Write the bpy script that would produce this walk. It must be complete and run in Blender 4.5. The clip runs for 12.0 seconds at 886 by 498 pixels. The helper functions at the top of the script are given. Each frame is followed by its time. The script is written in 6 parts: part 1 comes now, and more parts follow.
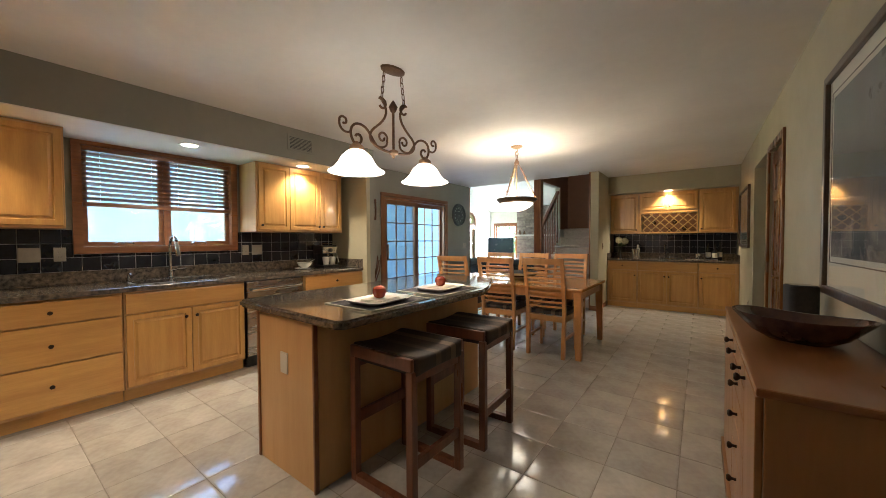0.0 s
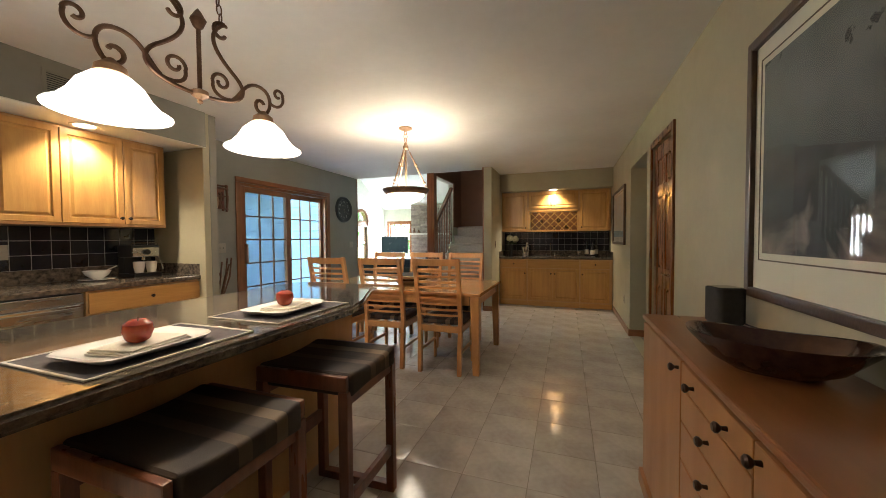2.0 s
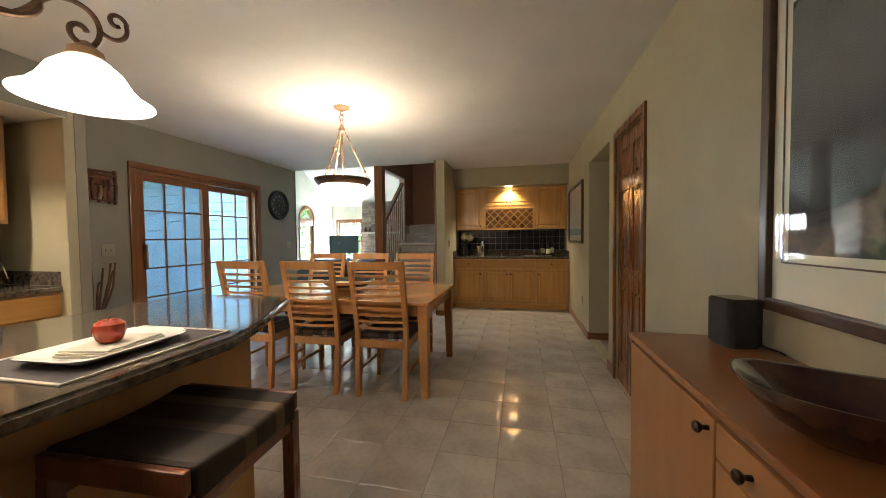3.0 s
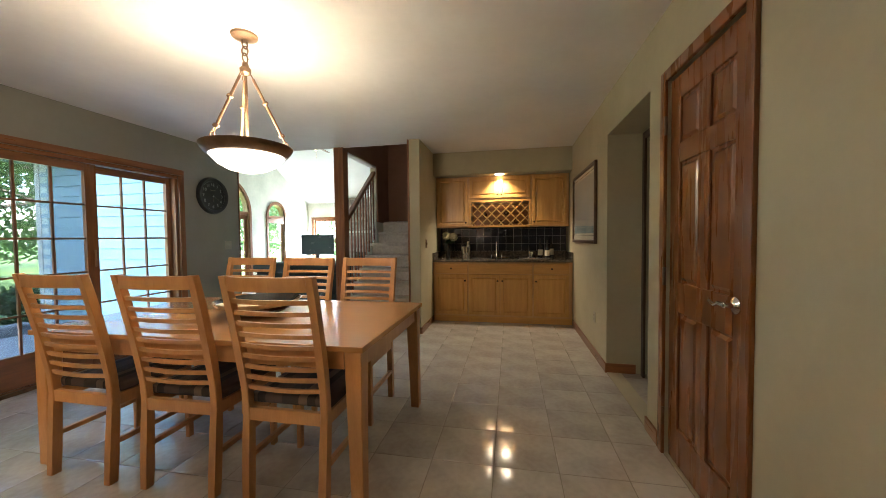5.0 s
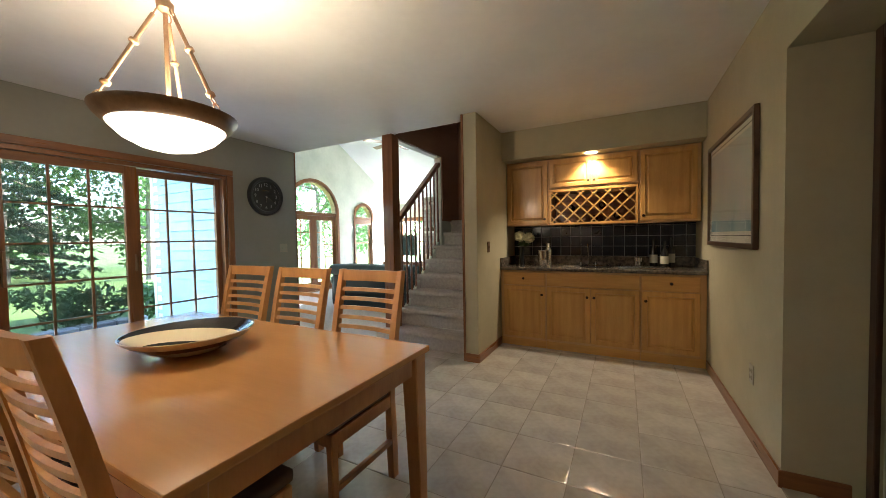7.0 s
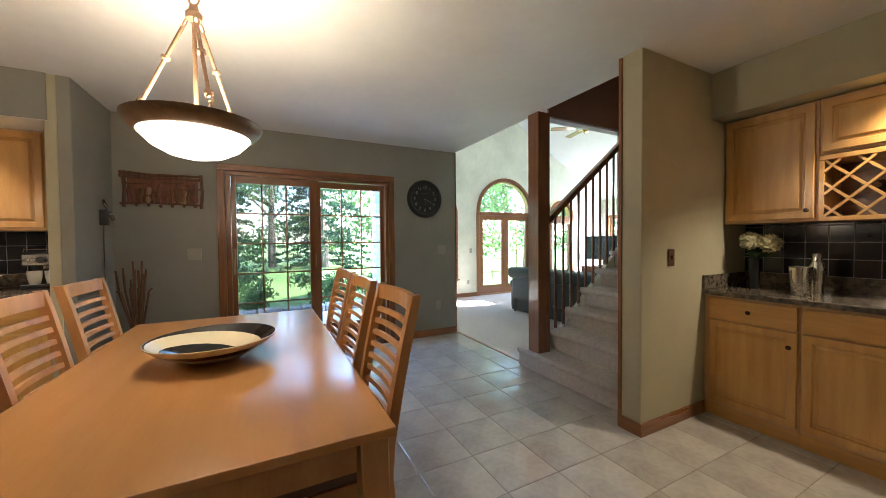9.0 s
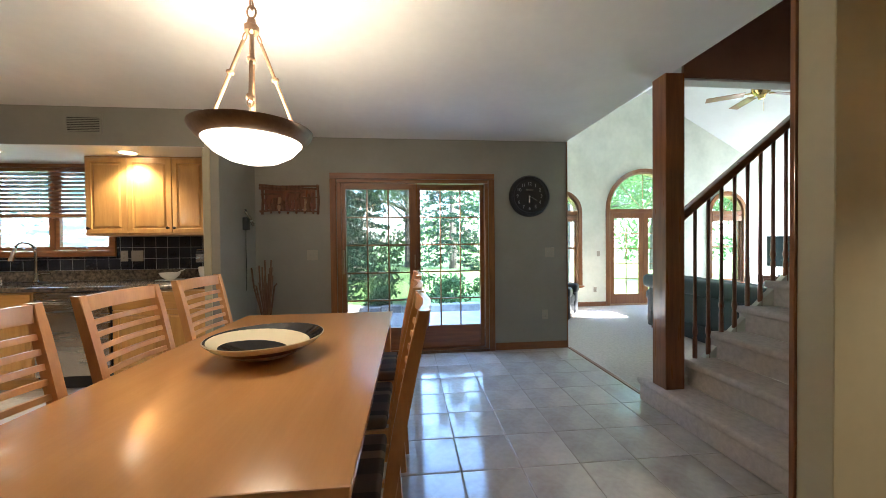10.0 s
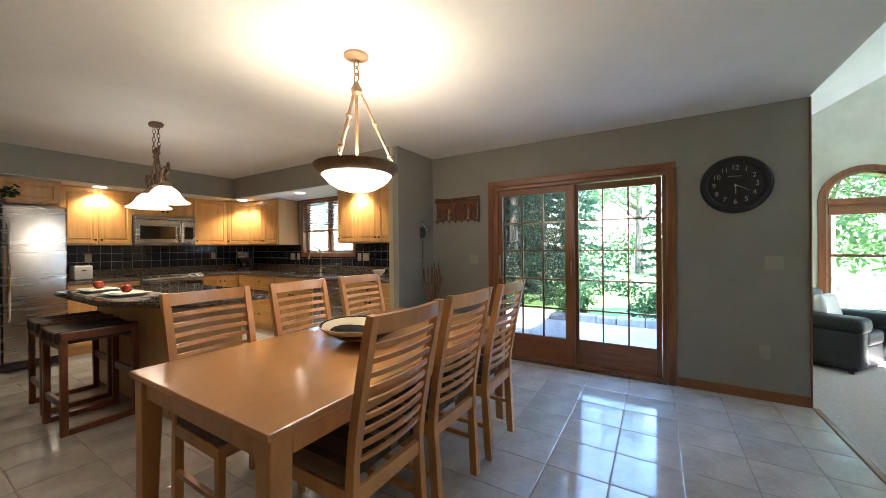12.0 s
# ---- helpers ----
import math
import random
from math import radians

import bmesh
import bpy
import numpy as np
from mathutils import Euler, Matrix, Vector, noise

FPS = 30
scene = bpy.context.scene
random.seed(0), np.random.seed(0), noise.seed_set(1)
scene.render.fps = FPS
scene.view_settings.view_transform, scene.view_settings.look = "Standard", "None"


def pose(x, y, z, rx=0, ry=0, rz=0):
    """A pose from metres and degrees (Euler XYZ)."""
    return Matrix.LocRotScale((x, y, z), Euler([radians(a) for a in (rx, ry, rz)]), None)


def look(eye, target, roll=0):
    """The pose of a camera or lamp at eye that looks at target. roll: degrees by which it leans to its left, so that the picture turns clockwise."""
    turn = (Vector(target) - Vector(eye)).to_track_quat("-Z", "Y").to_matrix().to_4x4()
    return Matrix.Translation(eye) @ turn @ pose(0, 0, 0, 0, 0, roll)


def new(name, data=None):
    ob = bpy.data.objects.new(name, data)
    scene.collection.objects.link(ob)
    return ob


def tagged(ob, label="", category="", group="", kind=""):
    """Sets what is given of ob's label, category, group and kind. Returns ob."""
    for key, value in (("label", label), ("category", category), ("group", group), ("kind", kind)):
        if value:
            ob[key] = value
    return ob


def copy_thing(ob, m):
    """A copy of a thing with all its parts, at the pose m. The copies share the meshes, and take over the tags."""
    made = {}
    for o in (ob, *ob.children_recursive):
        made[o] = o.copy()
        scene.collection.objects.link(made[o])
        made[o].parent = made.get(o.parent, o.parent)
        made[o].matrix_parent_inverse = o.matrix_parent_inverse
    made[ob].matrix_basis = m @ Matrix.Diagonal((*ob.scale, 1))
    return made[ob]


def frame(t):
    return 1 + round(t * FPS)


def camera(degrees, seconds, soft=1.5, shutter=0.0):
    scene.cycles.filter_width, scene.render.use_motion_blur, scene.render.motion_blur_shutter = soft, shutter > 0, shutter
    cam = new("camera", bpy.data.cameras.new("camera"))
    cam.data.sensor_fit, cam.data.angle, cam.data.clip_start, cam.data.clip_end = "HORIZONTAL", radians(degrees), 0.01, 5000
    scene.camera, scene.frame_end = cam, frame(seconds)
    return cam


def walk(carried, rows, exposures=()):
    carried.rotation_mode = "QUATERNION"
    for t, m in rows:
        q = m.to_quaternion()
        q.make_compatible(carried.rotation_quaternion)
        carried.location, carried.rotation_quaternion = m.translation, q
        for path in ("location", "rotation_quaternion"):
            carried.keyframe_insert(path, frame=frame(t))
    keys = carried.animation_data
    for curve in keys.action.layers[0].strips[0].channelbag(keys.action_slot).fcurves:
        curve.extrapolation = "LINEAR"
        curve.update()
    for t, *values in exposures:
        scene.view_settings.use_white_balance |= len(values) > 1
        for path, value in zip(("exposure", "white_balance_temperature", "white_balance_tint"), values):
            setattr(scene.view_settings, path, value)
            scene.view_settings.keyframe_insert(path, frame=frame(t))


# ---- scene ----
cam = camera(103.6, 12.0, soft=0.7)
PATH = [
    (0, (-0.518, 0.787, 1.267), (-1.704, 2.396, 1.216), -0.3),
    (0.5, (-0.558, 0.912, 1.255), (-1.648, 2.588, 1.208), -0.4),
    (1, (-0.621, 1.072, 1.255), (-1.584, 2.824, 1.203), -0.4),
    (1.5, (-0.662, 1.278, 1.243), (-1.489, 3.099, 1.193), -0.3),
    (2, (-0.754, 1.473, 1.247), (-1.422, 3.357, 1.188), -0.4),
    (2.5, (-0.793, 1.708, 1.241), (-1.327, 3.634, 1.179), -0.4),
    (3, (-0.812, 1.964, 1.241), (-1.239, 3.917, 1.175), -0.6),
    (3.5, (-0.851, 2.234, 1.24), (-1.204, 4.202, 1.172), -0.6),
    (5.5, (-0.842, 3.351, 1.226), (-1.25, 5.307, 1.158), -0.6),
    (6, (-0.802, 3.613, 1.23), (-1.336, 5.539, 1.167), -0.8),
    (6.5, (-0.749, 3.879, 1.241), (-1.459, 5.747, 1.177), -0.9),
    (8.5, (-0.538, 4.99, 1.245), (-2.14, 6.187, 1.193), -0.7),
    (9, (-0.561, 5.228, 1.269), (-2.343, 6.135, 1.219), -0.5),
    (9.5, (-0.63, 5.439, 1.253), (-2.545, 6.014, 1.221), -0.5),
    (10, (-0.736, 5.673, 1.26), (-2.726, 5.867, 1.23), -0.6),
    (10.5, (-0.766, 5.856, 1.283), (-2.757, 5.676, 1.253), -0.7),
    (11, (-0.806, 6.075, 1.267), (-2.732, 5.537, 1.254), -0.6),
    (11.5, (-0.847, 6.309, 1.274), (-2.67, 5.485, 1.269), -0.4),
    (12, (-0.884, 6.514, 1.291), (-2.59, 5.471, 1.285), -0.5),
]
walk(cam, [(t, look(e, g, r)) for t, e, g, r in PATH], exposures=[(0.0, 4.84, 5700, 10), (3.5, 4.83, 5950, 10), (6.5, 4.83, 5950, 10), (8.5, 4.86, 5900, 10), (10, 4.92, 5650, 10), (12, 4.93, 5600, 10)])

# ---- world, sun, exposure ----
world = bpy.data.worlds.new("sky")
scene.world = world
world.use_nodes = True
wn = world.node_tree.nodes
sky = wn.new("ShaderNodeTexSky")
sky.sky_type, sky.sun_disc = "NISHITA", False
sky.sun_elevation, sky.sun_rotation = radians(40.6), radians(42.8)
world.node_tree.links.new(sky.outputs[0], wn["Background"].inputs[0])
wn["Background"].inputs[1].default_value = 0.15


def lamp(name, kind, energy, m, color=(1, 0.78, 0.5), **more):
    d = bpy.data.lights.new(name, kind)
    d.energy, d.color = energy * (LK if kind != "SUN" else 1), color
    for k, v in more.items():
        if k == "size":
            d.shadow_soft_size = v
        elif k == "angle":
            d.angle = v
        elif k == "spot":
            d.spot_size, d.spot_blend = v, 0.6
        elif k == "panel":
            d.shape, d.size, d.size_y = "RECTANGLE", v[0], v[1]
    ob = new(name, d)
    ob.matrix_world = m
    return ob


lamp("sun", "SUN", 4.5, look((-10, 15, 20), (-13.1, 11.65, 16.08)), (1, 0.95, 0.86), angle=radians(0.6))
WARM = (1.0, 0.80, 0.54)
LK = 0.0183


# ---- materials ----
def mat(name, c1, c2=None, scale=6.0, rough=0.5, metal=0.0, bump=0.05, bscale=80.0, stretch=(1, 1, 1), coat=0.0,
        vary=0.0, rvar=0.08, island=False):
    m = bpy.data.materials.new(name)
    m.use_nodes = True
    nt = m.node_tree
    n, l = nt.nodes, nt.links
    p = n["Principled BSDF"]
    c2 = c2 or tuple(v * 0.88 for v in c1)
    tc = n.new("ShaderNodeTexCoord")
    mp = n.new("ShaderNodeMapping")
    mp.inputs["Scale"].default_value = stretch
    l.new(tc.outputs["Object"], mp.inputs[0])
    a = n.new("ShaderNodeTexNoise")
    a.inputs["Scale"].default_value, a.inputs["Detail"].default_value = scale, 6
    b = n.new("ShaderNodeTexNoise")
    b.inputs["Scale"].default_value, b.inputs["Detail"].default_value = scale * 7.3, 3
    l.new(mp.outputs[0], a.inputs[0]), l.new(mp.outputs[0], b.inputs[0])
    add = n.new("ShaderNodeMath")
    add.operation = "MULTIPLY_ADD"
    add.inputs[1].default_value = 0.35
    l.new(b.outputs[0], add.inputs[0]), l.new(a.outputs[0], add.inputs[2])
    ramp = n.new("ShaderNodeMapRange")
    ramp.inputs[1].default_value, ramp.inputs[2].default_value = 0.48, 0.88
    l.new(add.outputs[0], ramp.inputs[0])
    mix = n.new("ShaderNodeMix")
    mix.data_type = "RGBA"
    mix.inputs[6].default_value, mix.inputs[7].default_value = (*c1, 1), (*c2, 1)
    l.new(ramp.outputs[0], mix.inputs[0])
    out = mix.outputs[2]
    if vary:
        info = n.new("ShaderNodeNewGeometry" if island else "ShaderNodeObjectInfo")
        rnd = info.outputs["Random Per Island" if island else "Random"]
        mr = n.new("ShaderNodeMapRange")
        mr.inputs[3].default_value, mr.inputs[4].default_value = 1 - vary, 1 + vary
        l.new(rnd, mr.inputs[0])
        hs = n.new("ShaderNodeHueSaturation")
        l.new(mr.outputs[0], hs.inputs["Value"]), l.new(out, hs.inputs["Color"])
        out = hs.outputs[0]
    l.new(out, p.inputs["Base Color"])
    rr = n.new("ShaderNodeMapRange")
    rr.inputs[3].default_value, rr.inputs[4].default_value = max(0, rough - rvar), min(1, rough + rvar)
    l.new(a.outputs[0], rr.inputs[0]), l.new(rr.outputs[0], p.inputs["Roughness"])
    p.inputs["Metallic"].default_value = metal
    p.inputs["Coat Weight"].default_value = coat
    p.inputs["Coat Roughness"].default_value = 0.12
    if bump:
        f = n.new("ShaderNodeTexNoise")
        f.inputs["Scale"].default_value, f.inputs["Detail"].default_value = bscale, 3
        l.new(mp.outputs[0], f.inputs[0])
        bp = n.new("ShaderNodeBump")
        bp.inputs["Strength"].default_value, bp.inputs["Distance"].default_value = bump, 0.004
        l.new(f.outputs[0], bp.inputs["Height"]), l.new(bp.outputs[0], p.inputs["Normal"])
    return m


def glow(name, color, strength, base=(0.9, 0.88, 0.82)):
    m = mat(name, base, rough=0.3, bump=0)
    p = m.node_tree.nodes["Principled BSDF"]
    p.inputs["Emission Color"].default_value, p.inputs["Emission Strength"].default_value = (*color, 1), strength
    return m


def clear_glass(name, gloss=0.0):
    m = bpy.data.materials.new(name)
    m.use_nodes = True
    n, l = m.node_tree.nodes, m.node_tree.links
    n.clear()
    o, t, g = n.new("ShaderNodeOutputMaterial"), n.new("ShaderNodeBsdfTransparent"), n.new("ShaderNodeBsdfGlossy")
    g.inputs["Roughness"].default_value = gloss
    lw, pw, fr, mx = n.new("ShaderNodeLayerWeight"), n.new("ShaderNodeMath"), n.new("ShaderNodeMath"), n.new("ShaderNodeMixShader")
    lw.inputs[0].default_value = 0.5
    pw.operation, pw.inputs[1].default_value = "POWER", 5
    fr.operation, fr.inputs[1].default_value, fr.inputs[2].default_value = "MULTIPLY_ADD", 0.975, 0.025
    l.new(lw.outputs["Facing"], pw.inputs[0]), l.new(pw.outputs[0], fr.inputs[0])
    t.inputs[0].default_value = (0.97, 1, 0.99, 1)
    l.new(fr.outputs[0], mx.inputs[0]), l.new(t.outputs[0], mx.inputs[1]), l.new(g.outputs[0], mx.inputs[2])
    l.new(mx.outputs[0], o.inputs[0])
    return m


def striped(name, axis, colors, width, rough=0.85):
    m = mat(name, (0.1, 0.1, 0.1), rough=rough, bump=0.25, bscale=400)
    n, l = m.node_tree.nodes, m.node_tree.links
    tc, sep, mul, fr = n.new("ShaderNodeTexCoord"), n.new("ShaderNodeSeparateXYZ"), n.new("ShaderNodeMath"), n.new("ShaderNodeMath")
    l.new(tc.outputs["Object"], sep.inputs[0])
    mul.operation, mul.inputs[1].default_value = "MULTIPLY", 1 / width
    l.new(sep.outputs[axis], mul.inputs[0])
    fr.operation = "FRACT"
    l.new(mul.outputs[0], fr.inputs[0])
    ra = n.new("ShaderNodeValToRGB")
    ra.color_ramp.interpolation = "CONSTANT"
    el = ra.color_ramp.elements
    for k, c in enumerate(colors):
        e = el[k] if k < 2 else el.new(0.5)
        e.position, e.color = k / len(colors), (*c, 1)
    l.new(fr.outputs[0], ra.inputs[0])
    l.new(ra.outputs[0], n["Principled BSDF"].inputs["Base Color"])
    return m


M_WALL = mat("sage paint", (0.43, 0.39, 0.265), (0.39, 0.35, 0.238), 3, 0.6, bump=0.12, bscale=220)
# the sage paint again, daylight's greyer, dimmer look put into the colour
M_WALL_DIM = mat("sage paint dimmed to grey green", (0.265, 0.255, 0.215), (0.24, 0.23, 0.195), 3, 0.6, bump=0.12, bscale=220)
M_LIV = mat("mottled sage paint", (0.70, 0.70, 0.60), (0.56, 0.57, 0.48), 1.6, 0.7, bump=0.1, bscale=160)
M_WHITE = mat("white ceiling paint", (0.72, 0.70, 0.67), (0.66, 0.64, 0.61), 2, 0.75, bump=0.2, bscale=260)
M_VAULT = mat("bright white vault paint", (0.74, 0.74, 0.73), (0.69, 0.69, 0.68), 2, 0.75, bump=0.15, bscale=260)
M_BROWN = mat("brown wall paint", (0.25, 0.115, 0.058), (0.21, 0.095, 0.048), 3, 0.5, bump=0.1, bscale=200)
M_MAPLE_Z = mat("honey maple upright", (0.60, 0.335, 0.095), (0.48, 0.245, 0.066), 3.2, 0.34, bump=0.05, bscale=60, stretch=(7, 7, 0.7), coat=0.25, vary=0.06)
M_MAPLE_X = mat("honey maple lying", (0.60, 0.335, 0.095), (0.48, 0.245, 0.066), 3.2, 0.34, bump=0.05, bscale=60, stretch=(0.7, 7, 7), coat=0.25, vary=0.06)
M_MAPLE_S = mat("pale maple side", (0.57, 0.34, 0.145), (0.51, 0.29, 0.115), 2.0, 0.45, bump=0.04, bscale=60, stretch=(6, 6, 0.7))
M_OAK_Z = mat("stained wood trim upright", (0.26, 0.10, 0.031), (0.165, 0.058, 0.018), 4, 0.3, bump=0.06, bscale=60, stretch=(8, 8, 0.6), coat=0.5)
M_OAK_X = mat("stained wood trim x", (0.26, 0.10, 0.031), (0.165, 0.058, 0.018), 4, 0.3, bump=0.06, bscale=60, stretch=(0.6, 8, 8), coat=0.5)
M_OAK_Y = mat("stained wood trim y", (0.26, 0.10, 0.031), (0.165, 0.058, 0.018), 4, 0.3, bump=0.06, bscale=60, stretch=(8, 0.6, 8), coat=0.5)
M_DOORWOOD = mat("stained wood door", (0.205, 0.069, 0.015), (0.16, 0.052, 0.012), 3, 0.28, bump=0.04, bscale=60, stretch=(6, 6, 0.5), coat=0.35)
M_DARKDOOR = mat("dark stained door", (0.05, 0.022, 0.012), (0.03, 0.013, 0.008), 4, 0.4, bump=0.06, stretch=(8, 8, 0.6))
M_TABLE = mat("table maple", (0.60, 0.30, 0.10), (0.555, 0.27, 0.086), 2.0, 0.2, bump=0.02, bscale=50, stretch=(0.6, 7, 7), coat=0.5)
M_CHAIR = mat("chair maple", (0.60, 0.30, 0.105), (0.48, 0.22, 0.07), 3.5, 0.33, bump=0.04, bscale=60, stretch=(5, 5, 1.2), coat=0.2, vary=0.05)
M_MAHOG = mat("red brown stool wood", (0.20, 0.066, 0.028), (0.12, 0.038, 0.017), 4, 0.3, bump=0.05, stretch=(7, 7, 0.8), coat=0.3)
M_DRESS = mat("cherry dresser wood", (0.38, 0.175, 0.06), (0.32, 0.14, 0.046), 2, 0.35, bump=0.03, stretch=(4, 4, 0.7), coat=0.2)
M_DRESSTOP = mat("cherry dresser top", (0.29, 0.112, 0.036), (0.24, 0.09, 0.028), 2, 0.3, bump=0.03, stretch=(0.6, 5, 5), coat=0.3)
M_GRANITE = mat("dark speckled granite", (0.030, 0.026, 0.024), (0.19, 0.15, 0.11), 34, 0.08, bump=0.0, rvar=0.03, coat=0.3)
M_BLACKTILE = mat("glossy black tile", (0.012, 0.013, 0.018), (0.02, 0.022, 0.03), 5, 0.12, bump=0.03, bscale=12, vary=0.25)
M_GROUT = mat("pale grout", (0.44, 0.43, 0.41), (0.34, 0.33, 0.315), 30, 0.9, bump=0.2)
M_FTILE = mat("cream floor tile", (0.56, 0.525, 0.47), (0.40, 0.365, 0.32), 4, 0.125, bump=0.05, bscale=11, vary=0.07, rvar=0.03)
M_FTILE.node_tree.nodes["Principled BSDF"].inputs["IOR"].default_value = 1.6
M_FGROUT = mat("floor grout", (0.30, 0.26, 0.22), (0.22, 0.19, 0.16), 30, 0.9, bump=0.2)
M_CARPET = mat("beige carpet", (0.58, 0.52, 0.475), (0.46, 0.41, 0.37), 30, 0.98, bump=0.9, bscale=300)
M_STEEL = mat("brushed stainless steel", (0.44, 0.43, 0.42), (0.41, 0.40, 0.39), 2, 0.27, 1.0, bump=0.008, bscale=200, stretch=(1, 1, 12), rvar=0.03)
M_CHROME = mat("polished chrome", (0.75, 0.74, 0.72), rough=0.12, metal=1.0, bump=0)
M_BRONZE = mat("antique bronze", (0.11, 0.06, 0.035), (0.2, 0.12, 0.07), 14, 0.5, 0.7, bump=0.15, bscale=90)
M_RIM = mat("mottled brown metal", (0.20, 0.125, 0.065), (0.12, 0.07, 0.035), 12, 0.45, 0.3, bump=0.12, bscale=70)
M_TAN = mat("tan painted metal", (0.40, 0.25, 0.14), (0.28, 0.16, 0.085), 16, 0.5, 0.25, bump=0.15, bscale=90)
M_KNOB = mat("dark bronze knob", (0.03, 0.02, 0.016), (0.06, 0.04, 0.03), 20, 0.35, 0.9, bump=0.1)
M_BLACK = mat("black plastic", (0.015, 0.015, 0.016), (0.025, 0.025, 0.027), 12, 0.45, bump=0.05)
M_GLOSSBLK = mat("black glass", (0.008, 0.008, 0.009), rough=0.06, bump=0, coat=0.3)
M_WPLAS = mat("almond plastic", (0.62, 0.58, 0.50), (0.56, 0.52, 0.45), 8, 0.4, bump=0.03)
M_CERAM = mat("white glazed ceramic", (0.78, 0.76, 0.72), (0.72, 0.70, 0.66), 4, 0.15, bump=0.02, coat=0.3)
M_APPLE = mat("red apple skin", (0.30, 0.02, 0.014), (0.36, 0.07, 0.02), 9, 0.25, bump=0.03, coat=0.2)
M_PLACEMAT = mat("charcoal woven placemat", (0.06, 0.05, 0.055), (0.09, 0.08, 0.08), 40, 0.9, bump=0.5, bscale=500)
M_HEM = mat("cream placemat hem", (0.6, 0.55, 0.46), rough=0.9, bump=0.3, bscale=400)
M_LEATHER = mat("dark green leather", (0.008, 0.018, 0.019), (0.014, 0.026, 0.026), 7, 0.58, bump=0.35, bscale=70)
M_BLKLEATHER = mat("black leather", (0.010, 0.010, 0.011), (0.016, 0.016, 0.018), 7, 0.45, bump=0.35, bscale=70)
M_GLASS = clear_glass("window glass")
M_SCREEN = bpy.data.materials.new("dark insect screen")
M_SCREEN.use_nodes = True
sn, sl = M_SCREEN.node_tree.nodes, M_SCREEN.node_tree.links
smx, stp = sn.new("ShaderNodeMixShader"), sn.new("ShaderNodeBsdfTransparent")
smx.inputs[0].default_value = 0.75
sn["Principled BSDF"].inputs["Base Color"].default_value = (0.03, 0.035, 0.04, 1)
sl.new(stp.outputs[0], smx.inputs[1]), sl.new(sn["Principled BSDF"].outputs[0], smx.inputs[2])
sl.new(smx.outputs[0], sn["Material Output"].inputs[0])
# half-clear pale sheet for whitening the view through the kitchen window
M_PALEVEIL = bpy.data.materials.new("pale translucent veil")
M_PALEVEIL.use_nodes = True
sn, sl = M_PALEVEIL.node_tree.nodes, M_PALEVEIL.node_tree.links
smx, stp, stl, sad = sn.new("ShaderNodeMixShader"), sn.new("ShaderNodeBsdfTransparent"), sn.new("ShaderNodeBsdfTranslucent"), sn.new("ShaderNodeMixShader")
smx.inputs[0].default_value, sad.inputs[0].default_value = 0.55, 0.65
sn["Principled BSDF"].inputs["Base Color"].default_value = (0.66, 0.73, 0.75, 1)
stl.inputs[0].default_value = (0.66, 0.73, 0.75, 1)
sl.new(sn["Principled BSDF"].outputs[0], sad.inputs[1]), sl.new(stl.outputs[0], sad.inputs[2])
sl.new(stp.outputs[0], smx.inputs[1]), sl.new(sad.outputs[0], smx.inputs[2])
sl.new(smx.outputs[0], sn["Material Output"].inputs[0])
M_BOWLGLOW = glow("lit alabaster glass", (1.0, 0.86, 0.64), 0.28)
M_SHADE = glow("lit frosted shade", (1.0, 0.86, 0.66), 0.25)
M_CAN = glow("lit recessed bulb", (1.0, 0.82, 0.56), 0.9)
M_SIDING = mat("pale blue grey siding", (0.28, 0.38, 0.41), (0.24, 0.33, 0.36), 4, 0.6, bump=0.08)
M_STRIPE_C = striped("brown striped seat cloth", 0, [(0.05, 0.035, 0.028), (0.16, 0.11, 0.075), (0.035, 0.025, 0.02), (0.09, 0.06, 0.045), (0.05, 0.035, 0.03), (0.2, 0.15, 0.1)], 0.26)
M_STRIPE_S = striped("brown striped stool cloth", 1, [(0.035, 0.022, 0.015), (0.05, 0.032, 0.021), (0.14, 0.095, 0.056), (0.035, 0.023, 0.017), (0.03, 0.02, 0.015), (0.22, 0.155, 0.095), (0.08, 0.053, 0.034), (0.04, 0.026, 0.019)], 0.34, 0.75)



# ---- helpers for shapes ----
def mesh_of(bm, name, material, smooth=False):
    bmesh.ops.recalc_face_normals(bm, faces=bm.faces)
    me = bpy.data.meshes.new(name)
    bm.to_mesh(me)
    bm.free()
    if material:
        me.materials.append(material)
    if smooth:
        me.shade_smooth()
        me.set_sharp_from_angle(angle=radians(38))
    return me


def part(name, bm, material, parent, label="", smooth=False):
    ob = new(name, mesh_of(bm, name, material, smooth))
    ob.parent = parent
    if label:
        ob["label"] = label
    return ob


def single(name, bm, material, label="", category="", group="", kind="", m=None, smooth=False):
    ob = new(name, mesh_of(bm, name, material, smooth))
    if m is not None:
        ob.matrix_world = m
    return tagged(ob, label, category, group, kind)


def thing(name, m, label, category, group="", kind=""):
    ob = new(name)
    ob.empty_display_size = 0.1
    ob.matrix_world = m
    return tagged(ob, label, category, group, kind)


def box(x0, x1, y0, y1, z0, z1, bevel=0.0, seg=2, bm=None):
    b = bmesh.new()
    bmesh.ops.create_cube(b, size=1, matrix=Matrix.LocRotScale(((x0 + x1) / 2, (y0 + y1) / 2, (z0 + z1) / 2), None, (x1 - x0, y1 - y0, z1 - z0)))
    if bevel:
        bmesh.ops.bevel(b, geom=b.edges[:], offset=bevel, segments=seg, affect="EDGES", profile=0.6)
    return join(bm, b)


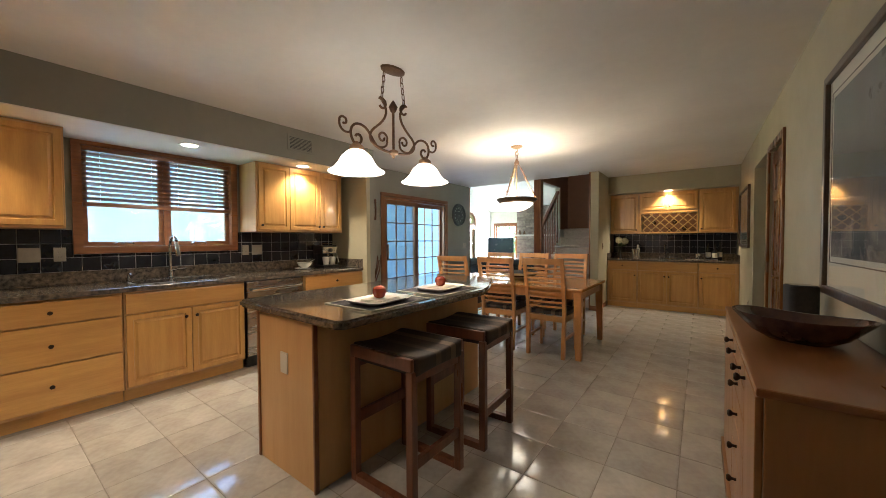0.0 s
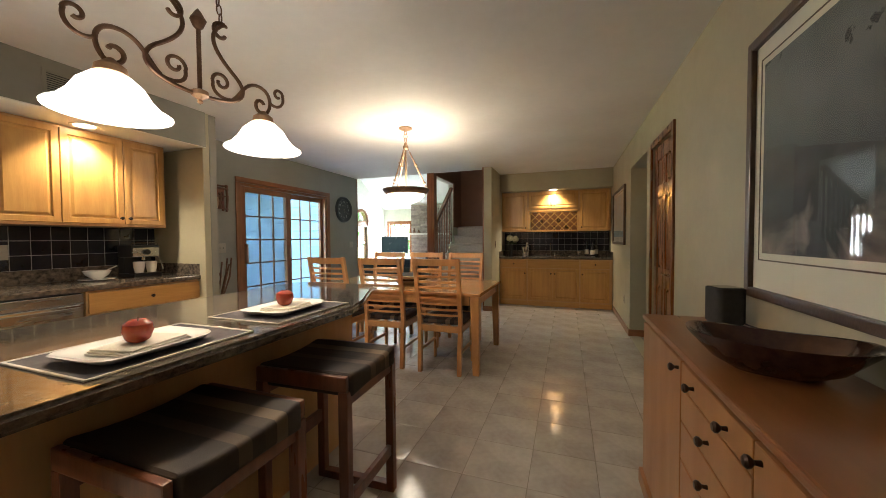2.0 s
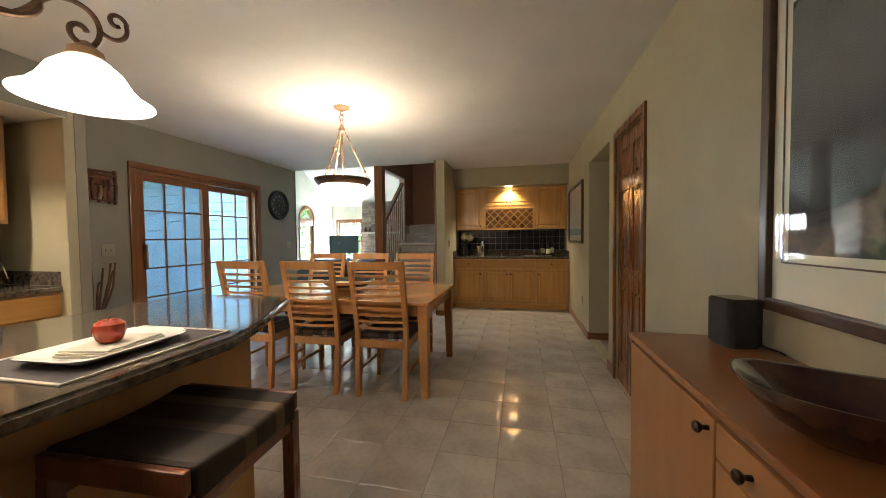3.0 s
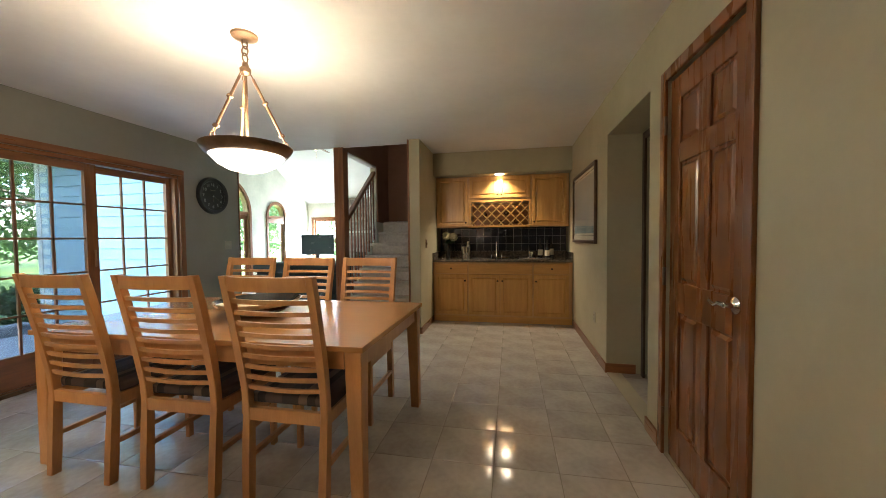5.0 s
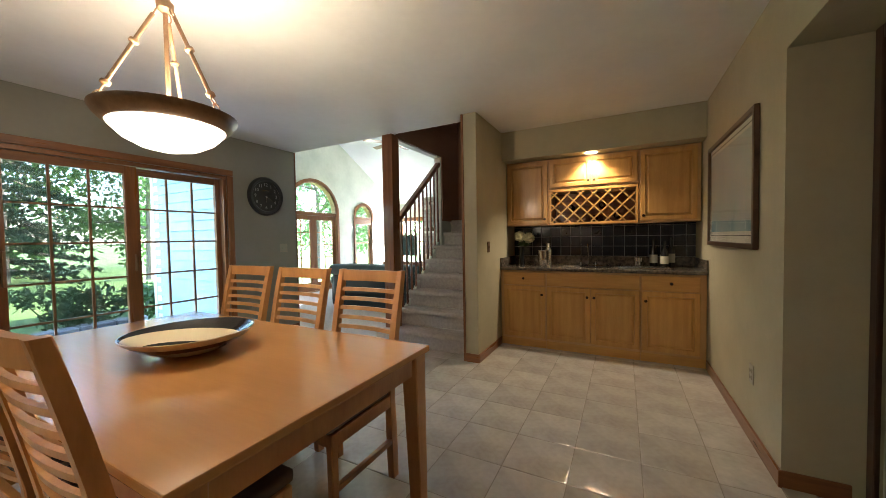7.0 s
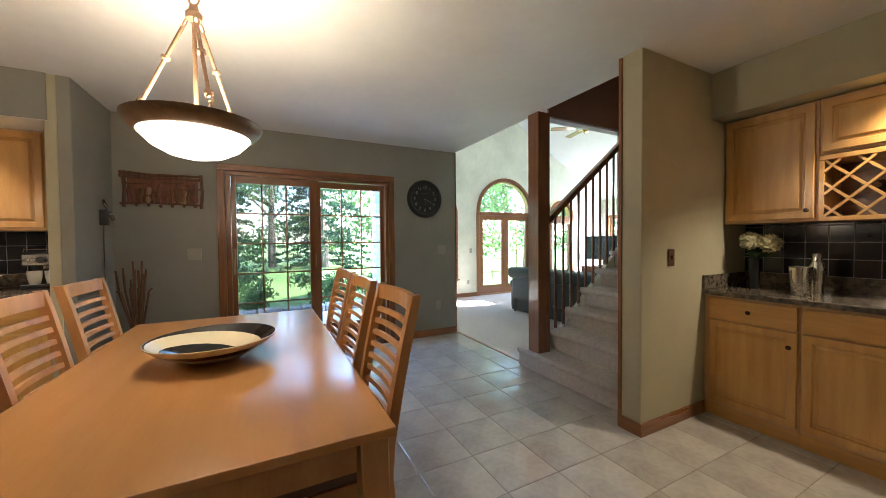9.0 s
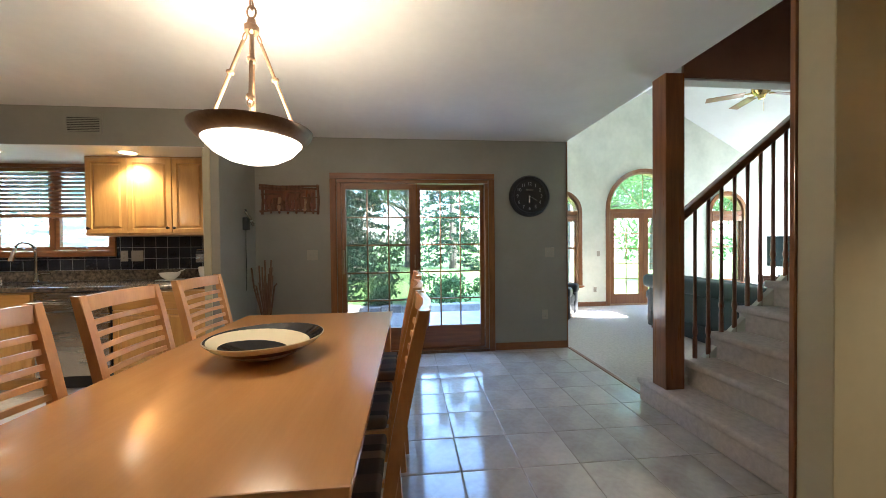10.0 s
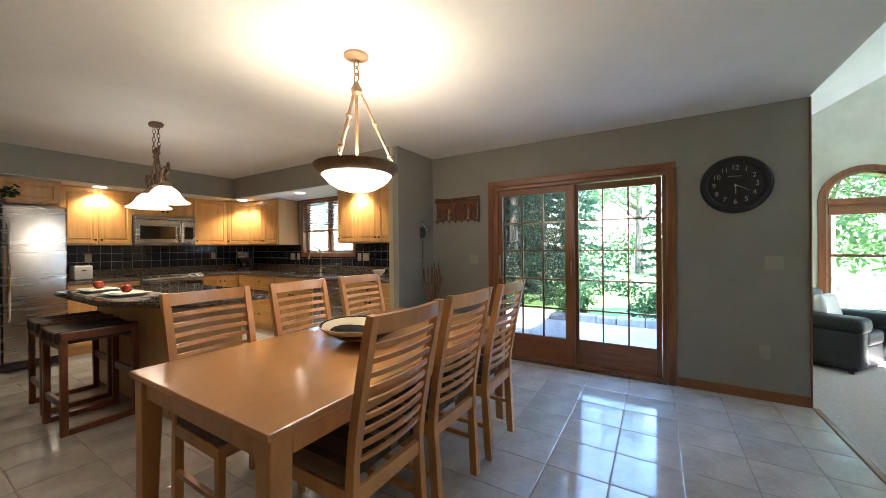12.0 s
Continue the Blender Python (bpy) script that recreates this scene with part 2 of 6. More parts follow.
def join(bm, b):
    if bm is None:
        return b
    me = bpy.data.meshes.new("tmp")
    b.to_mesh(me)
    b.free()
    bm.from_mesh(me)
    bpy.data.meshes.remove(me)
    return bm


def lathe(profile, n=24, m=None, bm=None, closed=False):
    b = bmesh.new()
    rings = []
    for r, z in profile:
        rings.append([b.verts.new((r * math.cos(2 * math.pi * k / n), r * math.sin(2 * math.pi * k / n), z)) for k in range(n)])
    for p, q in zip(rings, rings[1:]):
        for k in range(n):
            b.faces.new((p[k], p[(k + 1) % n], q[(k + 1) % n], q[k]))
    if closed:
        b.faces.new(rings[0][::-1]), b.faces.new(rings[-1])
    bmesh.ops.remove_doubles(b, verts=b.verts, dist=1e-5)
    if m is not None:
        bmesh.ops.transform(b, matrix=m, verts=b.verts)
    return join(bm, b)


def rod(p, q, r, r2=None, n=10, bm=None):
    p, q = Vector(p), Vector(q)
    d = q - p
    m = Matrix.Translation(p) @ d.to_track_quat("Z", "Y").to_matrix().to_4x4()
    return lathe([(r, 0), (r if r2 is None else r2, d.length)], n, m, bm, closed=True)


def tube(points, r, n=8, bm=None, taper=1.0):
    b = bmesh.new()
    pts = [Vector(p) for p in points]
    rings, up = [], None
    for k, p in enumerate(pts):
        d = (pts[min(k + 1, len(pts) - 1)] - pts[max(k - 1, 0)]).normalized()
        if up is None:
            up = d.orthogonal().normalized()
        up = (up - d * up.dot(d)).normalized()
        side = d.cross(up)
        rr = r * (1 + (taper - 1) * k / (len(pts) - 1))
        rings.append([b.verts.new(p + rr * (math.cos(2 * math.pi * j / n) * up + math.sin(2 * math.pi * j / n) * side)) for j in range(n)])
    for u, v in zip(rings, rings[1:]):
        for j in range(n):
            b.faces.new((u[j], u[(j + 1) % n], v[(j + 1) % n], v[j]))
    b.faces.new(rings[0][::-1]), b.faces.new(rings[-1])
    return join(bm, b)


def prism(outline, y0, y1, bm=None):
    """A flat outline in x, z drawn out from y0 to y1."""
    b = bmesh.new()
    f = b.faces.new([b.verts.new((x, y0, z)) for x, z in outline])
    g = bmesh.ops.extrude_face_region(b, geom=[f])
    bmesh.ops.translate(b, vec=(0, y1 - y0, 0), verts=[v for v in g["geom"] if isinstance(v, bmesh.types.BMVert)])
    return join(bm, b)


def wall_sheet(outer, holes, thick, m):
    """A wall from an outline in x, z with holes, drawn out along y and put at m."""
    b = bmesh.new()
    for loop in (outer, *holes):
        vs = [b.verts.new((x, 0, z)) for x, z in loop]
        for p, q in zip(vs, vs[1:] + vs[:1]):
            b.edges.new((p, q))
    bmesh.ops.triangle_fill(b, use_beauty=True, use_dissolve=False, edges=b.edges[:])
    g = bmesh.ops.extrude_face_region(b, geom=b.faces[:])
    bmesh.ops.translate(b, vec=(0, thick, 0), verts=[v for v in g["geom"] if isinstance(v, bmesh.types.BMVert)])
    bmesh.ops.transform(b, matrix=m, verts=b.verts)
    return b


def rect(a, b, c, d):
    return [(a, c), (b, c), (b, d), (a, d)]


def arch(a, b, c, spring, n=20):
    r, mid = (b - a) / 2, (a + b) / 2
    return [(a, c), (b, c)] + [(mid + r * math.cos(math.pi * k / n), spring + r * math.sin(math.pi * k / n)) for k in range(n + 1)]


# frames of reference: local x along the wall, local -y out of it
ALONG_Y = Matrix(((0, -1, 0, 0), (1, 0, 0, 0), (0, 0, 1, 0), (0, 0, 0, 1)))  # local x to world y, local y to world -x
CE = 2.46

# ---- structure ----
WX = -4.75
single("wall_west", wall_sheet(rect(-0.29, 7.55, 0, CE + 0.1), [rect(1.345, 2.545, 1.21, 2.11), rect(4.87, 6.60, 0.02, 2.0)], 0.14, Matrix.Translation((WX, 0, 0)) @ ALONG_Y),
       M_WALL_DIM, "sage wall with window and patio door, coloured grey-green as in daylight", "wall", kind="structure")
single("wall_east", wall_sheet(rect(-0.29, 8.78, 0, CE + 0.1), [rect(4.53, 5.195, 0.005, 2.06), rect(5.44, 6.39, 0.005, 2.107)], -0.12, ALONG_Y),
       M_WALL, "sage painted wall with closet door and recess", "wall", kind="structure")
single("wall_south", box(-4.75, 0, -0.29, -0.17, 0, CE + 0.1), M_WALL, "sage painted kitchen wall behind the range", "wall", kind="structure")
single("wall_north", box(-1.97, 0, 8.66, 8.78, 0, CE + 0.1), M_WALL, "sage painted wall behind the wet bar", "wall", kind="structure")
single("wall_stub", box(-2.09, -1.955, 7.345, 8.78, 0, CE + 0.1, 0.004, 1), M_WALL, "sage painted stub wall between stairs and wet bar", "wall", kind="structure")
# one wall split in two: warm-lit side paler, daylight side greyer, by colour
single("wall_return_inner", box(WX, -4.018, 3.86, 3.925, 0, CE + 0.1, 0.004, 1), M_WALL, "return wall's kitchen side, coloured beige as under warm light", "wall", kind="structure")
single("wall_return", box(WX, -4.02, 3.925, 4.0, 0, CE + 0.1, 0.004, 1), M_WALL_DIM, "return wall's far side, coloured grey-green as in daylight", "wall", kind="structure")
single("soffit_west", box(WX, -4.0, -0.17, 3.88, 2.134, CE + 0.05), M_WALL_DIM, "painted soffit above the window cabinets", "soffit", kind="structure")
single("soffit_south", box(-4.0, 0, -0.17, 0.554, 2.134, CE + 0.05), M_WALL_DIM, "painted soffit above the range wall", "soffit", kind="structure")
single("soffit_bar", box(-1.97, 0, 8.15, 8.66, 2.134, CE + 0.05), M_WALL, "painted soffit above the wet bar", "soffit", kind="structure")
single("soffit_lining_west", box(WX + 0.01, -4.004, 0.55, 3.88, 2.130, 2.134), M_WHITE, "white underside of the soffit", "soffit", kind="structure")
single("soffit_lining_south", box(-4.004, -0.01, -0.16, 0.55, 2.130, 2.134), M_WHITE, "white underside of the soffit", "soffit", kind="structure")
single("ceiling", box(WX, 0, -0.17, 7.55, CE, CE + 0.12), M_WHITE, "flat white kitchen ceiling", "ceiling", kind="structure")
single("ceiling_bar", box(-1.97, 0, 7.55, 8.66, CE, CE + 0.12), M_WHITE, "flat white ceiling above the wet bar", "ceiling", kind="structure")
# recess with a dark door
for k, dims in enumerate(((0.12, 0.34, 6.39, 6.50, 0, 2.107), (0.12, 0.34, 5.30, 5.44, 0, 2.107), (0.12, 0.34, 5.30, 6.50, 2.107, 2.2), (0.34, 0.44, 5.0, 6.6, 0, 2.2))):
    single("wall_recess_%d" % (k + 1), box(*dims), M_WALL, "sage painted recess in the wall", "wall", kind="structure")
single("wall_closet", box(0.125, 0.2, 4.45, 5.28, 0, 2.2), M_WALL, "plain wall behind the closet door", "wall", kind="structure")

# floors
single("floor", box(-4.75, 0.34, -0.17, 7.56, -0.17, -0.0032), M_FGROUT, "grouted bed of the tiled kitchen floor", "floor", kind="structure")
single("floor_bar", box(-2.09, 0.0, 7.56, 8.66, -0.17, -0.0032), M_FGROUT, "grouted bed of the tiled floor by the wet bar", "floor", kind="structure")
single("floor_living", box(-8.15, -2.09, 7.60, 14.8, -0.30, -0.17), M_CARPET, "beige living room carpet one step down", "carpet", kind="structure")
single("floor_edge", box(-4.75, -2.09, 7.56, 7.60, -0.30, 0.004, 0.006), M_OAK_X, "wooden nosing between tile and carpet", "trim", kind="structure")

# living room shell
GX, GT = -8.15, 0.16
RIDGE = [(7.41, -0.3), (15.0, -0.3), (15.0, 2.40), (11.0, 4.62), (7.41, 2.60)]
single("wall_gable", wall_sheet(RIDGE, [arch(8.62, 9.42, 0.30, 1.93), arch(10.13, 11.83, -0.165, 1.98), arch(12.62, 13.42, 0.30, 1.93)], GT, Matrix.Translation((GX, 0, 0)) @ ALONG_Y),
       M_LIV, "mottled sage gable wall with arched windows", "wall", kind="structure")
single("wall_far", wall_sheet(rect(GX, -3.1, -0.3, 2.55), [rect(-7.92, -6.92, 0.35, 1.92)], 0.14, Matrix.Translation((0, 14.8, 0))), M_LIV, "mottled sage wall with a window beside the fireplace", "wall", kind="structure")
single("wall_patio", box(GX, -4.89, 7.43, 7.55, -0.3, 2.75), M_LIV, "mottled sage living room wall", "wall", kind="structure")
single("wall_header", box(-4.89, -2.09, 7.43, 7.55, CE + 0.125, 2.75), M_WHITE, "white header above the kitchen opening", "wall", kind="structure")
single("wall_stair_side", box(-3.22, -3.12, 8.82, 14.8, -0.17, 4.6), M_LIV, "wall between living room and stairs", "wall", kind="structure")
single("wall_stair_header", box(-3.22, -3.12, 7.67, 8.82, 2.44, 4.6), M_WHITE, "white header above the stair rail", "wall", kind="structure")
single("wall_stair_lining", box(-3.12, -3.10, 7.67, 9.40, 2.455, 4.6), M_BROWN, "brown painted header beside the stairs", "wall", kind="structure")
single("wall_stair_lining_low", box(-3.118, -3.10, 8.84, 9.40, 1.5, 2.455), M_BROWN, "brown painted wall beside the landing", "wall", kind="structure")
single("wall_stair_back", box(-3.1, -2.08, 9.40, 9.50, 0.0, 4.6), M_BROWN, "brown painted wall above the landing", "wall", kind="structure")
single("wall_stair_east", box(-2.08, -1.99, 7.55, 9.5, CE + 0.12, 4.6), M_BROWN, "brown painted upper stair wall", "wall", kind="structure")
single("wall_stair_east_low", box(-2.08, -1.99, 8.78, 9.5, -0.1, CE + 0.12), M_BROWN, "brown painted stair wall", "wall", kind="structure")
single("wall_stair_front", box(-3.12, -2.09, 7.43, 7.55, 2.75, 4.6), M_BROWN, "brown painted upper stair wall", "wall", kind="structure")
single("ceiling_stair", box(-3.3, -1.99, 7.4, 9.6, 4.6, 4.7), M_WHITE, "white ceiling above the stairs", "ceiling", kind="structure")


def slope(y0, z0, y1, z1, holes, name):
    run = math.hypot(y1 - y0, z1 - z0)
    c, d = (y1 - y0) / run, (z1 - z0) / run
    m = Matrix(((1, 0, 0, 0), (0, d, c, y0), (0, -c, d, z0), (0, 0, 0, 1)))
    single(name, wall_sheet(rect(GX - 0.3, -3.12, 0, run), holes, -0.14, m), M_VAULT, "white sloping vaulted ceiling", "ceiling", kind="structure")
    return m


slope(7.30, 2.54, 11.0, 4.62, [], "ceiling_vault_south")
VAULT_N = slope(11.0, 4.62, 15.1, 2.34, [rect(-4.6, -3.8, 1.3, 2.3)], "ceiling_vault_north")

# ---- openings: doors and windows ----
WEST = Matrix.Translation((WX, 0, 0)) @ ALONG_Y
GABLE = Matrix.Translation((GX, 0, 0)) @ ALONG_Y


def lattice(parent, x0, x1, z0, z1, cols, rows, y, w=0.016, material=None):
    for k in range(1, cols):
        x = x0 + (x1 - x0) * k / cols
        part("muntin", box(x - w / 2, x + w / 2, y - 0.01, y + 0.01, z0, z1), material, parent)
    for k in range(1, rows):
        z = z0 + (z1 - z0) * k / rows
        part("muntin", box(x0, x1, y - 0.009, y + 0.009, z - w / 2, z + w / 2), material, parent)


def pane(parent, x0, x1, z0, z1, y):
    b = bmesh.new()
    b.faces.new([b.verts.new((x, y, z)) for x, z in rect(x0, x1, z0, z1)])
    ob = part("pane", b, M_GLASS, parent, "clear glass pane")
    ob.visible_shadow = False
    return ob


# sliding patio door
pd = thing("door_patio", WEST, "stained wood sliding patio door with grid panes", "door", kind="structure")
for x0, x1 in ((4.80, 4.868), (6.602, 6.67)):
    part("casing", box(x0, x1, -0.024, -0.001, 0, 1.999, 0.006), M_OAK_Z, pd)
part("casing", box(4.80, 6.67, -0.025, -0.001, 2.0, 2.066, 0.006), M_OAK_X, pd)
for x0, x1 in ((4.872, 4.918), (6.562, 6.598)):
    part("jamb", box(x0, x1, -0.006, 0.13, 0.022, 1.958, 0.003), M_OAK_Z, pd)
part("jamb", box(4.872, 6.598, -0.006, 0.13, 1.96, 1.997, 0.003), M_OAK_X, pd)
part("jamb", box(4.872, 6.598, 0.0, 0.13, 0.0205, 0.036, 0.003), M_OAK_X, pd)
for x0, x1, gx0, gx1, y in ((4.92, 5.775, 4.965, 5.68, 0.035), (5.72, 6.56, 5.808, 6.512, 0.085)):
    gz0, gz1 = 0.30, 1.885
    sash = part("sash", box(x0, gx0, y - 0.02, y + 0.022, 0.038, 1.956, 0.003), M_OAK_Z, pd, "stained wood door sash")
    part("stile", box(gx1, x1, y - 0.02, y + 0.022, 0.038, 1.956, 0.003), M_OAK_Z, sash)
    part("rail", box(gx0, gx1, y - 0.018, y + 0.02, 0.038, gz0, 0.003), M_OAK_X, sash)
    part("rail", box(gx0, gx1, y - 0.018, y + 0.02, gz1, 1.956, 0.003), M_OAK_X, sash)
    pane(sash, gx0, gx1, gz0, gz1, y)
    lattice(sash, gx0, gx1, gz0, gz1, 3, 5, y, material=M_OAK_Z)
part("pull_handle", box(4.934, 4.952, -0.04, 0.012, 0.93, 1.2, 0.006), M_TAN, pd, "brass pull handle")
part("pull_handle", box(5.735, 5.75, 0.0, 0.03, 0.98, 1.14, 0.006), M_TAN, pd, "brass pull handle")
scr = part("insect_screen", wall_sheet(rect(4.925, 5.78, 0.045, 1.955), [rect(4.96, 5.74, 0.09, 1.92)], 0.012, Matrix.Translation((0, 0.118, 0))), M_BRONZE, pd, "sliding insect screen frame")
b = bmesh.new()
b.faces.new([b.verts.new((x, 0.125, z)) for x, z in rect(4.96, 5.74, 0.09, 1.92)])
part("mesh", b, M_SCREEN, scr, "dark insect mesh").visible_shadow = False
part("threshold", box(4.872, 6.598, -0.035, -0.007, 0.0, 0.03, 0.004), M_BRONZE, pd, "dark metal threshold")

# kitchen window
kw = thing("window_kitchen", WEST, "stained wood double casement window above the sink", "window", kind="structure")
part("casing", wall_sheet(rect(1.30, 2.59, 1.165, 2.132), [rect(1.36, 2.53, 1.225, 2.095)], -0.02, Matrix.Identity(4)), M_OAK_X, kw)
part("jamb", wall_sheet(rect(1.347, 2.543, 1.212, 2.108), [rect(1.362, 2.528, 1.227, 2.093)], 0.14, Matrix.Identity(4)), M_OAK_X, kw)
for x0, x1 in ((1.364, 1.93), (1.96, 2.526)):
    sash = part("sash", wall_sheet(rect(x0, x1, 1.229, 2.091), [rect(x0 + 0.036, x1 - 0.036, 1.27, 2.05)], 0.035, Matrix.Translation((0, 0.055, 0))), M_OAK_X, kw, "stained wood casement sash")
    pane(sash, x0 + 0.036, x1 - 0.036, 1.27, 2.05, 0.07)
    part("crank_handle", tube([(x0 + 0.2, 0.05, 1.245), (x0 + 0.22, 0.02, 1.262), (x0 + 0.32, 0.015, 1.257), (x0 + 0.33, 0.02, 1.247)], 0.008), M_CHROME, kw, "small metal crank handle")
part("mullion", box(1.93, 1.96, 0.035, 0.12, 1.229, 2.091), M_OAK_Z, kw)
# pale veil added behind the panes so the garden looks washed out
b = bmesh.new()
b.faces.new([b.verts.new((x, 0.115, z)) for x, z in rect(1.364, 2.526, 1.229, 2.091)])
part("insect_screen", b, M_PALEVEIL, kw, "pale translucent sheet that whitens the view").visible_shadow = False
bl = thing("window_blind", WEST, "half-raised wooden slat blind in the kitchen window", "blind")
part("head_rail", box(1.365, 2.525, 0.0, 0.05, 2.052, 2.091, 0.003), M_OAK_X, bl)
for k in range(10):
    z = 2.026 - 0.0425 * k
    b = box(1.368, 2.522, -0.024, 0.024, -0.0018, 0.0018)
    bmesh.ops.transform(b, matrix=Matrix.Translation((0, 0.024, z)) @ Matrix.Rotation(radians(-27), 4, "X"), verts=b.verts)
    part("slat", b, M_OAK_X, bl)
part("bottom_rail", box(1.368, 2.522, 0.0, 0.048, 1.575, 1.612, 0.004), M_OAK_X, bl)
for x in (1.48, 1.84, 2.05, 2.41):
    part("cord", rod((x, 0.024, 1.60), (x, 0.024, 2.06), 0.0015, n=5), M_WPLAS, bl)


def six_panel(name, m, w, h, material, label, casing=True, knob=True, hinges=True):
    d = thing(name, m, label, "door", kind="structure")
    part("slab", box(0, w, 0.012, 0.035, 0.008, h), material, d)
    st, mid = 0.10, w / 2
    zs = [(0.008, 0.20), (0.82, 0.98), (1.60, 1.70), (h - 0.12, h)]
    for x0, x1 in ((0, st), (w - st, w)):
        part("stile", box(x0, x1, 0, 0.014, 0.008, h, 0.003, 1), material, d)
    for (a0, a1) in zs:
        part("rail", box(st, w - st, 0, 0.014, a0, a1, 0.003, 1), material, d)
    for (p, q) in zip(zs, zs[1:]):
        part("mid_stile", box(mid - 0.045, mid + 0.045, 0, 0.014, p[1], q[0], 0.003, 1), material, d)
        for x0, x1 in ((st, mid - 0.045), (mid + 0.045, w - st)):
            b = box(x0 + 0.012, x1 - 0.012, 0.003, 0.02, p[1] + 0.012, q[0] - 0.012)
            f = min(b.faces, key=lambda f: f.calc_center_median().y)
            bmesh.ops.inset_region(b, faces=[f], thickness=0.022, depth=0.0)
            f.normal_update()
            for v in b.verts:
                if v not in f.verts[:] and v.co.y < 0.01:
                    v.co.y = 0.0125
            part("panel", b, material, d)
    if casing:
        for x0, x1, z0, z1 in ((-0.058, -0.004, 0, h + 0.065), (w + 0.004, w + 0.056, 0, h + 0.065), (-0.004, w + 0.004, h + 0.006, h + 0.065)):
            part("casing", box(x0, x1, -0.033, -0.013, z0, z1, 0.006), material, d)
    if knob:
        kn = part("door_handle", lathe([(0, 0), (0.033, 0), (0.033, 0.006), (0.02, 0.014), (0.011, 0.018), (0.011, 0.045), (0, 0.048)], 20, Matrix.Translation((w - 0.075, 0, 0.95)) @ Matrix.Rotation(radians(90), 4, "X")), M_CHROME, d, "satin metal lever handle", True)
        part("lever", tube([(w - 0.075, -0.043, 0.95), (w - 0.105, -0.05, 0.955), (w - 0.135, -0.048, 0.942), (w - 0.165, -0.05, 0.952), (w - 0.18, -0.046, 0.96)], 0.009, taper=0.6), M_CHROME, kn, smooth=True)
    if hinges:
        for z in (0.22, 1.0, 1.82):
            part("hinge", rod((-0.002, -0.026, z - 0.05), (-0.002, -0.026, z + 0.05), 0.009), M_BRONZE, d, "dark metal hinge")
    return d


EAST90 = Matrix.Rotation(radians(-90), 4, "Z")
six_panel("door_closet", Matrix.Translation((0.015, 5.19, 0)) @ EAST90, 0.655, 2.05, M_DOORWOOD, "closed stained wood six-panel closet door")
six_panel("door_recess", Matrix.Translation((0.30, 6.29, 0)) @ EAST90, 0.80, 2.03, M_DARKDOOR, "closed dark wooden door inside the recess", knob=False, hinges=False)


def arched_window(name, y0, y1, z0, spring, door=False):
    w = thing(name, GABLE, "arched French door with stained wood frame" if door else "arched window with stained wood frame", "door" if door else "window", kind="structure")
    c = 0.075
    part("casing", wall_sheet(arch(y0 - c, y1 + c, z0 - (0.0 if door else 0.05), spring), [arch(y0 + 0.004, y1 - 0.004, z0 + 0.004, spring)], -0.03, Matrix.Identity(4)), M_OAK_Z, w)
    part("jamb", wall_sheet(arch(y0 - 0.002, y1 + 0.002, z0, spring), [arch(y0 + 0.035, y1 - 0.035, z0 + 0.03, spring)], 0.15, Matrix.Translation((0, 0.003, 0))), M_TAN, w)
    part("transom_bar", box(y0 + 0.03, y1 - 0.03, -0.01, 0.10, spring - 0.07, spring + 0.02, 0.004), M_OAK_X, w)
    mid = (y0 + y1) / 2
    b = bmesh.new()
    b.faces.new([b.verts.new((x, 0.06, z)) for x, z in arch(y0 + 0.036, y1 - 0.036, spring + 0.02, spring + 0.02)])
    g = part("pane", b, M_GLASS, w, "half-round glass pane")
    g.visible_shadow = False
    r = (y1 - y0) / 2 - 0.035
    for a in (45, 90, 135) if door else (60, 120):
        part("muntin", rod((mid, 0.06, spring + 0.02), (mid + r * math.cos(radians(a)), 0.06, spring + r * math.sin(radians(a))), 0.007, n=6), M_OAK_Z, w)
    top = spring - 0.07
    if door:
        for x0, x1 in ((y0 + 0.035, mid - 0.004), (mid + 0.004, y1 - 0.035)):
            s = part("leaf", wall_sheet(rect(x0, x1, z0 + 0.01, top), [rect(x0 + 0.11, x1 - 0.11, z0 + 0.25, top - 0.12)], 0.04, Matrix.Translation((0, 0.03, 0))), M_OAK_Z, w)
            pane(s, x0 + 0.11, x1 - 0.11, z0 + 0.25, top - 0.12, 0.05)
            lattice(s, x0 + 0.11, x1 - 0.11, z0 + 0.25, top - 0.12, 2, 5, 0.05, material=M_OAK_Z)
        part("door_handle", tube([(y0 + 0.09, 0.0, 0.88), (y0 + 0.09, -0.03, 0.88), (y0 + 0.17, -0.035, 0.88)], 0.009), M_TAN, w, "brass lever")
    else:
        zm = (z0 + top) / 2 + 0.05
        part("sash", wall_sheet(rect(y0 + 0.03, y1 - 0.03, z0 + 0.02, top), [rect(y0 + 0.075, y1 - 0.075, z0 + 0.07, zm - 0.02), rect(y0 + 0.075, y1 - 0.075, zm + 0.02, top - 0.05)], 0.04, Matrix.Translation((0, 0.04, 0))), M_OAK_Z, w)
        pane(w, y0 + 0.075, y1 - 0.075, z0 + 0.07, top - 0.05, 0.06)
        part("window_sill", box(y0 - 0.1, y1 + 0.1, -0.07, 0.02, z0 - 0.03, z0 + 0.005, 0.005), M_OAK_X, w)
        part("blind_stack", box(y0 + 0.04, y1 - 0.04, -0.005, 0.035, top - 0.14, top - 0.01, 0.004), M_OAK_X, w, "raised wooden blind")
    return w


arched_window("window_arch_1", 8.62, 9.42, 0.30, 1.93)
arched_window("door_french", 10.13, 11.83, -0.165, 1.98, True)
arched_window("window_arch_2", 12.62, 13.42, 0.30, 1.93)
fw = thing("window_far", Matrix.Translation((0, 14.8, 0)), "stained wood window beside the fireplace", "window", kind="structure")
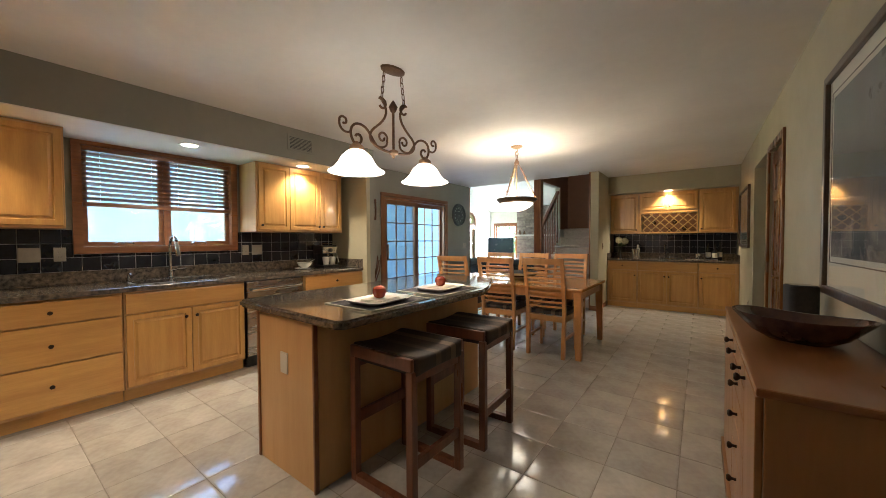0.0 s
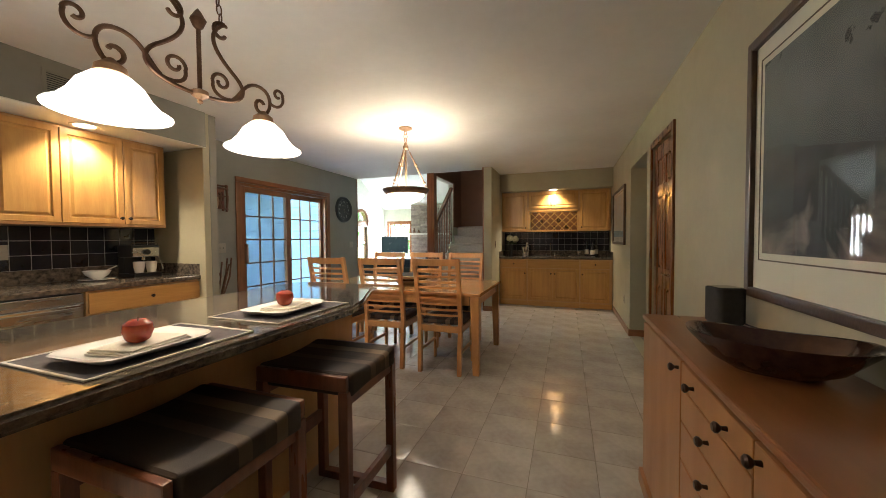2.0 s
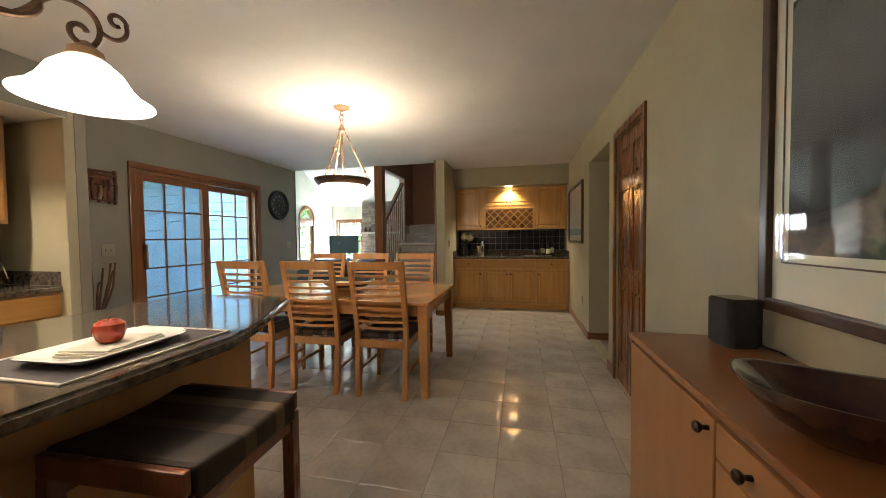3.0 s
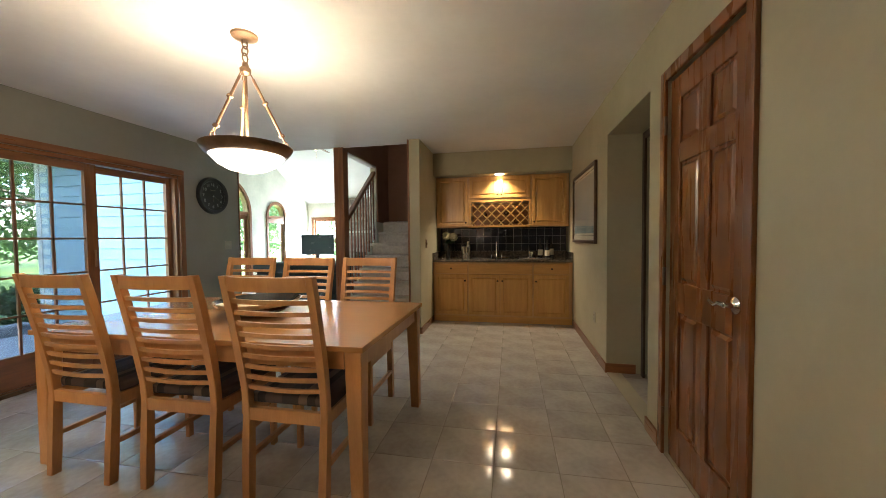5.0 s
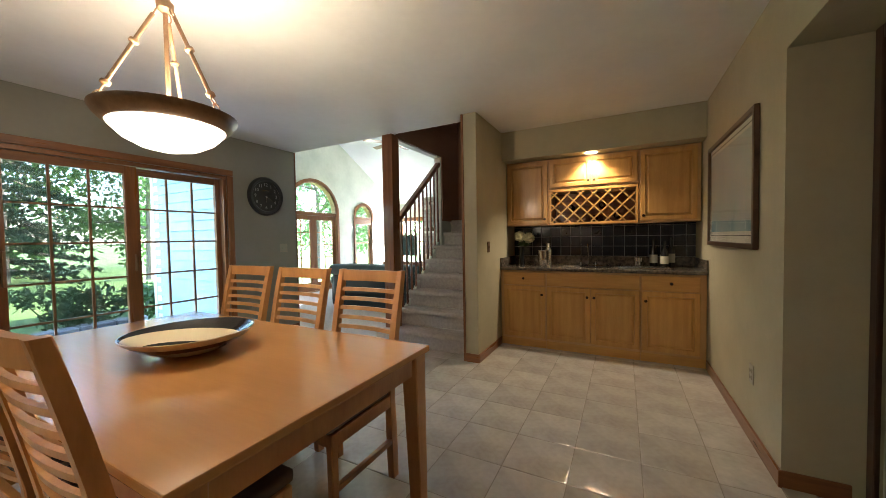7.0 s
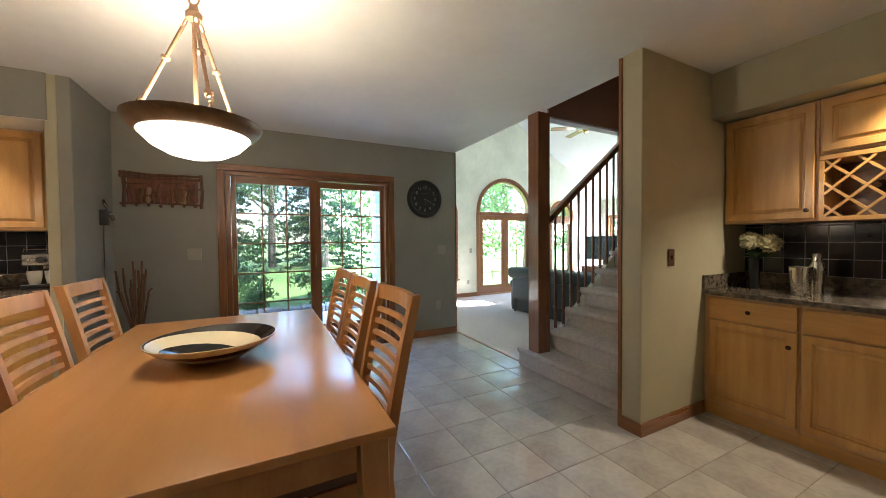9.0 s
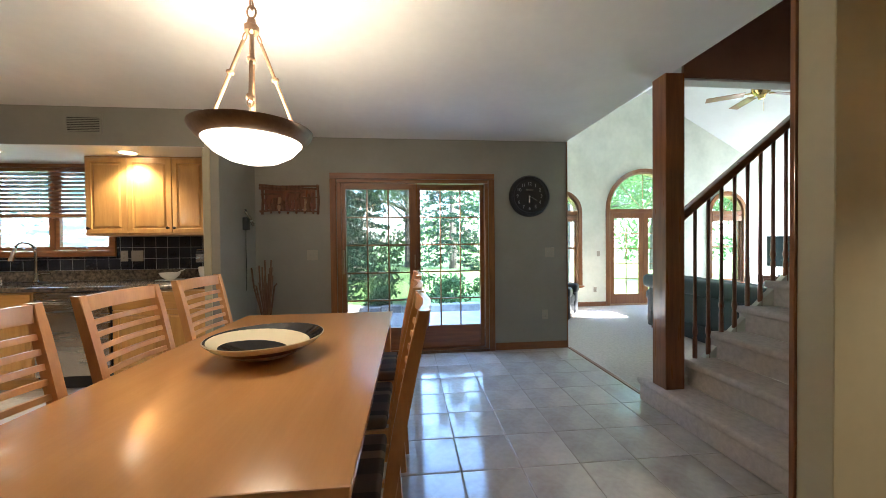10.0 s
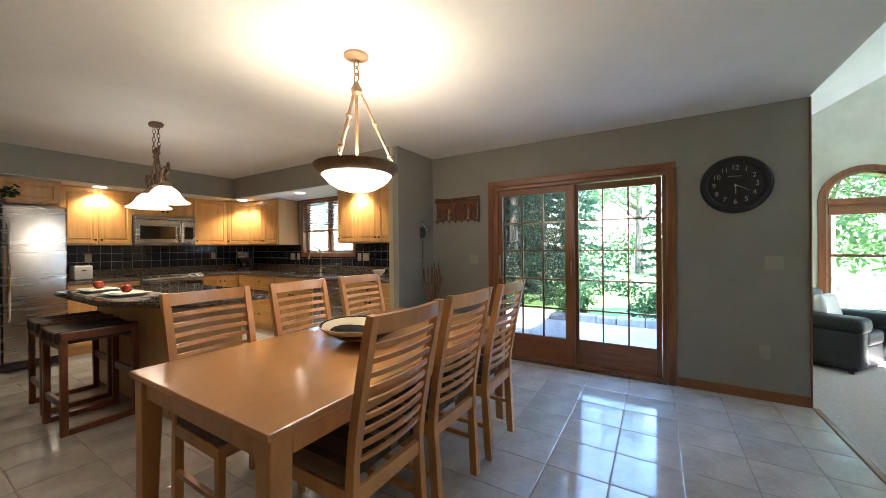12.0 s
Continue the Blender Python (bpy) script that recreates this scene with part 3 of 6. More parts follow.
part("casing", wall_sheet(rect(-8.0, -6.84, 0.27, 2.0), [rect(-7.91, -6.93, 0.36, 1.91)], -0.02, Matrix.Identity(4)), M_OAK_X, fw)
part("sash", wall_sheet(rect(-7.92, -6.92, 0.35, 1.92), [rect(-7.86, -6.98, 0.41, 1.10), rect(-7.86, -6.98, 1.15, 1.86)], 0.04, Matrix.Translation((0, 0.05, 0))), M_OAK_X, fw)
pane(fw, -7.86, -6.98, 0.41, 1.86, 0.07)
# area lamp added in the window opening to lift the living room's daylight
lamp("far_window_fill", "AREA", 450, look((-7.42, 14.85, 1.14), (-7.42, 10, 0.9)), (0.90, 0.96, 1.0), panel=(0.85, 1.4))
skl = thing("skylight", VAULT_N, "skylight in the white vaulted ceiling", "skylight", kind="structure")
for a, b in ((-4.6, -3.8),):
    part("frame", wall_sheet(rect(a, b, 1.3, 2.3), [rect(a + 0.03, b - 0.03, 1.33, 2.27)], -0.18, Matrix.Identity(4)), M_WPLAS, skl)
    bm_ = bmesh.new()
    bm_.faces.new([bm_.verts.new((x, -0.15, z)) for x, z in rect(a + 0.03, b - 0.03, 1.33, 2.27)])
    part("pane", bm_, M_GLASS, skl, "clear skylight pane").visible_shadow = False
    # extra area lamp below the pane, added to brighten the living room
    lamp("skylight_fill", "AREA", 1000, VAULT_N @ Matrix.Translation(((a + b) / 2, -0.10, 1.8)) @ Matrix.Rotation(radians(-90), 4, "X"), (0.86, 0.94, 1.0), panel=(b - a - 0.1, 0.9))

# baseboards and trims
def baseboard(name, x0, x1, y0, y1, material):
    b = box(x0, x1, y0, y1, 0, 0.085, 0.004)
    single(name, b, material, "stained wooden baseboard", "baseboard", kind="structure")


baseboard("baseboard_east_a", -0.014, -0.001, 1.0, 4.474, M_OAK_Y)
baseboard("baseboard_east_b", -0.014, -0.001, 5.262, 5.45, M_OAK_Y)
baseboard("baseboard_east_c", -0.014, -0.001, 6.38, 8.06, M_OAK_Y)
baseboard("baseboard_recess", -0.014, 0.24, 6.376, 6.389, M_OAK_X)
baseboard("baseboard_stub_front", -2.105, -1.94, 7.331, 7.344, M_OAK_X)
baseboard("baseboard_stub_side", -1.954, -1.94, 7.345, 8.06, M_OAK_Y)
baseboard("baseboard_west_a", WX + 0.001, WX + 0.014, 6.675, 7.55, M_OAK_Y)
baseboard("baseboard_west_b", WX + 0.001, WX + 0.014, 4.0, 4.795, M_OAK_Y)
baseboard("baseboard_return", WX + 0.014, -4.01, 4.001, 4.014, M_OAK_X)
single("trim_wall_end", box(WX - 0.14, WX + 0.012, 7.551, 7.563, 0.0, CE - 0.002, 0.003), M_OAK_Z, "stained wooden trim on the wall's end", "trim", kind="structure")
single("trim_stub", box(-2.112, -2.091, 7.335, 7.44, 0.0, CE - 0.002, 0.003), M_OAK_Z, "stained wooden trim beside the stairs", "trim", kind="structure")
single("baseboard_gable", box(GX + 0.001, GX + 0.015, 7.56, 10.05, -0.17, -0.07, 0.004), M_OAK_Y, "stained wooden baseboard", "baseboard", kind="structure")

# ---- kitchen cabinets ----
SOUTH = Matrix.Rotation(radians(180), 4, "Z")
WESTR = Matrix.Rotation(radians(90), 4, "Z")


def knob(parent, x, z, y=-0.02):
    part("knob", lathe([(0.0065, 0), (0.005, 0.012), (0.013, 0.02), (0.014, 0.026), (0.009, 0.031), (0, 0.032)], 14, Matrix.Translation((x, y, z)) @ Matrix.Rotation(radians(90), 4, "X")), M_KNOB, parent, "dark bronze knob", True)


def raised(x0, x1, z0, z1, t=0.02, rail=0.055):
    """A cabinet door with a raised panel; its front looks to -y."""
    b = box(x0, x1, -t, -0.001, z0, z1)
    f = min(b.faces, key=lambda f: f.calc_center_median().y)
    e = [q for q in f.edges]
    bmesh.ops.bevel(b, geom=e, offset=0.003, segments=1, affect="EDGES")
    f = min(b.faces, key=lambda f: (round(f.calc_center_median().y, 4), -f.calc_area()))
    for th, dy in ((rail, 0.0), (0.007, 0.010), (0.012, 0.0), (0.022, -0.008)):
        bmesh.ops.inset_region(b, faces=[f], thickness=th, depth=0.0)
        bmesh.ops.translate(b, vec=(0, dy, 0), verts=f.verts)
    return b


def cabinet(name, m, w, d, z0, z1, fronts, label, group="", toe=0.0, body=None):
    """fronts: x0, x1, z0, z1, 'door' or 'drawer' or 'plain', knob x, knob z."""
    c = thing(name, m, label, "cabinet", group)
    part("body", box(0, w, 0, d, z0 + toe, z1, 0.002, 1), body or M_MAPLE_S, c)
    if toe:
        part("plinth", box(0, w, 0.0 if toe < 0.09 else 0.05, d, z0, z0 + toe - 0.001), M_MAPLE_X, c)
    for x0, x1, a, b, kind, kx, kz in fronts:
        if kind == "door":
            p = part("door", raised(x0, x1, a, b), M_MAPLE_Z, c)
        else:
            p = part("drawer" if kind == "drawer" else "front_panel", box(x0, x1, -0.02, -0.001, a, b, 0.005), M_MAPLE_X, c)
        if kx is not None:
            knob(p, kx, kz)
    return c


UZ0, UZ1 = 1.37, 2.128
BF = 0.872


def upper(m, w, doors, label, d=0.375, z0=UZ0, group="upper cabinets"):
    fr = []
    for x0, x1, side in doors:
        kx = {"l": x0 + 0.03, "r": x1 - 0.03, "m": (x0 + x1) / 2 + 0.03}[side]
        fr.append((x0 + 0.003, x1 - 0.003, z0 + 0.02, UZ1 - 0.02, "door", kx, z0 + 0.07))
    return cabinet("upper_cabinet", m, w, d, z0, UZ1, fr, label, group)


def at(r, x, y):
    return Matrix.Translation((x, y, 0)) @ r


UF = -4.365
upper(at(WESTR, UF, 2.62), 1.115, [(0.02, 0.38, "l"), (0.38, 0.78, "r"), (0.78, 1.095, "l")], "honey maple wall cabinet with three raised-panel doors")
upper(at(WESTR, UF, 0.42), 0.80, [(0.01, 0.42, "r"), (0.42, 0.79, "l")], "honey maple wall cabinet beside the kitchen window")
upper(Matrix.Translation((-4.09, 0.16, 0)) @ Matrix.Rotation(math.atan2(0.26, -0.32), 4, "Z"), 0.41, [(0.01, 0.40, "l")], "honey maple diagonal corner wall cabinet", d=0.15)
upper(at(SOUTH, -2.09, 0.16), 0.72, [(0.01, 0.36, "r"), (0.36, 0.71, "l")], "honey maple wall cabinet beside the fridge", d=0.325)
upper(at(SOUTH, -2.81, 0.16), 0.76, [(0.01, 0.38, "r"), (0.38, 0.75, "l")], "short honey maple cabinet above the microwave", d=0.325, z0=1.80)
upper(at(SOUTH, -3.57, 0.16), 0.52, [(0.01, 0.51, "l")], "honey maple wall cabinet beside the microwave", d=0.325)
upper(at(SOUTH, -1.13, 0.36), 0.95, [(0.01, 0.47, "r"), (0.48, 0.93, "l")], "honey maple cabinet above the fridge", d=0.5, z0=1.84)

BX = -4.13


def base(m, w, fronts, label, d=0.6):
    return cabinet("base_cabinet", m, w, d, 0, BF, fronts, label, "base cabinets", 0.10)


base(at(WESTR, BX, 0.48), 1.0, [(0.01, 0.99, 0.70, 0.855, "drawer", 0.62, 0.78), (0.01, 0.99, 0.42, 0.69, "drawer", 0.62, 0.55), (0.01, 0.99, 0.12, 0.41, "drawer", 0.62, 0.27)], "honey maple base cabinet with three drawers")
base(at(WESTR, BX, 1.485), 0.895, [(0.01, 0.885, 0.70, 0.855, "plain", None, 0), (0.01, 0.445, 0.12, 0.69, "door", 0.40, 0.62), (0.45, 0.885, 0.12, 0.69, "door", 0.48, 0.62)], "honey maple sink base cabinet with two doors")
base(at(WESTR, BX, 3.02), 0.855, [(0.01, 0.845, 0.70, 0.855, "drawer", 0.4275, 0.78), (0.01, 0.42, 0.12, 0.69, "door", 0.39, 0.62), (0.43, 0.845, 0.12, 0.69, "door", 0.46, 0.62)], "honey maple base cabinet at the counter's end")
base(at(SOUTH, -2.09, 0.44), 0.71, [(0.01, 0.70, 0.70, 0.855, "drawer", 0.35, 0.78), (0.01, 0.35, 0.12, 0.69, "door", 0.32, 0.62), (0.36, 0.70, 0.12, 0.69, "door", 0.39, 0.62)], "honey maple base cabinet beside the fridge")
base(at(SOUTH, -3.58, 0.44), 0.55, [(0.01, 0.27, 0.12, 0.855, "door", 0.24, 0.78), (0.28, 0.54, 0.12, 0.855, "door", 0.31, 0.78)], "honey maple corner base cabinet beside the range")

dw = thing("dishwasher", at(WESTR, BX, 2.395), "stainless steel dishwasher with bar handle under the counter", "dishwasher")
part("door", box(0.005, 0.605, -0.022, 0.0, 0.12, 0.862, 0.005), M_STEEL, dw)
part("tub", box(0.01, 0.60, 0.0, 0.56, 0.10, 0.865), M_BLACK, dw)
part("kick_plate", box(0.01, 0.60, 0.03, 0.06, 0.0, 0.10), M_BLACK, dw)
hd = part("handle", box(0.04, 0.57, -0.06, -0.04, 0.765, 0.79, 0.006), M_CHROME, dw)
for x in (0.07, 0.54):
    part("bracket", box(x - 0.01, x + 0.01, -0.042, -0.02, 0.77, 0.785), M_CHROME, hd)

# worktops
wt = thing("worktop", pose(0, 0, 0), "dark speckled granite worktop with upstand", "worktop")
part("slab", box(-4.73, -4.09, -0.16, 3.875, 0.874, 0.914, 0.008), M_GRANITE, wt)
part("slab", box(-4.088, -3.575, -0.16, 0.475, 0.874, 0.914, 0.008), M_GRANITE, wt)
part("slab", box(-2.805, -2.085, -0.16, 0.475, 0.874, 0.914, 0.008), M_GRANITE, wt)
part("upstand", box(-4.745, -4.725, -0.16, 3.878, 0.915, 1.02, 0.003), M_GRANITE, wt)
part("upstand", box(-4.70, -2.09, -0.165, -0.145, 0.915, 1.02, 0.003), M_GRANITE, wt)
part("upstand", box(-4.72, -4.10, 3.858, 3.878, 0.915, 1.02, 0.003), M_GRANITE, wt)
sk = thing("sink", pose(-4.40, 1.95, 0.914), "undermounted steel sink in the granite worktop", "sink")
part("rim", wall_sheet(rect(-0.38, 0.38, -0.2, 0.2), [rect(-0.36, 0.36, -0.18, 0.18)], 0.006, Matrix(((0, 0, 1, 0), (1, 0, 0, 0), (0, 1, 0, 0), (0, 0, 0, 1)))), M_STEEL, sk)
part("basin", box(-0.178, 0.178, -0.358, 0.358, 0.001, 0.003), M_GLOSSBLK, sk, "dark basin")
fc = thing("faucet", pose(-4.63, 1.93, 0.914), "brushed steel gooseneck faucet with pull-down head", "faucet")
part("base_plate", lathe([(0.032, 0), (0.032, 0.012), (0.024, 0.02), (0.02, 0.09), (0, 0.09)], 20), M_CHROME, fc, smooth=True)
part("neck", tube([(0, 0, 0.08)] + [(0, 0, 0.30)] + [(0.10 - 0.10 * math.cos(a), 0, 0.30 + 0.10 * math.sin(a)) for a in [math.pi * k / 10 for k in range(1, 9)]], 0.013, 12), M_CHROME, fc, smooth=True)
part("spray_head", rod((0.185, 0, 0.345), (0.225, 0, 0.22), 0.015, 0.022, 14), M_CHROME, fc, smooth=True)
part("lever", tube([(0, 0.02, 0.075), (0, 0.06, 0.085), (0, 0.13, 0.088)], 0.009, taper=0.7), M_CHROME, fc, smooth=True)
sd = thing("soap_dispenser", pose(-4.62, 1.62, 0.914), "small steel soap dispenser beside the sink", "dispenser")
part("stem", lathe([(0.02, 0), (0.018, 0.03), (0.009, 0.035), (0.009, 0.07), (0, 0.07)], 14), M_CHROME, sd, smooth=True)
part("spout", tube([(0, 0, 0.068), (0.05, 0, 0.07), (0.06, 0, 0.06)], 0.007), M_CHROME, sd, smooth=True)

# range, microwave, fridge
rg = thing("range_cooker", at(SOUTH, -2.812, 0.47), "stainless steel slide-in range with black glass cooktop", "range")
part("body", box(0.0, 0.756, 0.01, 0.60, 0.05, 0.90), M_STEEL, rg)
part("cooktop", box(0.0, 0.756, 0.0, 0.61, 0.90, 0.925, 0.006), M_GLOSSBLK, rg)
part("control_panel", prism([(-0.03, 0.83), (0.0, 0.83), (0.06, 0.932), (0.04, 0.937), (-0.03, 0.885)], 0, 0.756), M_STEEL, rg, "steel control panel").matrix_local = Matrix(((0, 1, 0, 0), (1, 0, 0, 0), (0, 0, 1, 0), (0, 0, 0, 1)))
part("oven_door", box(0.01, 0.746, -0.02, 0.01, 0.25, 0.82, 0.006), M_GLOSSBLK, rg)
part("handle", rod((0.06, -0.05, 0.775), (0.70, -0.05, 0.775), 0.011), M_CHROME, rg)
part("warming_drawer", box(0.01, 0.746, -0.018, 0.01, 0.06, 0.24, 0.006), M_STEEL, rg)
for x in (0.09, 0.19, 0.57, 0.67):
    part("control_knob", lathe([(0.017, 0), (0.014, 0.02), (0, 0.021)], 14, Matrix.Translation((x, 0.0, 0.905)) @ Matrix.Rotation(radians(60), 4, "X")), M_STEEL, rg)
for x, y, r in ((0.2, 0.18, 0.09), (0.55, 0.18, 0.11), (0.2, 0.44, 0.11), (0.55, 0.44, 0.08)):
    part("burner_ring", lathe([(r - 0.006, 0.9255), (r, 0.9262), (r + 0.003, 0.9255)], 28, Matrix.Translation((x, y, 0))), M_STEEL, rg)

mw = thing("microwave", at(SOUTH, -2.815, 0.235), "stainless steel over-the-range microwave with dark window", "microwave")
part("body", box(0, 0.75, 0.0, 0.39, 1.375, 1.795, 0.006), M_BLACK, mw)
dr = part("door", box(0.003, 0.56, -0.025, 0.0, 1.40, 1.74, 0.008), M_STEEL, mw)
part("window", box(0.05, 0.48, -0.028, -0.024, 1.46, 1.65, 0.002), M_GLOSSBLK, dr, "black glass window")
part("handle", tube([(0.53, -0.025, 1.42), (0.53, -0.06, 1.45), (0.53, -0.065, 1.57), (0.53, -0.06, 1.68), (0.53, -0.025, 1.71)], 0.012), M_CHROME, mw, smooth=True)
part("control_panel", box(0.57, 0.747, -0.02, 0.0, 1.40, 1.74, 0.005), M_STEEL, mw)
part("display", box(0.60, 0.72, -0.023, -0.019, 1.46, 1.65, 0.002), M_GLOSSBLK, mw)
part("vent_grille", box(0.003, 0.747, -0.02, 0.0, 1.745, 1.792, 0.004), M_STEEL, mw)
part("bottom_trim", box(0.003, 0.747, -0.02, 0.0, 1.376, 1.396, 0.003), M_STEEL, mw)

fr = thing("refrigerator", at(SOUTH, -1.14, 0.60), "stainless steel refrigerator with side-by-side doors", "refrigerator")
part("body", box(0.0, 0.93, 0.0, 0.70, 0.02, 1.80, 0.008), M_BLACK, fr)
for x0, x1, hx in ((0.003, 0.44, 0.40), (0.448, 0.927, 0.49)):
    d = part("door", box(x0, x1, -0.065, -0.004, 0.10, 1.80, 0.018, 3), M_STEEL, fr, smooth=True)
    part("handle", tube([(hx, -0.065, 0.55), (hx, -0.11, 0.6), (hx, -0.115, 1.1), (hx, -0.11, 1.55), (hx, -0.065, 1.6)], 0.013), M_CHROME, d, smooth=True)
part("kick_grille", box(0.01, 0.92, -0.03, 0.0, 0.02, 0.095, 0.003), M_BLACK, fr)

# ---- island ----
il = thing("kitchen_island", pose(0, 0, 0), "maple kitchen island base under granite", "island")
part("body", box(-2.60, -2.05, 1.785, 3.36, 0.0, 0.872, 0.003), M_MAPLE_S, il)
part("corner_post", box(-2.055, -2.04, 1.775, 1.80, 0.0, 0.872, 0.004), M_OAK_Z, il)
part("corner_post", box(-2.612, -2.592, 1.775, 1.80, 0.0, 0.872, 0.004), M_OAK_Z, il)
part("back_panel", box(-2.052, -2.042, 1.802, 3.35, 0.02, 0.86, 0.002), M_MAPLE_S, il)
part("outlet", box(-2.36, -2.29, 1.779, 1.787, 0.55, 0.665, 0.003), M_WPLAS, il, "almond outlet plate")
it = thing("granite_worktop", pose(0, 0, 0), "polished dark granite island top with clipped corner", "worktop")


def slab(outline, z0, z1, bevel):
    b = bmesh.new()
    f = b.faces.new([b.verts.new((x, y, z0)) for x, y in outline])
    g = bmesh.ops.extrude_face_region(b, geom=[f])
    bmesh.ops.translate(b, vec=(0, 0, z1 - z0), verts=[v for v in g["geom"] if isinstance(v, bmesh.types.BMVert)])
    bmesh.ops.bevel(b, geom=[e for e in b.edges if abs(e.verts[0].co.z - e.verts[1].co.z) < 1e-4], offset=bevel, segments=3, affect="EDGES")
    return b


part("slab", slab([(-2.76, 1.77), (-2.73, 1.735), (-1.80, 1.715), (-1.755, 1.755), (-1.745, 2.95), (-1.80, 3.12), (-2.055, 3.66), (-2.11, 3.70), (-2.70, 3.70), (-2.76, 3.64)], 0.874, 0.916, 0.012), M_GRANITE, it, smooth=True)

for y, ax, ay in ((2.185, -1.965, 2.145), (2.765, -1.985, 2.745)):
    pm = thing("placemat", pose(-2.02, y, 0.916, 0, 0, 0), "charcoal woven placemat with cream hem on the island", "placemat", "island place settings")
    part("cloth", box(-0.17, 0.20, -0.23, 0.23, 0.0005, 0.003), M_PLACEMAT, pm)
    for b in (box(-0.176, -0.168, -0.236, 0.236, 0.0005, 0.006, 0.002), box(0.198, 0.206, -0.236, 0.236, 0.0005, 0.006, 0.002), box(-0.168, 0.198, -0.236, -0.228, 0.0005, 0.006, 0.002), box(-0.168, 0.198, 0.228, 0.236, 0.0005, 0.006, 0.002)):
        part("hem", b, M_HEM, pm)
    b = bmesh.new()
    rings = []
    for ox, oz in ((-0.03, 0.0), (0.0, 0.004), (0.022, 0.013), (0.034, 0.022), (0.03, 0.025), (0.018, 0.018), (-0.006, 0.009), (-0.03, 0.007)):
        hx, hy, cr = 0.086 + ox, 0.128 + ox * 1.1, 0.03 + max(0, ox) * 0.6
        ring = []
        for cx, cy, a0 in ((hx - cr, hy - cr, 0), (cr - hx, hy - cr, 90), (cr - hx, cr - hy, 180), (hx - cr, cr - hy, 270)):
            for q in range(5):
                a = radians(a0 + 22.5 * q)
                px_, py_ = cx + cr * math.cos(a), cy + cr * math.sin(a)
                ring.append(b.verts.new((px_, py_, oz + (0.006 * (abs(py_) / 0.19) ** 3 if oz > 0.005 else 0.0))))
        rings.append(ring)
    for u_, v_ in zip(rings, rings[1:]):
        for q in range(20):
            b.faces.new((u_[q], u_[(q + 1) % 20], v_[(q + 1) % 20], v_[q]))
    b.faces.new(rings[0][::-1]), b.faces.new(rings[-1])
    single("dinner_plate", b, M_CERAM, "rectangular white dinner plate with upturned ends", "plate", "island place settings", m=pose(ax, ay, 0.9192, 0, 0, 3), smooth=True)
    nk = thing("folded_napkin", pose(ax, ay + 0.01, 0.9285, 0, 0, 12), "cream folded cloth napkin on a white plate", "napkin", "island place settings")
    for q, (w_, d_) in enumerate(((0.075, 0.098), (0.072, 0.094), (0.068, 0.09))):
        part("fold", box(-w_, w_, -d_, d_, 0.0055 * q, 0.0055 * q + 0.005, 0.0022), M_HEM, nk)
    ap = thing("apple", pose(ax, ay, 0.9445), "red apple on a white plate", "apple", "island place settings")
    part("flesh", lathe([(0.001, 0.004), (0.017, 0.0), (0.030, 0.009), (0.0385, 0.034), (0.036, 0.055), (0.022, 0.067), (0.008, 0.063), (0.001, 0.057)], 24), M_APPLE, ap, smooth=True)
    part("stem", tube([(0, 0, 0.058), (0.002, 0, 0.07), (0.006, 0, 0.078)], 0.0018, 6), M_BRONZE, ap)

# ---- stools ----
def bar_stool(m):
    s = thing("bar_stool", m, "red-brown wooden counter stool with striped seat", "stool", "stools at the island")
    W, D, t = 0.218, 0.215, 0.04
    for x in (-1, 1):
        for y in (-1, 1):
            part("leg", box(min(x * W, x * (W - t)), max(x * W, x * (W - t)), min(y * D, y * (D - t)), max(y * D, y * (D - t)), 0.0, 0.661, 0.005), M_MAHOG, s)
    for y in (-1, 1):
        a, b = sorted((y * D, y * (D - t)))
        part("foot_rail", box(-W + t, W - t, a, b, 0.0, 0.04, 0.004), M_MAHOG, s)
        a, b = sorted((y * (D + 0.001), y * (D - 0.022)))
        part("seat_rail", box(-W + 0.004, W - 0.004, a, b, 0.662, 0.722, 0.006), M_MAHOG, s)
    for x in (-1, 1):
        a, b = sorted((x * (W - 0.008), x * (W - t + 0.008)))
        part("stretcher", box(a, b, -D + t, D - t, 0.30 if x < 0 else 0.19, 0.36 if x < 0 else 0.24, 0.004), M_MAHOG, s)
        part("seat_rail", box(a, b, -D + t, D - t, 0.60, 0.655, 0.004), M_MAHOG, s)
    b = box(-W - 0.008, W + 0.008, -D + 0.023, D - 0.023, 0.63, 0.735, 0.02, 3)
    bmesh.ops.subdivide_edges(b, edges=[e for e in b.edges if abs(e.verts[0].co.y - e.verts[1].co.y) > 0.3], cuts=8)
    for v in b.verts:
        if v.co.z > 0.69:
            v.co.z -= 0.022 * (1 - (v.co.y / D) ** 2)
        elif abs(v.co.x) > W - 0.03 or abs(v.co.y) > D - 0.03:
            v.co.z += 0.012 * (1 - (v.co.y / D) ** 2)
    part("seat", b, M_STRIPE_S, s, "dark brown striped upholstered seat", True)
    return s


st = bar_stool(pose(-1.78, 2.175, 0))
copy_thing(st, pose(-1.762, 2.785, 0, 0, 0, 2))

# ---- dining table and chairs ----
dt = thing("dining_table", pose(0, 0, 0), "honey maple rectangular dining table with polished top", "table")
part("tabletop", box(-3.41, -1.48, 4.49, 5.545, 0.722, 0.75, 0.005), M_TABLE, dt)
TL = 0.082
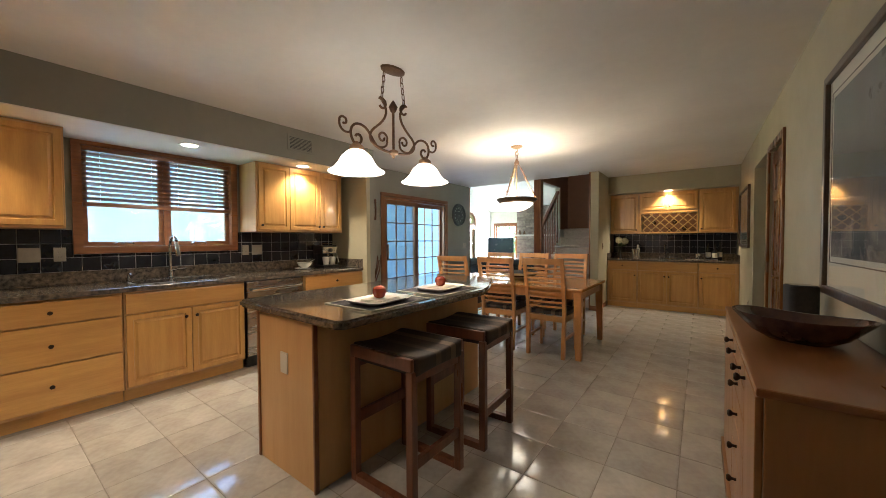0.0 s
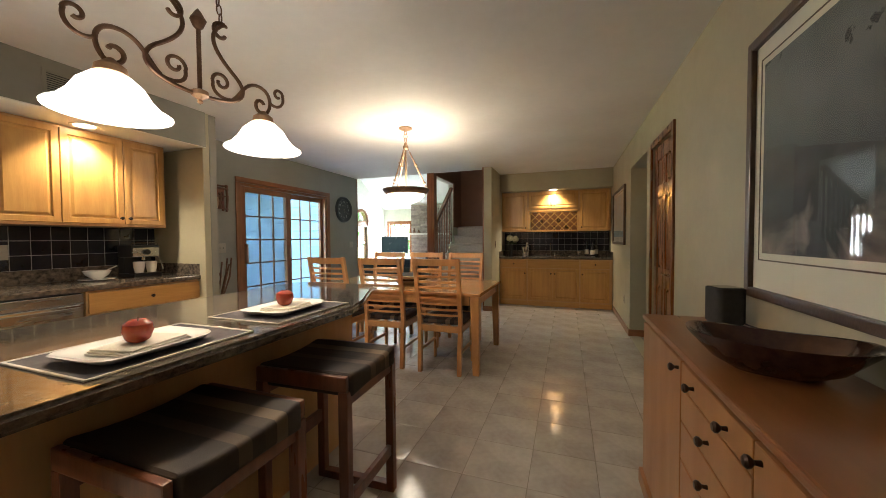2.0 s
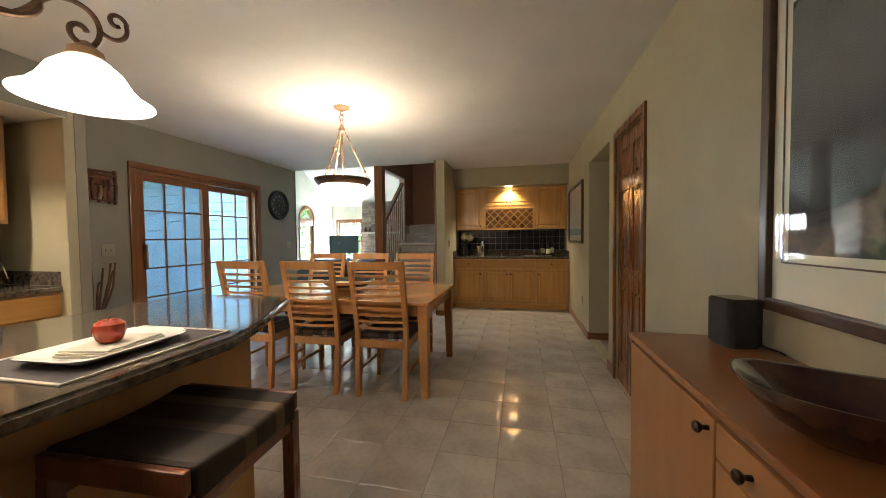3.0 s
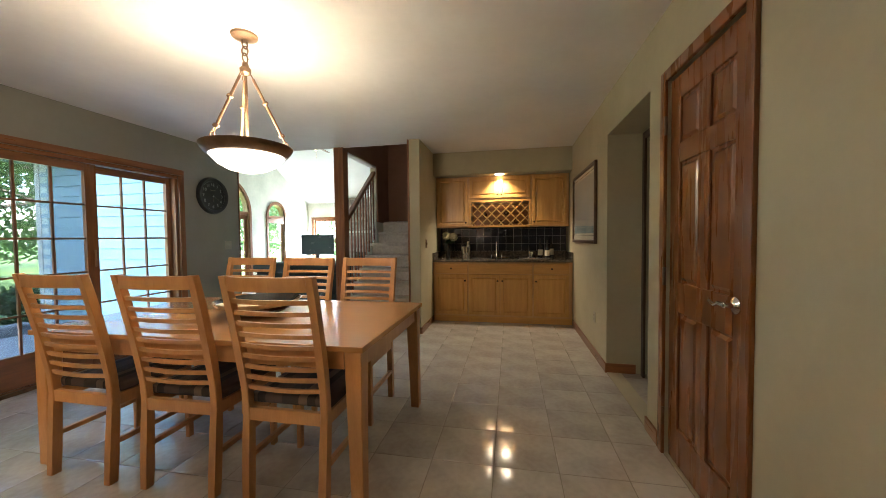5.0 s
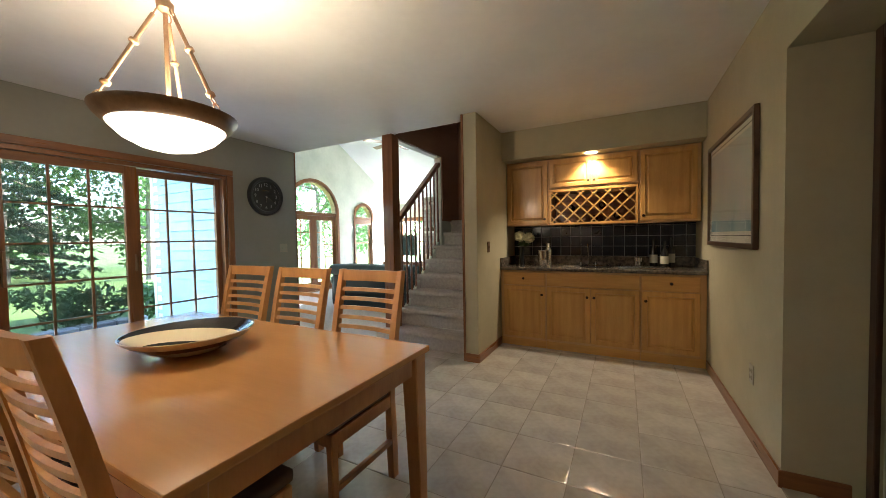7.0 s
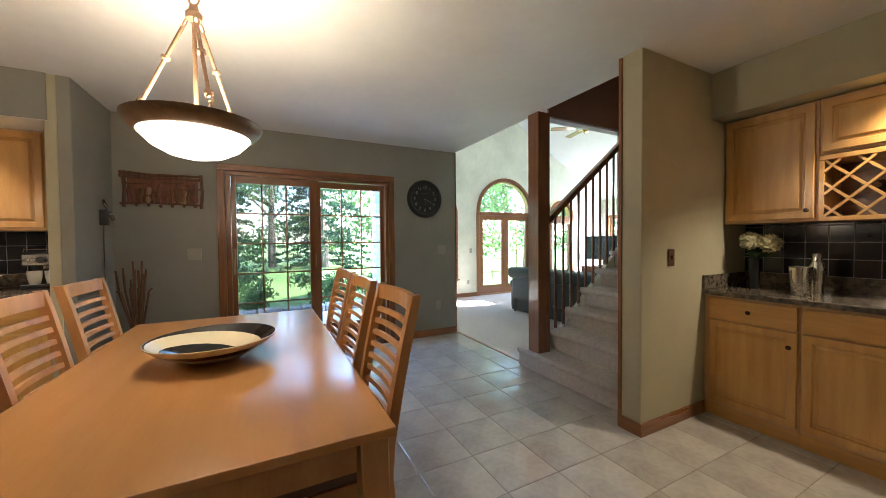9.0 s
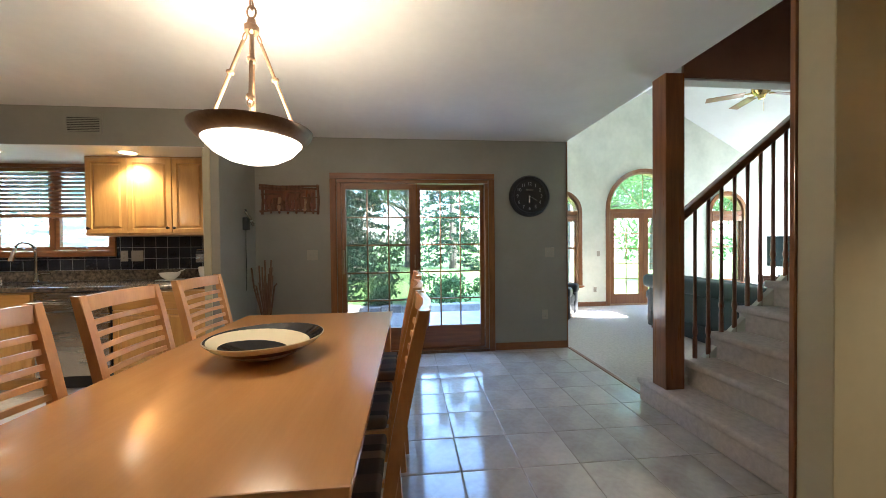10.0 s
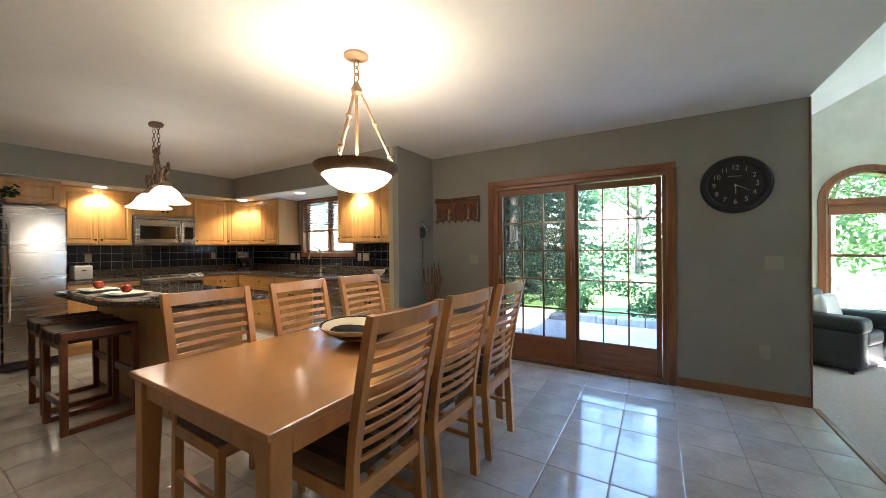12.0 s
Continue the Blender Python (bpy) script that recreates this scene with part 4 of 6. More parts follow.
for x in (-3.395, -1.495 - TL):
    for y in (4.505, 5.53 - TL):
        b = box(x, x + TL, y, y + TL, 0, 0.722, 0.005, 1)
        cx, cy = x + TL / 2, y + TL / 2
        ox, oy = (x if x < -2.5 else x + TL), (y if y < 5 else y + TL)
        for v in b.verts:
            if v.co.z < 0.1:
                v.co.x += (ox - v.co.x) * 0.28
                v.co.y += (oy - v.co.y) * 0.28
        part("leg", b, M_CHAIR, dt)
for b in (box(-3.31, -1.585, 4.52, 4.545, 0.635, 0.722), box(-3.31, -1.585, 5.49, 5.515, 0.635, 0.722), box(-3.38, -3.355, 4.59, 5.44, 0.635, 0.722), box(-1.535, -1.51, 4.59, 5.44, 0.635, 0.722)):
    part("apron", b, M_CHAIR, dt)


def dining_chair(m):
    c = thing("dining_chair", m, "honey maple ladder-back dining chair with striped cushion", "chair", "chairs round the table")
    W, H, n = 0.215, 1.07, 10
    for sx in (-1, 1):
        b = bmesh.new()
        rows = []
        for k in range(n + 1):
            z = H * k / n
            y = 0.03 - 0.055 * max(0, 0.45 - z) - (0.0 if z < 0.45 else 0.115 * ((z - 0.45) / 0.62) ** 1.3) - 0.0
            wd, dp = 0.038 - 0.004 * k / n, 0.044 - 0.008 * k / n
            xo = sx * (W - 0.004 + 0.012 * (z / H))
            xi = xo - sx * wd
            rows.append([b.verts.new(p) for p in ((xo, y - dp / 2, z), (xi, y - dp / 2, z), (xi, y + dp / 2, z), (xo, y + dp / 2, z))])
        for p, q in zip(rows, rows[1:]):
            for j in range(4):
                b.faces.new((p[j], p[(j + 1) % 4], q[(j + 1) % 4], q[j]))
        b.faces.new(rows[0]), b.faces.new(rows[-1])
        bmesh.ops.bevel(b, geom=[e for e in b.edges if abs(e.verts[0].co.z - e.verts[1].co.z) > 0.05], offset=0.004, segments=1, affect="EDGES")
        part("back_post", b, M_CHAIR, c)

    def curved(z0, z1, th, bow):
        b = bmesh.new()
        rows = []
        for k in range(9):
            u = -1 + 2 * k / 8
            zc = (z0 + z1) / 2
            y = 0.03 - 0.115 * max(0, (zc - 0.45) / 0.62) ** 1.3 - bow * (1 - u * u)
            x = u * (W - 0.036 + 0.012)
            rows.append([b.verts.new(p) for p in ((x, y - th / 2, z0), (x, y + th / 2, z0), (x, y + th / 2 - 0.004, z1), (x, y - th / 2 - 0.004, z1))])
        for p, q in zip(rows, rows[1:]):
            for j in range(4):
                b.faces.new((p[j], p[(j + 1) % 4], q[(j + 1) % 4], q[j]))
        b.faces.new(rows[0]), b.faces.new(rows[-1])
        return b
    part("top_rail", curved(1.005, 1.066, 0.026, 0.022), M_CHAIR, c, smooth=True)
    for k in range(9):
        z = 0.535 + 0.0515 * k
        part("slat", curved(z, z + 0.02, 0.014, 0.022), M_CHAIR, c, smooth=True)
    part("rear_rail", box(-W + 0.03, W - 0.03, 0.012, 0.036, 0.385, 0.445, 0.003), M_CHAIR, c)
    for sx in (-1, 1):
        a, b2 = sorted((sx * (W - 0.002), sx * (W - 0.026)))
        part("side_rail", box(a, b2, 0.045, 0.42, 0.385, 0.445, 0.003), M_CHAIR, c)
        part("stretcher", box(a, b2, 0.04, 0.42, 0.19, 0.215, 0.003), M_CHAIR, c)
        b = box(*sorted((sx * W, sx * (W - 0.036))), 0.415, 0.452, 0, 0.445, 0.004, 1)
        for v in b.verts:
            if v.co.z < 0.1:
                v.co.x -= (v.co.x - sx * W) * 0.3
        part("front_leg", b, M_CHAIR, c)
    part("front_rail", box(-W + 0.03, W - 0.03, 0.424, 0.446, 0.385, 0.445, 0.003), M_CHAIR, c)
    b = box(-W + 0.002, W - 0.002, 0.055, 0.465, 0.447, 0.495, 0.018, 3)
    part("seat", b, M_STRIPE_C, c, "brown striped upholstered seat", True)
    return c


ch = dining_chair(pose(-1.86, 4.465, 0))
for x, y, rz in ((-2.435, 4.465, 1), (-3.03, 4.455, -1), (-1.95, 5.63, 180), (-2.48, 5.625, 179), (-3.03, 5.64, 181)):
    copy_thing(ch, pose(x, y, 0, 0, 0, rz))

M_BOWLIN = mat("black and cream glaze", (0.01, 0.01, 0.01), rough=0.12, bump=0.0, coat=0.3)
bn, bk = M_BOWLIN.node_tree.nodes, M_BOWLIN.node_tree.links
btc = bn.new("ShaderNodeTexCoord")


def disc_mask(cx, cy, r, sy):
    mp, ln, lt = bn.new("ShaderNodeMapping"), bn.new("ShaderNodeVectorMath"), bn.new("ShaderNodeMath")
    mp.inputs["Location"].default_value, mp.inputs["Scale"].default_value = (-cx, -cy * sy, 0), (1, sy, 0)
    ln.operation, lt.operation, lt.inputs[1].default_value = "LENGTH", "LESS_THAN", r
    bk.new(btc.outputs["Object"], mp.inputs[0]), bk.new(mp.outputs[0], ln.inputs[0]), bk.new(ln.outputs["Value"], lt.inputs[0])
    return lt.outputs[0]


sb_ = bn.new("ShaderNodeMath")
sb_.operation, sb_.use_clamp = "SUBTRACT", True
bk.new(disc_mask(0.0, -0.03, 0.228, 1), sb_.inputs[0]), bk.new(disc_mask(0.012, -0.05, 0.158, 1), sb_.inputs[1])
bmx = bn.new("ShaderNodeMix")
bmx.data_type = "RGBA"
bmx.inputs[6].default_value, bmx.inputs[7].default_value = (0.012, 0.01, 0.01, 1), (0.72, 0.62, 0.42, 1)
bk.new(sb_.outputs[0], bmx.inputs[0]), bk.new(bmx.outputs[2], bn["Principled BSDF"].inputs["Base Color"])
M_CREAMGL = mat("cream glaze", (0.55, 0.44, 0.28), (0.48, 0.37, 0.22), 6, 0.2, bump=0.02, coat=0.3)
bw = thing("round_bowl", pose(-2.407, 5.016, 0.75) @ Matrix.Scale(0.93, 4), "large black and cream painted ceramic bowl on the table", "bowl")
part("shell", lathe([(0.001, 0.004), (0.07, 0.0), (0.09, 0.0), (0.16, 0.027), (0.205, 0.052)], 44), M_CREAMGL, bw, "cream glazed outside", True)
part("band", lathe([(0.205, 0.052), (0.24, 0.076)], 44), M_GLOSSBLK, bw, "black painted band", True)
part("lip", lathe([(0.24, 0.076), (0.268, 0.102), (0.27, 0.107), (0.264, 0.108)], 44), M_CREAMGL, bw, smooth=True)
part("inside", lathe([(0.264, 0.108), (0.246, 0.093), (0.19, 0.056), (0.12, 0.025), (0.06, 0.012), (0.001, 0.011)], 44), M_BOWLIN, bw, "black glazed inside with a cream crescent", True)

# ---- wet bar ----
NB = Matrix.Identity(4)
for x, w, doors, z0, lab in ((-1.952, 0.502, [(0.012, 0.488, "r")], UZ0, "honey maple wall cabinet of the wet bar"),
                             (-0.54, 0.53, [(0.012, 0.50, "l")], UZ0, "honey maple wall cabinet of the wet bar"),
                             (-1.448, 0.906, [(0.01, 0.453, "r"), (0.453, 0.896, "l")], 1.78, "short honey maple cabinet above the wine rack")):
    upper(Matrix.Translation((x, 8.34, 0)), w, doors, lab, d=0.315, z0=z0, group="wet bar cabinets")
wr = thing("wine_rack", pose(-1.446, 8.325, 0), "maple lattice wine rack under a cabinet", "wine rack")
for b in (box(0, 0.90, 0, 0.30, 1.368, 1.395, 0.003), box(0, 0.90, 0, 0.30, 1.745, 1.776, 0.003), box(0, 0.022, 0, 0.30, 1.396, 1.744), box(0.878, 0.90, 0, 0.30, 1.396, 1.744)):
    part("frame", b, M_MAPLE_X, wr)
# darker wood here puts the shadow inside the rack into the back's colour
part("back", box(0.022, 0.878, 0.28, 0.29, 1.396, 1.744), M_OAK_X, wr)
h = 0.348
for s in (1, -1):
    for k in range(-3, 8):
        x0 = 0.022 + 0.1392 * k
        pts = [(x0, 0), (x0 + h, h)] if s > 0 else [(x0, h), (x0 + h, 0)]
        (xa, za), (xb, zb) = pts
        if xa < 0.022:
            za, xa = za + (0.022 - xa) * s, 0.022
        if xb > 0.878:
            zb, xb = zb - (xb - 0.878) * s, 0.878
        if xb - xa < 0.03:
            continue
        b = box(0, math.hypot(xb - xa, zb - za), -0.008, 0.008, -0.007, 0.007)
        bmesh.ops.transform(b, matrix=Matrix.Translation((xa, 0.010 if s > 0 else 0.014, 1.396 + za)) @ Matrix.Rotation(math.atan2(za - zb, xb - xa), 4, "Y"), verts=b.verts)
        part("lattice_strip", b, M_MAPLE_X, wr)
for x, z in ((0.22, 1.57), (0.47, 1.44), (0.55, 1.58), (0.70, 1.46)):
    wb = thing("wine_bottle", Matrix.Translation((-1.446 + x, 8.36, z)) @ Matrix.Rotation(radians(-90), 4, "X"), "dark wine bottle lying in the rack", "bottle", "bottles in the wine rack")
    part("glass", lathe([(0, 0), (0.014, 0.0), (0.014, 0.07), (0.036, 0.11), (0.036, 0.22), (0, 0.22)], 14), M_GLOSSBLK, wb, smooth=True)
    part("capsule", lathe([(0.0, -0.002), (0.0155, -0.002), (0.0155, 0.05)], 14), M_BRONZE, wb)


def bar_base(x, w, fronts, lab):
    cabinet("base_cabinet", Matrix.Translation((x, 8.075, 0)), w, 0.575, 0, 0.862, fronts, lab, "wet bar cabinets", 0.085)


bar_base(-1.952, 0.512, [(0.037, 0.502, 0.70, 0.845, "drawer", 0.27, 0.775), (0.037, 0.502, 0.11, 0.69, "door", 0.472, 0.60)], "honey maple base cabinet with drawer and door")
bar_base(-1.438, 0.905, [(0.01, 0.895, 0.70, 0.845, "plain", None, 0), (0.01, 0.45, 0.11, 0.69, "door", 0.42, 0.60), (0.455, 0.895, 0.11, 0.69, "door", 0.485, 0.60)], "honey maple sink base cabinet of the wet bar")
bar_base(-0.531, 0.525, [(0.01, 0.475, 0.70, 0.845, "drawer", 0.25, 0.775), (0.01, 0.475, 0.11, 0.69, "door", 0.04, 0.60)], "honey maple base cabinet with drawer and door")
bt = thing("bar_worktop", pose(0, 0, 0), "dark speckled granite wet bar worktop", "worktop")
part("slab", box(-1.953, -0.002, 8.035, 8.655, 0.864, 0.90, 0.008), M_GRANITE, bt)
part("upstand", box(-1.953, -0.002, 8.635, 8.657, 0.901, 1.0, 0.003), M_GRANITE, bt)
part("upstand", box(-1.953, -1.933, 8.04, 8.634, 0.901, 1.0, 0.003), M_GRANITE, bt)
part("upstand", box(-0.022, -0.002, 8.04, 8.634, 0.901, 1.0, 0.003), M_GRANITE, bt)
bs = thing("bar_sink", pose(-0.95, 8.36, 0.90), "small steel bar sink in the worktop", "sink")
part("rim", lathe([(0.17, 0.0), (0.175, 0.005), (0.16, 0.006), (0.155, 0.001)], 28), M_CHROME, bs, smooth=True)
part("basin", lathe([(0.155, 0.002), (0.001, 0.0015)], 28), M_GLOSSBLK, bs)
bf = thing("bar_faucet", pose(-1.05, 8.57, 0.90), "slim chrome gooseneck bar faucet", "faucet")
part("neck", tube([(0, 0, 0), (0, 0, 0.2)] + [(0, -0.05 + 0.05 * math.cos(a), 0.2 + 0.05 * math.sin(a)) for a in [math.pi * k / 8 for k in range(1, 9)]] + [(0, -0.1, 0.16)], 0.0065, 10), M_CHROME, bf, smooth=True)
for x in (-0.08, 0.08):
    part("tap", lathe([(0.018, 0), (0.01, 0.02), (0.01, 0.05), (0.016, 0.055), (0, 0.062)], 12, Matrix.Translation((x, 0, 0))), M_CHROME, bf, smooth=True)

# small things on the bar
M_VASE = mat("dark glass vase", (0.02, 0.022, 0.025), rough=0.1, bump=0)
M_PETAL = mat("cream petals", (0.62, 0.58, 0.36), (0.5, 0.46, 0.25), 30, 0.7, bump=0.2)
M_LEAF = mat("green leaves", (0.05, 0.10, 0.03), (0.035, 0.07, 0.022), 12, 0.5, bump=0.2, vary=0.15, island=True)
M_DARKLEAF = mat("conifer leaves", (0.032, 0.066, 0.036), (0.018, 0.04, 0.024), 6, 0.6, bump=0.2, vary=0.3, island=True)
M_LIGHTLEAF = mat("sunlit leaves", (0.075, 0.135, 0.04), (0.045, 0.09, 0.028), 4, 0.5, bump=0.2, vary=0.3, island=True)
for leafy in (M_LEAF, M_DARKLEAF, M_LIGHTLEAF):
    ln, ll = leafy.node_tree.nodes, leafy.node_tree.links
    tr, mx = ln.new("ShaderNodeBsdfTranslucent"), ln.new("ShaderNodeMixShader")
    src = ln["Principled BSDF"].inputs["Base Color"].links[0].from_socket
    mx.inputs[0].default_value = 0.5
    ll.new(src, tr.inputs[0]), ll.new(ln["Principled BSDF"].outputs[0], mx.inputs[1]), ll.new(tr.outputs[0], mx.inputs[2])
    ll.new(mx.outputs[0], ln["Material Output"].inputs[0])
M_BARK = mat("grey bark", (0.11, 0.09, 0.07), (0.06, 0.05, 0.04), 9, 0.9, bump=0.8, bscale=30, stretch=(3, 3, 0.5))
M_LABEL = mat("cream paper label", (0.6, 0.55, 0.42), rough=0.7, bump=0.05)


def leaf_clump(bm, c, r, count, size, rng, flat=1.0):
    for _ in range(count):
        p = Vector((rng.gauss(0, 1), rng.gauss(0, 1), rng.gauss(0, 1) * flat)).normalized() * r * rng.random() ** 0.4
        p = Vector(c) + Vector((p.x, p.y, p.z * flat))
        u = Vector((rng.gauss(0, 1), rng.gauss(0, 1), rng.gauss(0, 1))).normalized()
        v = u.orthogonal().normalized()
        s = size * (0.6 + 0.8 * rng.random())
        bm.faces.new([bm.verts.new(q) for q in (p - u * s, p + v * s * 0.45, p + u * s, p - v * s * 0.45)])


rng = random.Random(4)
fl = thing("flower_vase", pose(-1.785, 8.38, 0.90), "slim glass vase with two cream hydrangeas on the bar", "vase")
part("vase", lathe([(0.028, 0), (0.034, 0.01), (0.03, 0.10), (0.038, 0.22), (0.034, 0.22), (0.024, 0.02), (0, 0.02)], 20), M_VASE, fl, smooth=True)
for x, y, z in ((-0.02, -0.01, 0.345), (0.085, 0.01, 0.325)):
    part("flower_stalk", tube([(0, 0, 0.1), (x * 0.3, y * 0.3, 0.22), (x, y, z)], 0.004, 5), M_LEAF, fl)
    b = bmesh.new()
    leaf_clump(b, (x, y, z), 0.066, 420, 0.016, rng, 0.95)
    part("blossom", b, M_PETAL, fl, "cream hydrangea head")
b = bmesh.new()
leaf_clump(b, (0.03, 0, 0.255), 0.06, 26, 0.035, rng, 0.5)
part("foliage", b, M_LEAF, fl)
ib = thing("ice_bucket", pose(-1.51, 8.28, 0.90), "tapered brushed steel ice bucket on the bar", "ice bucket")
part("body", lathe([(0, 0), (0.04, 0), (0.043, 0.008), (0.054, 0.10), (0.058, 0.175), (0.061, 0.178), (0.058, 0.181), (0.054, 0.175), (0.05, 0.10), (0.038, 0.01), (0, 0.01)], 28), M_CHROME, ib, smooth=True)
sh = thing("cocktail_shaker", pose(-1.475, 8.42, 0.90), "steel cocktail shaker behind the ice bucket", "shaker")
part("body", lathe([(0, 0), (0.033, 0), (0.042, 0.15), (0.042, 0.17), (0.03, 0.205), (0.03, 0.21)], 20), M_CHROME, sh, smooth=True)
part("cap", lathe([(0.026, 0.21), (0.026, 0.25), (0.02, 0.262), (0, 0.264)], 20), M_CHROME, sh, smooth=True)
tr_ = thing("serving_tray", pose(-0.50, 8.20, 0.90), "shallow pale metal serving tray on the bar", "tray")
part("base", box(-0.22, 0.22, -0.075, 0.075, 0.0005, 0.005, 0.002), M_CHROME, tr_)
for b in (box(-0.226, 0.226, -0.081, -0.075, 0.0005, 0.016, 0.002), box(-0.226, 0.226, 0.075, 0.081, 0.0005, 0.016, 0.002)):
    part("rim", b, M_CHROME, tr_)
gb = single("glass_tumbler", lathe([(0, 0), (0.035, 0), (0.042, 0.1), (0.039, 0.1), (0.033, 0.008), (0, 0.008)], 18), M_CHROME, "small metallic tumbler on the bar", "tumbler", m=pose(-0.55, 8.36, 0.90), smooth=True)
for x, y, hh in ((-0.40, 8.46, 0.29), (-0.31, 8.36, 0.27), (-0.24, 8.50, 0.31)):
    bo = thing("liquor_bottle", pose(x, y, 0.90), "dark liquor bottle with cream label on the bar", "bottle", "bottles on the bar")
    part("glass", lathe([(0, 0), (0.036, 0), (0.036, hh * 0.58), (0.014, hh * 0.74), (0.013, hh), (0, hh)], 18), M_GLOSSBLK, bo, smooth=True)
    part("label", lathe([(0.0365, hh * 0.15), (0.0365, hh * 0.45)], 18), M_LABEL, bo, smooth=True)

# ---- lamps ----
pl = thing("dining_pendant", pose(-2.42, 4.97, CE), "bowl pendant lamp with lit alabaster glass above the table", "pendant lamp")
part("canopy", lathe([(0, 0), (0.075, 0.0), (0.072, -0.012), (0.04, -0.028), (0.015, -0.034), (0, -0.034)], 28), M_TAN, pl, smooth=True)
for k in range(3):
    z = -0.05 - 0.042 * k
    ring = [(0.02 * math.cos(a) * (1 if k % 2 else 0.1), 0.02 * math.cos(a) * (0.1 if k % 2 else 1), z + 0.028 * math.sin(a)) for a in [2 * math.pi * j / 14 for j in range(15)]]
    part("chain_link", tube(ring, 0.0045, 6), M_TAN, pl, smooth=True)
part("hub", lathe([(0, -0.16), (0.016, -0.165), (0.02, -0.185), (0.032, -0.20), (0.03, -0.225), (0.012, -0.24), (0, -0.24)], 20), M_TAN, pl, smooth=True)
RZ = -0.677
for k in range(3):
    a = radians(20 + 120 * k)
    ca, sa = math.cos(a), math.sin(a)
    p0, p1 = Vector((0.026 * ca, 0.026 * sa, -0.225)), Vector((0.232 * ca, 0.232 * sa, RZ + 0.01))
    r = part("rod", rod(p0.lerp(p1, 0.08), p0.lerp(p1, 0.86), 0.008), M_TAN, pl, smooth=True)
    for f in (0.40, 0.84):
        q = p0.lerp(p1, f)
        part("collar", lathe([(0.004, -0.014), (0.017, -0.006), (0.017, 0.006), (0.004, 0.014)], 12, Matrix.Translation(q) @ (p1 - p0).to_track_quat("Z", "Y").to_matrix().to_4x4()), M_TAN, r, smooth=True)
    for f in (0.04, 0.90, 0.96):
        q = p0.lerp(p1, f)
        d = (p1 - p0).normalized()
        s = Vector((-sa, ca, 0)) if f != 0.96 else Vector((ca, sa, 0))
        part("link", tube([q + d * 0.02 * math.cos(t) + s * 0.011 * math.sin(t) for t in [2 * math.pi * j / 12 for j in range(13)]], 0.003, 6), M_TAN, r)
part("stem", rod((0, 0, -0.24), (0, 0, RZ - 0.10), 0.009), M_TAN, pl, smooth=True)
part("rim", lathe([(0.205, RZ - 0.05), (0.222, RZ - 0.045), (0.246, RZ - 0.018), (0.256, RZ + 0.0), (0.256, RZ + 0.007), (0.248, RZ + 0.010), (0.22, RZ - 0.006), (0.196, RZ - 0.03)], 48), M_RIM, pl, "mottled brown rim", True)
bowl = part("bowl", lathe([(0.209, RZ - 0.044), (0.202, RZ - 0.058), (0.163, RZ - 0.10), (0.106, RZ - 0.132), (0.042, RZ - 0.148), (0.0, RZ - 0.151)], 48), M_BOWLGLOW, pl, "lit cream alabaster bowl", True)
for k in range(3):
    a = radians(40 + 120 * k)
    part("bulb", lathe([(0.0, 0.06), (0.02, 0.05), (0.03, 0.025), (0.02, 0.0), (0.012, -0.02), (0.012, -0.04)], 12, Matrix.Translation((0.09 * math.cos(a), 0.09 * math.sin(a), RZ - 0.05))), M_SHADE, pl, "lit frosted bulb", True)
lamp("dining_bulb", "POINT", 84, pose(-2.42, 4.97, CE + RZ + 0.03), WARM, size=0.09)
lamp("dining_glow", "POINT", 12, pose(-2.42, 4.97, CE + RZ - 0.25), WARM, size=0.15)

ip = thing("island_pendant", pose(-2.26, 2.57, CE, 0, 0, 82), "wrought scroll pendant with two lit bell shades above the island", "pendant lamp")
b = lathe([(0, 0), (0.056, 0.0), (0.054, -0.014), (0.026, -0.024), (0, -0.024)], 32)
bmesh.ops.scale(b, vec=(1.75, 1, 1), verts=b.verts)
part("canopy", b, M_BRONZE, ip, smooth=True)


def spiral(cx, cz, r0, r1, a0, a1, n=22):
    return [(cx + (r0 + (r1 - r0) * k / n) * math.cos(radians(a0 + (a1 - a0) * k / n)), 0, cz + (r0 + (r1 - r0) * k / n) * math.sin(radians(a0 + (a1 - a0) * k / n))) for k in range(n + 1)]


def bez(p0, p1, p2, p3, n=14):
    return [tuple((1 - t) ** 3 * a + 3 * (1 - t) ** 2 * t * b + 3 * (1 - t) * t * t * c + t ** 3 * d for a, b, c, d in zip(p0, p1, p2, p3)) for t in [k / n for k in range(n + 1)]]


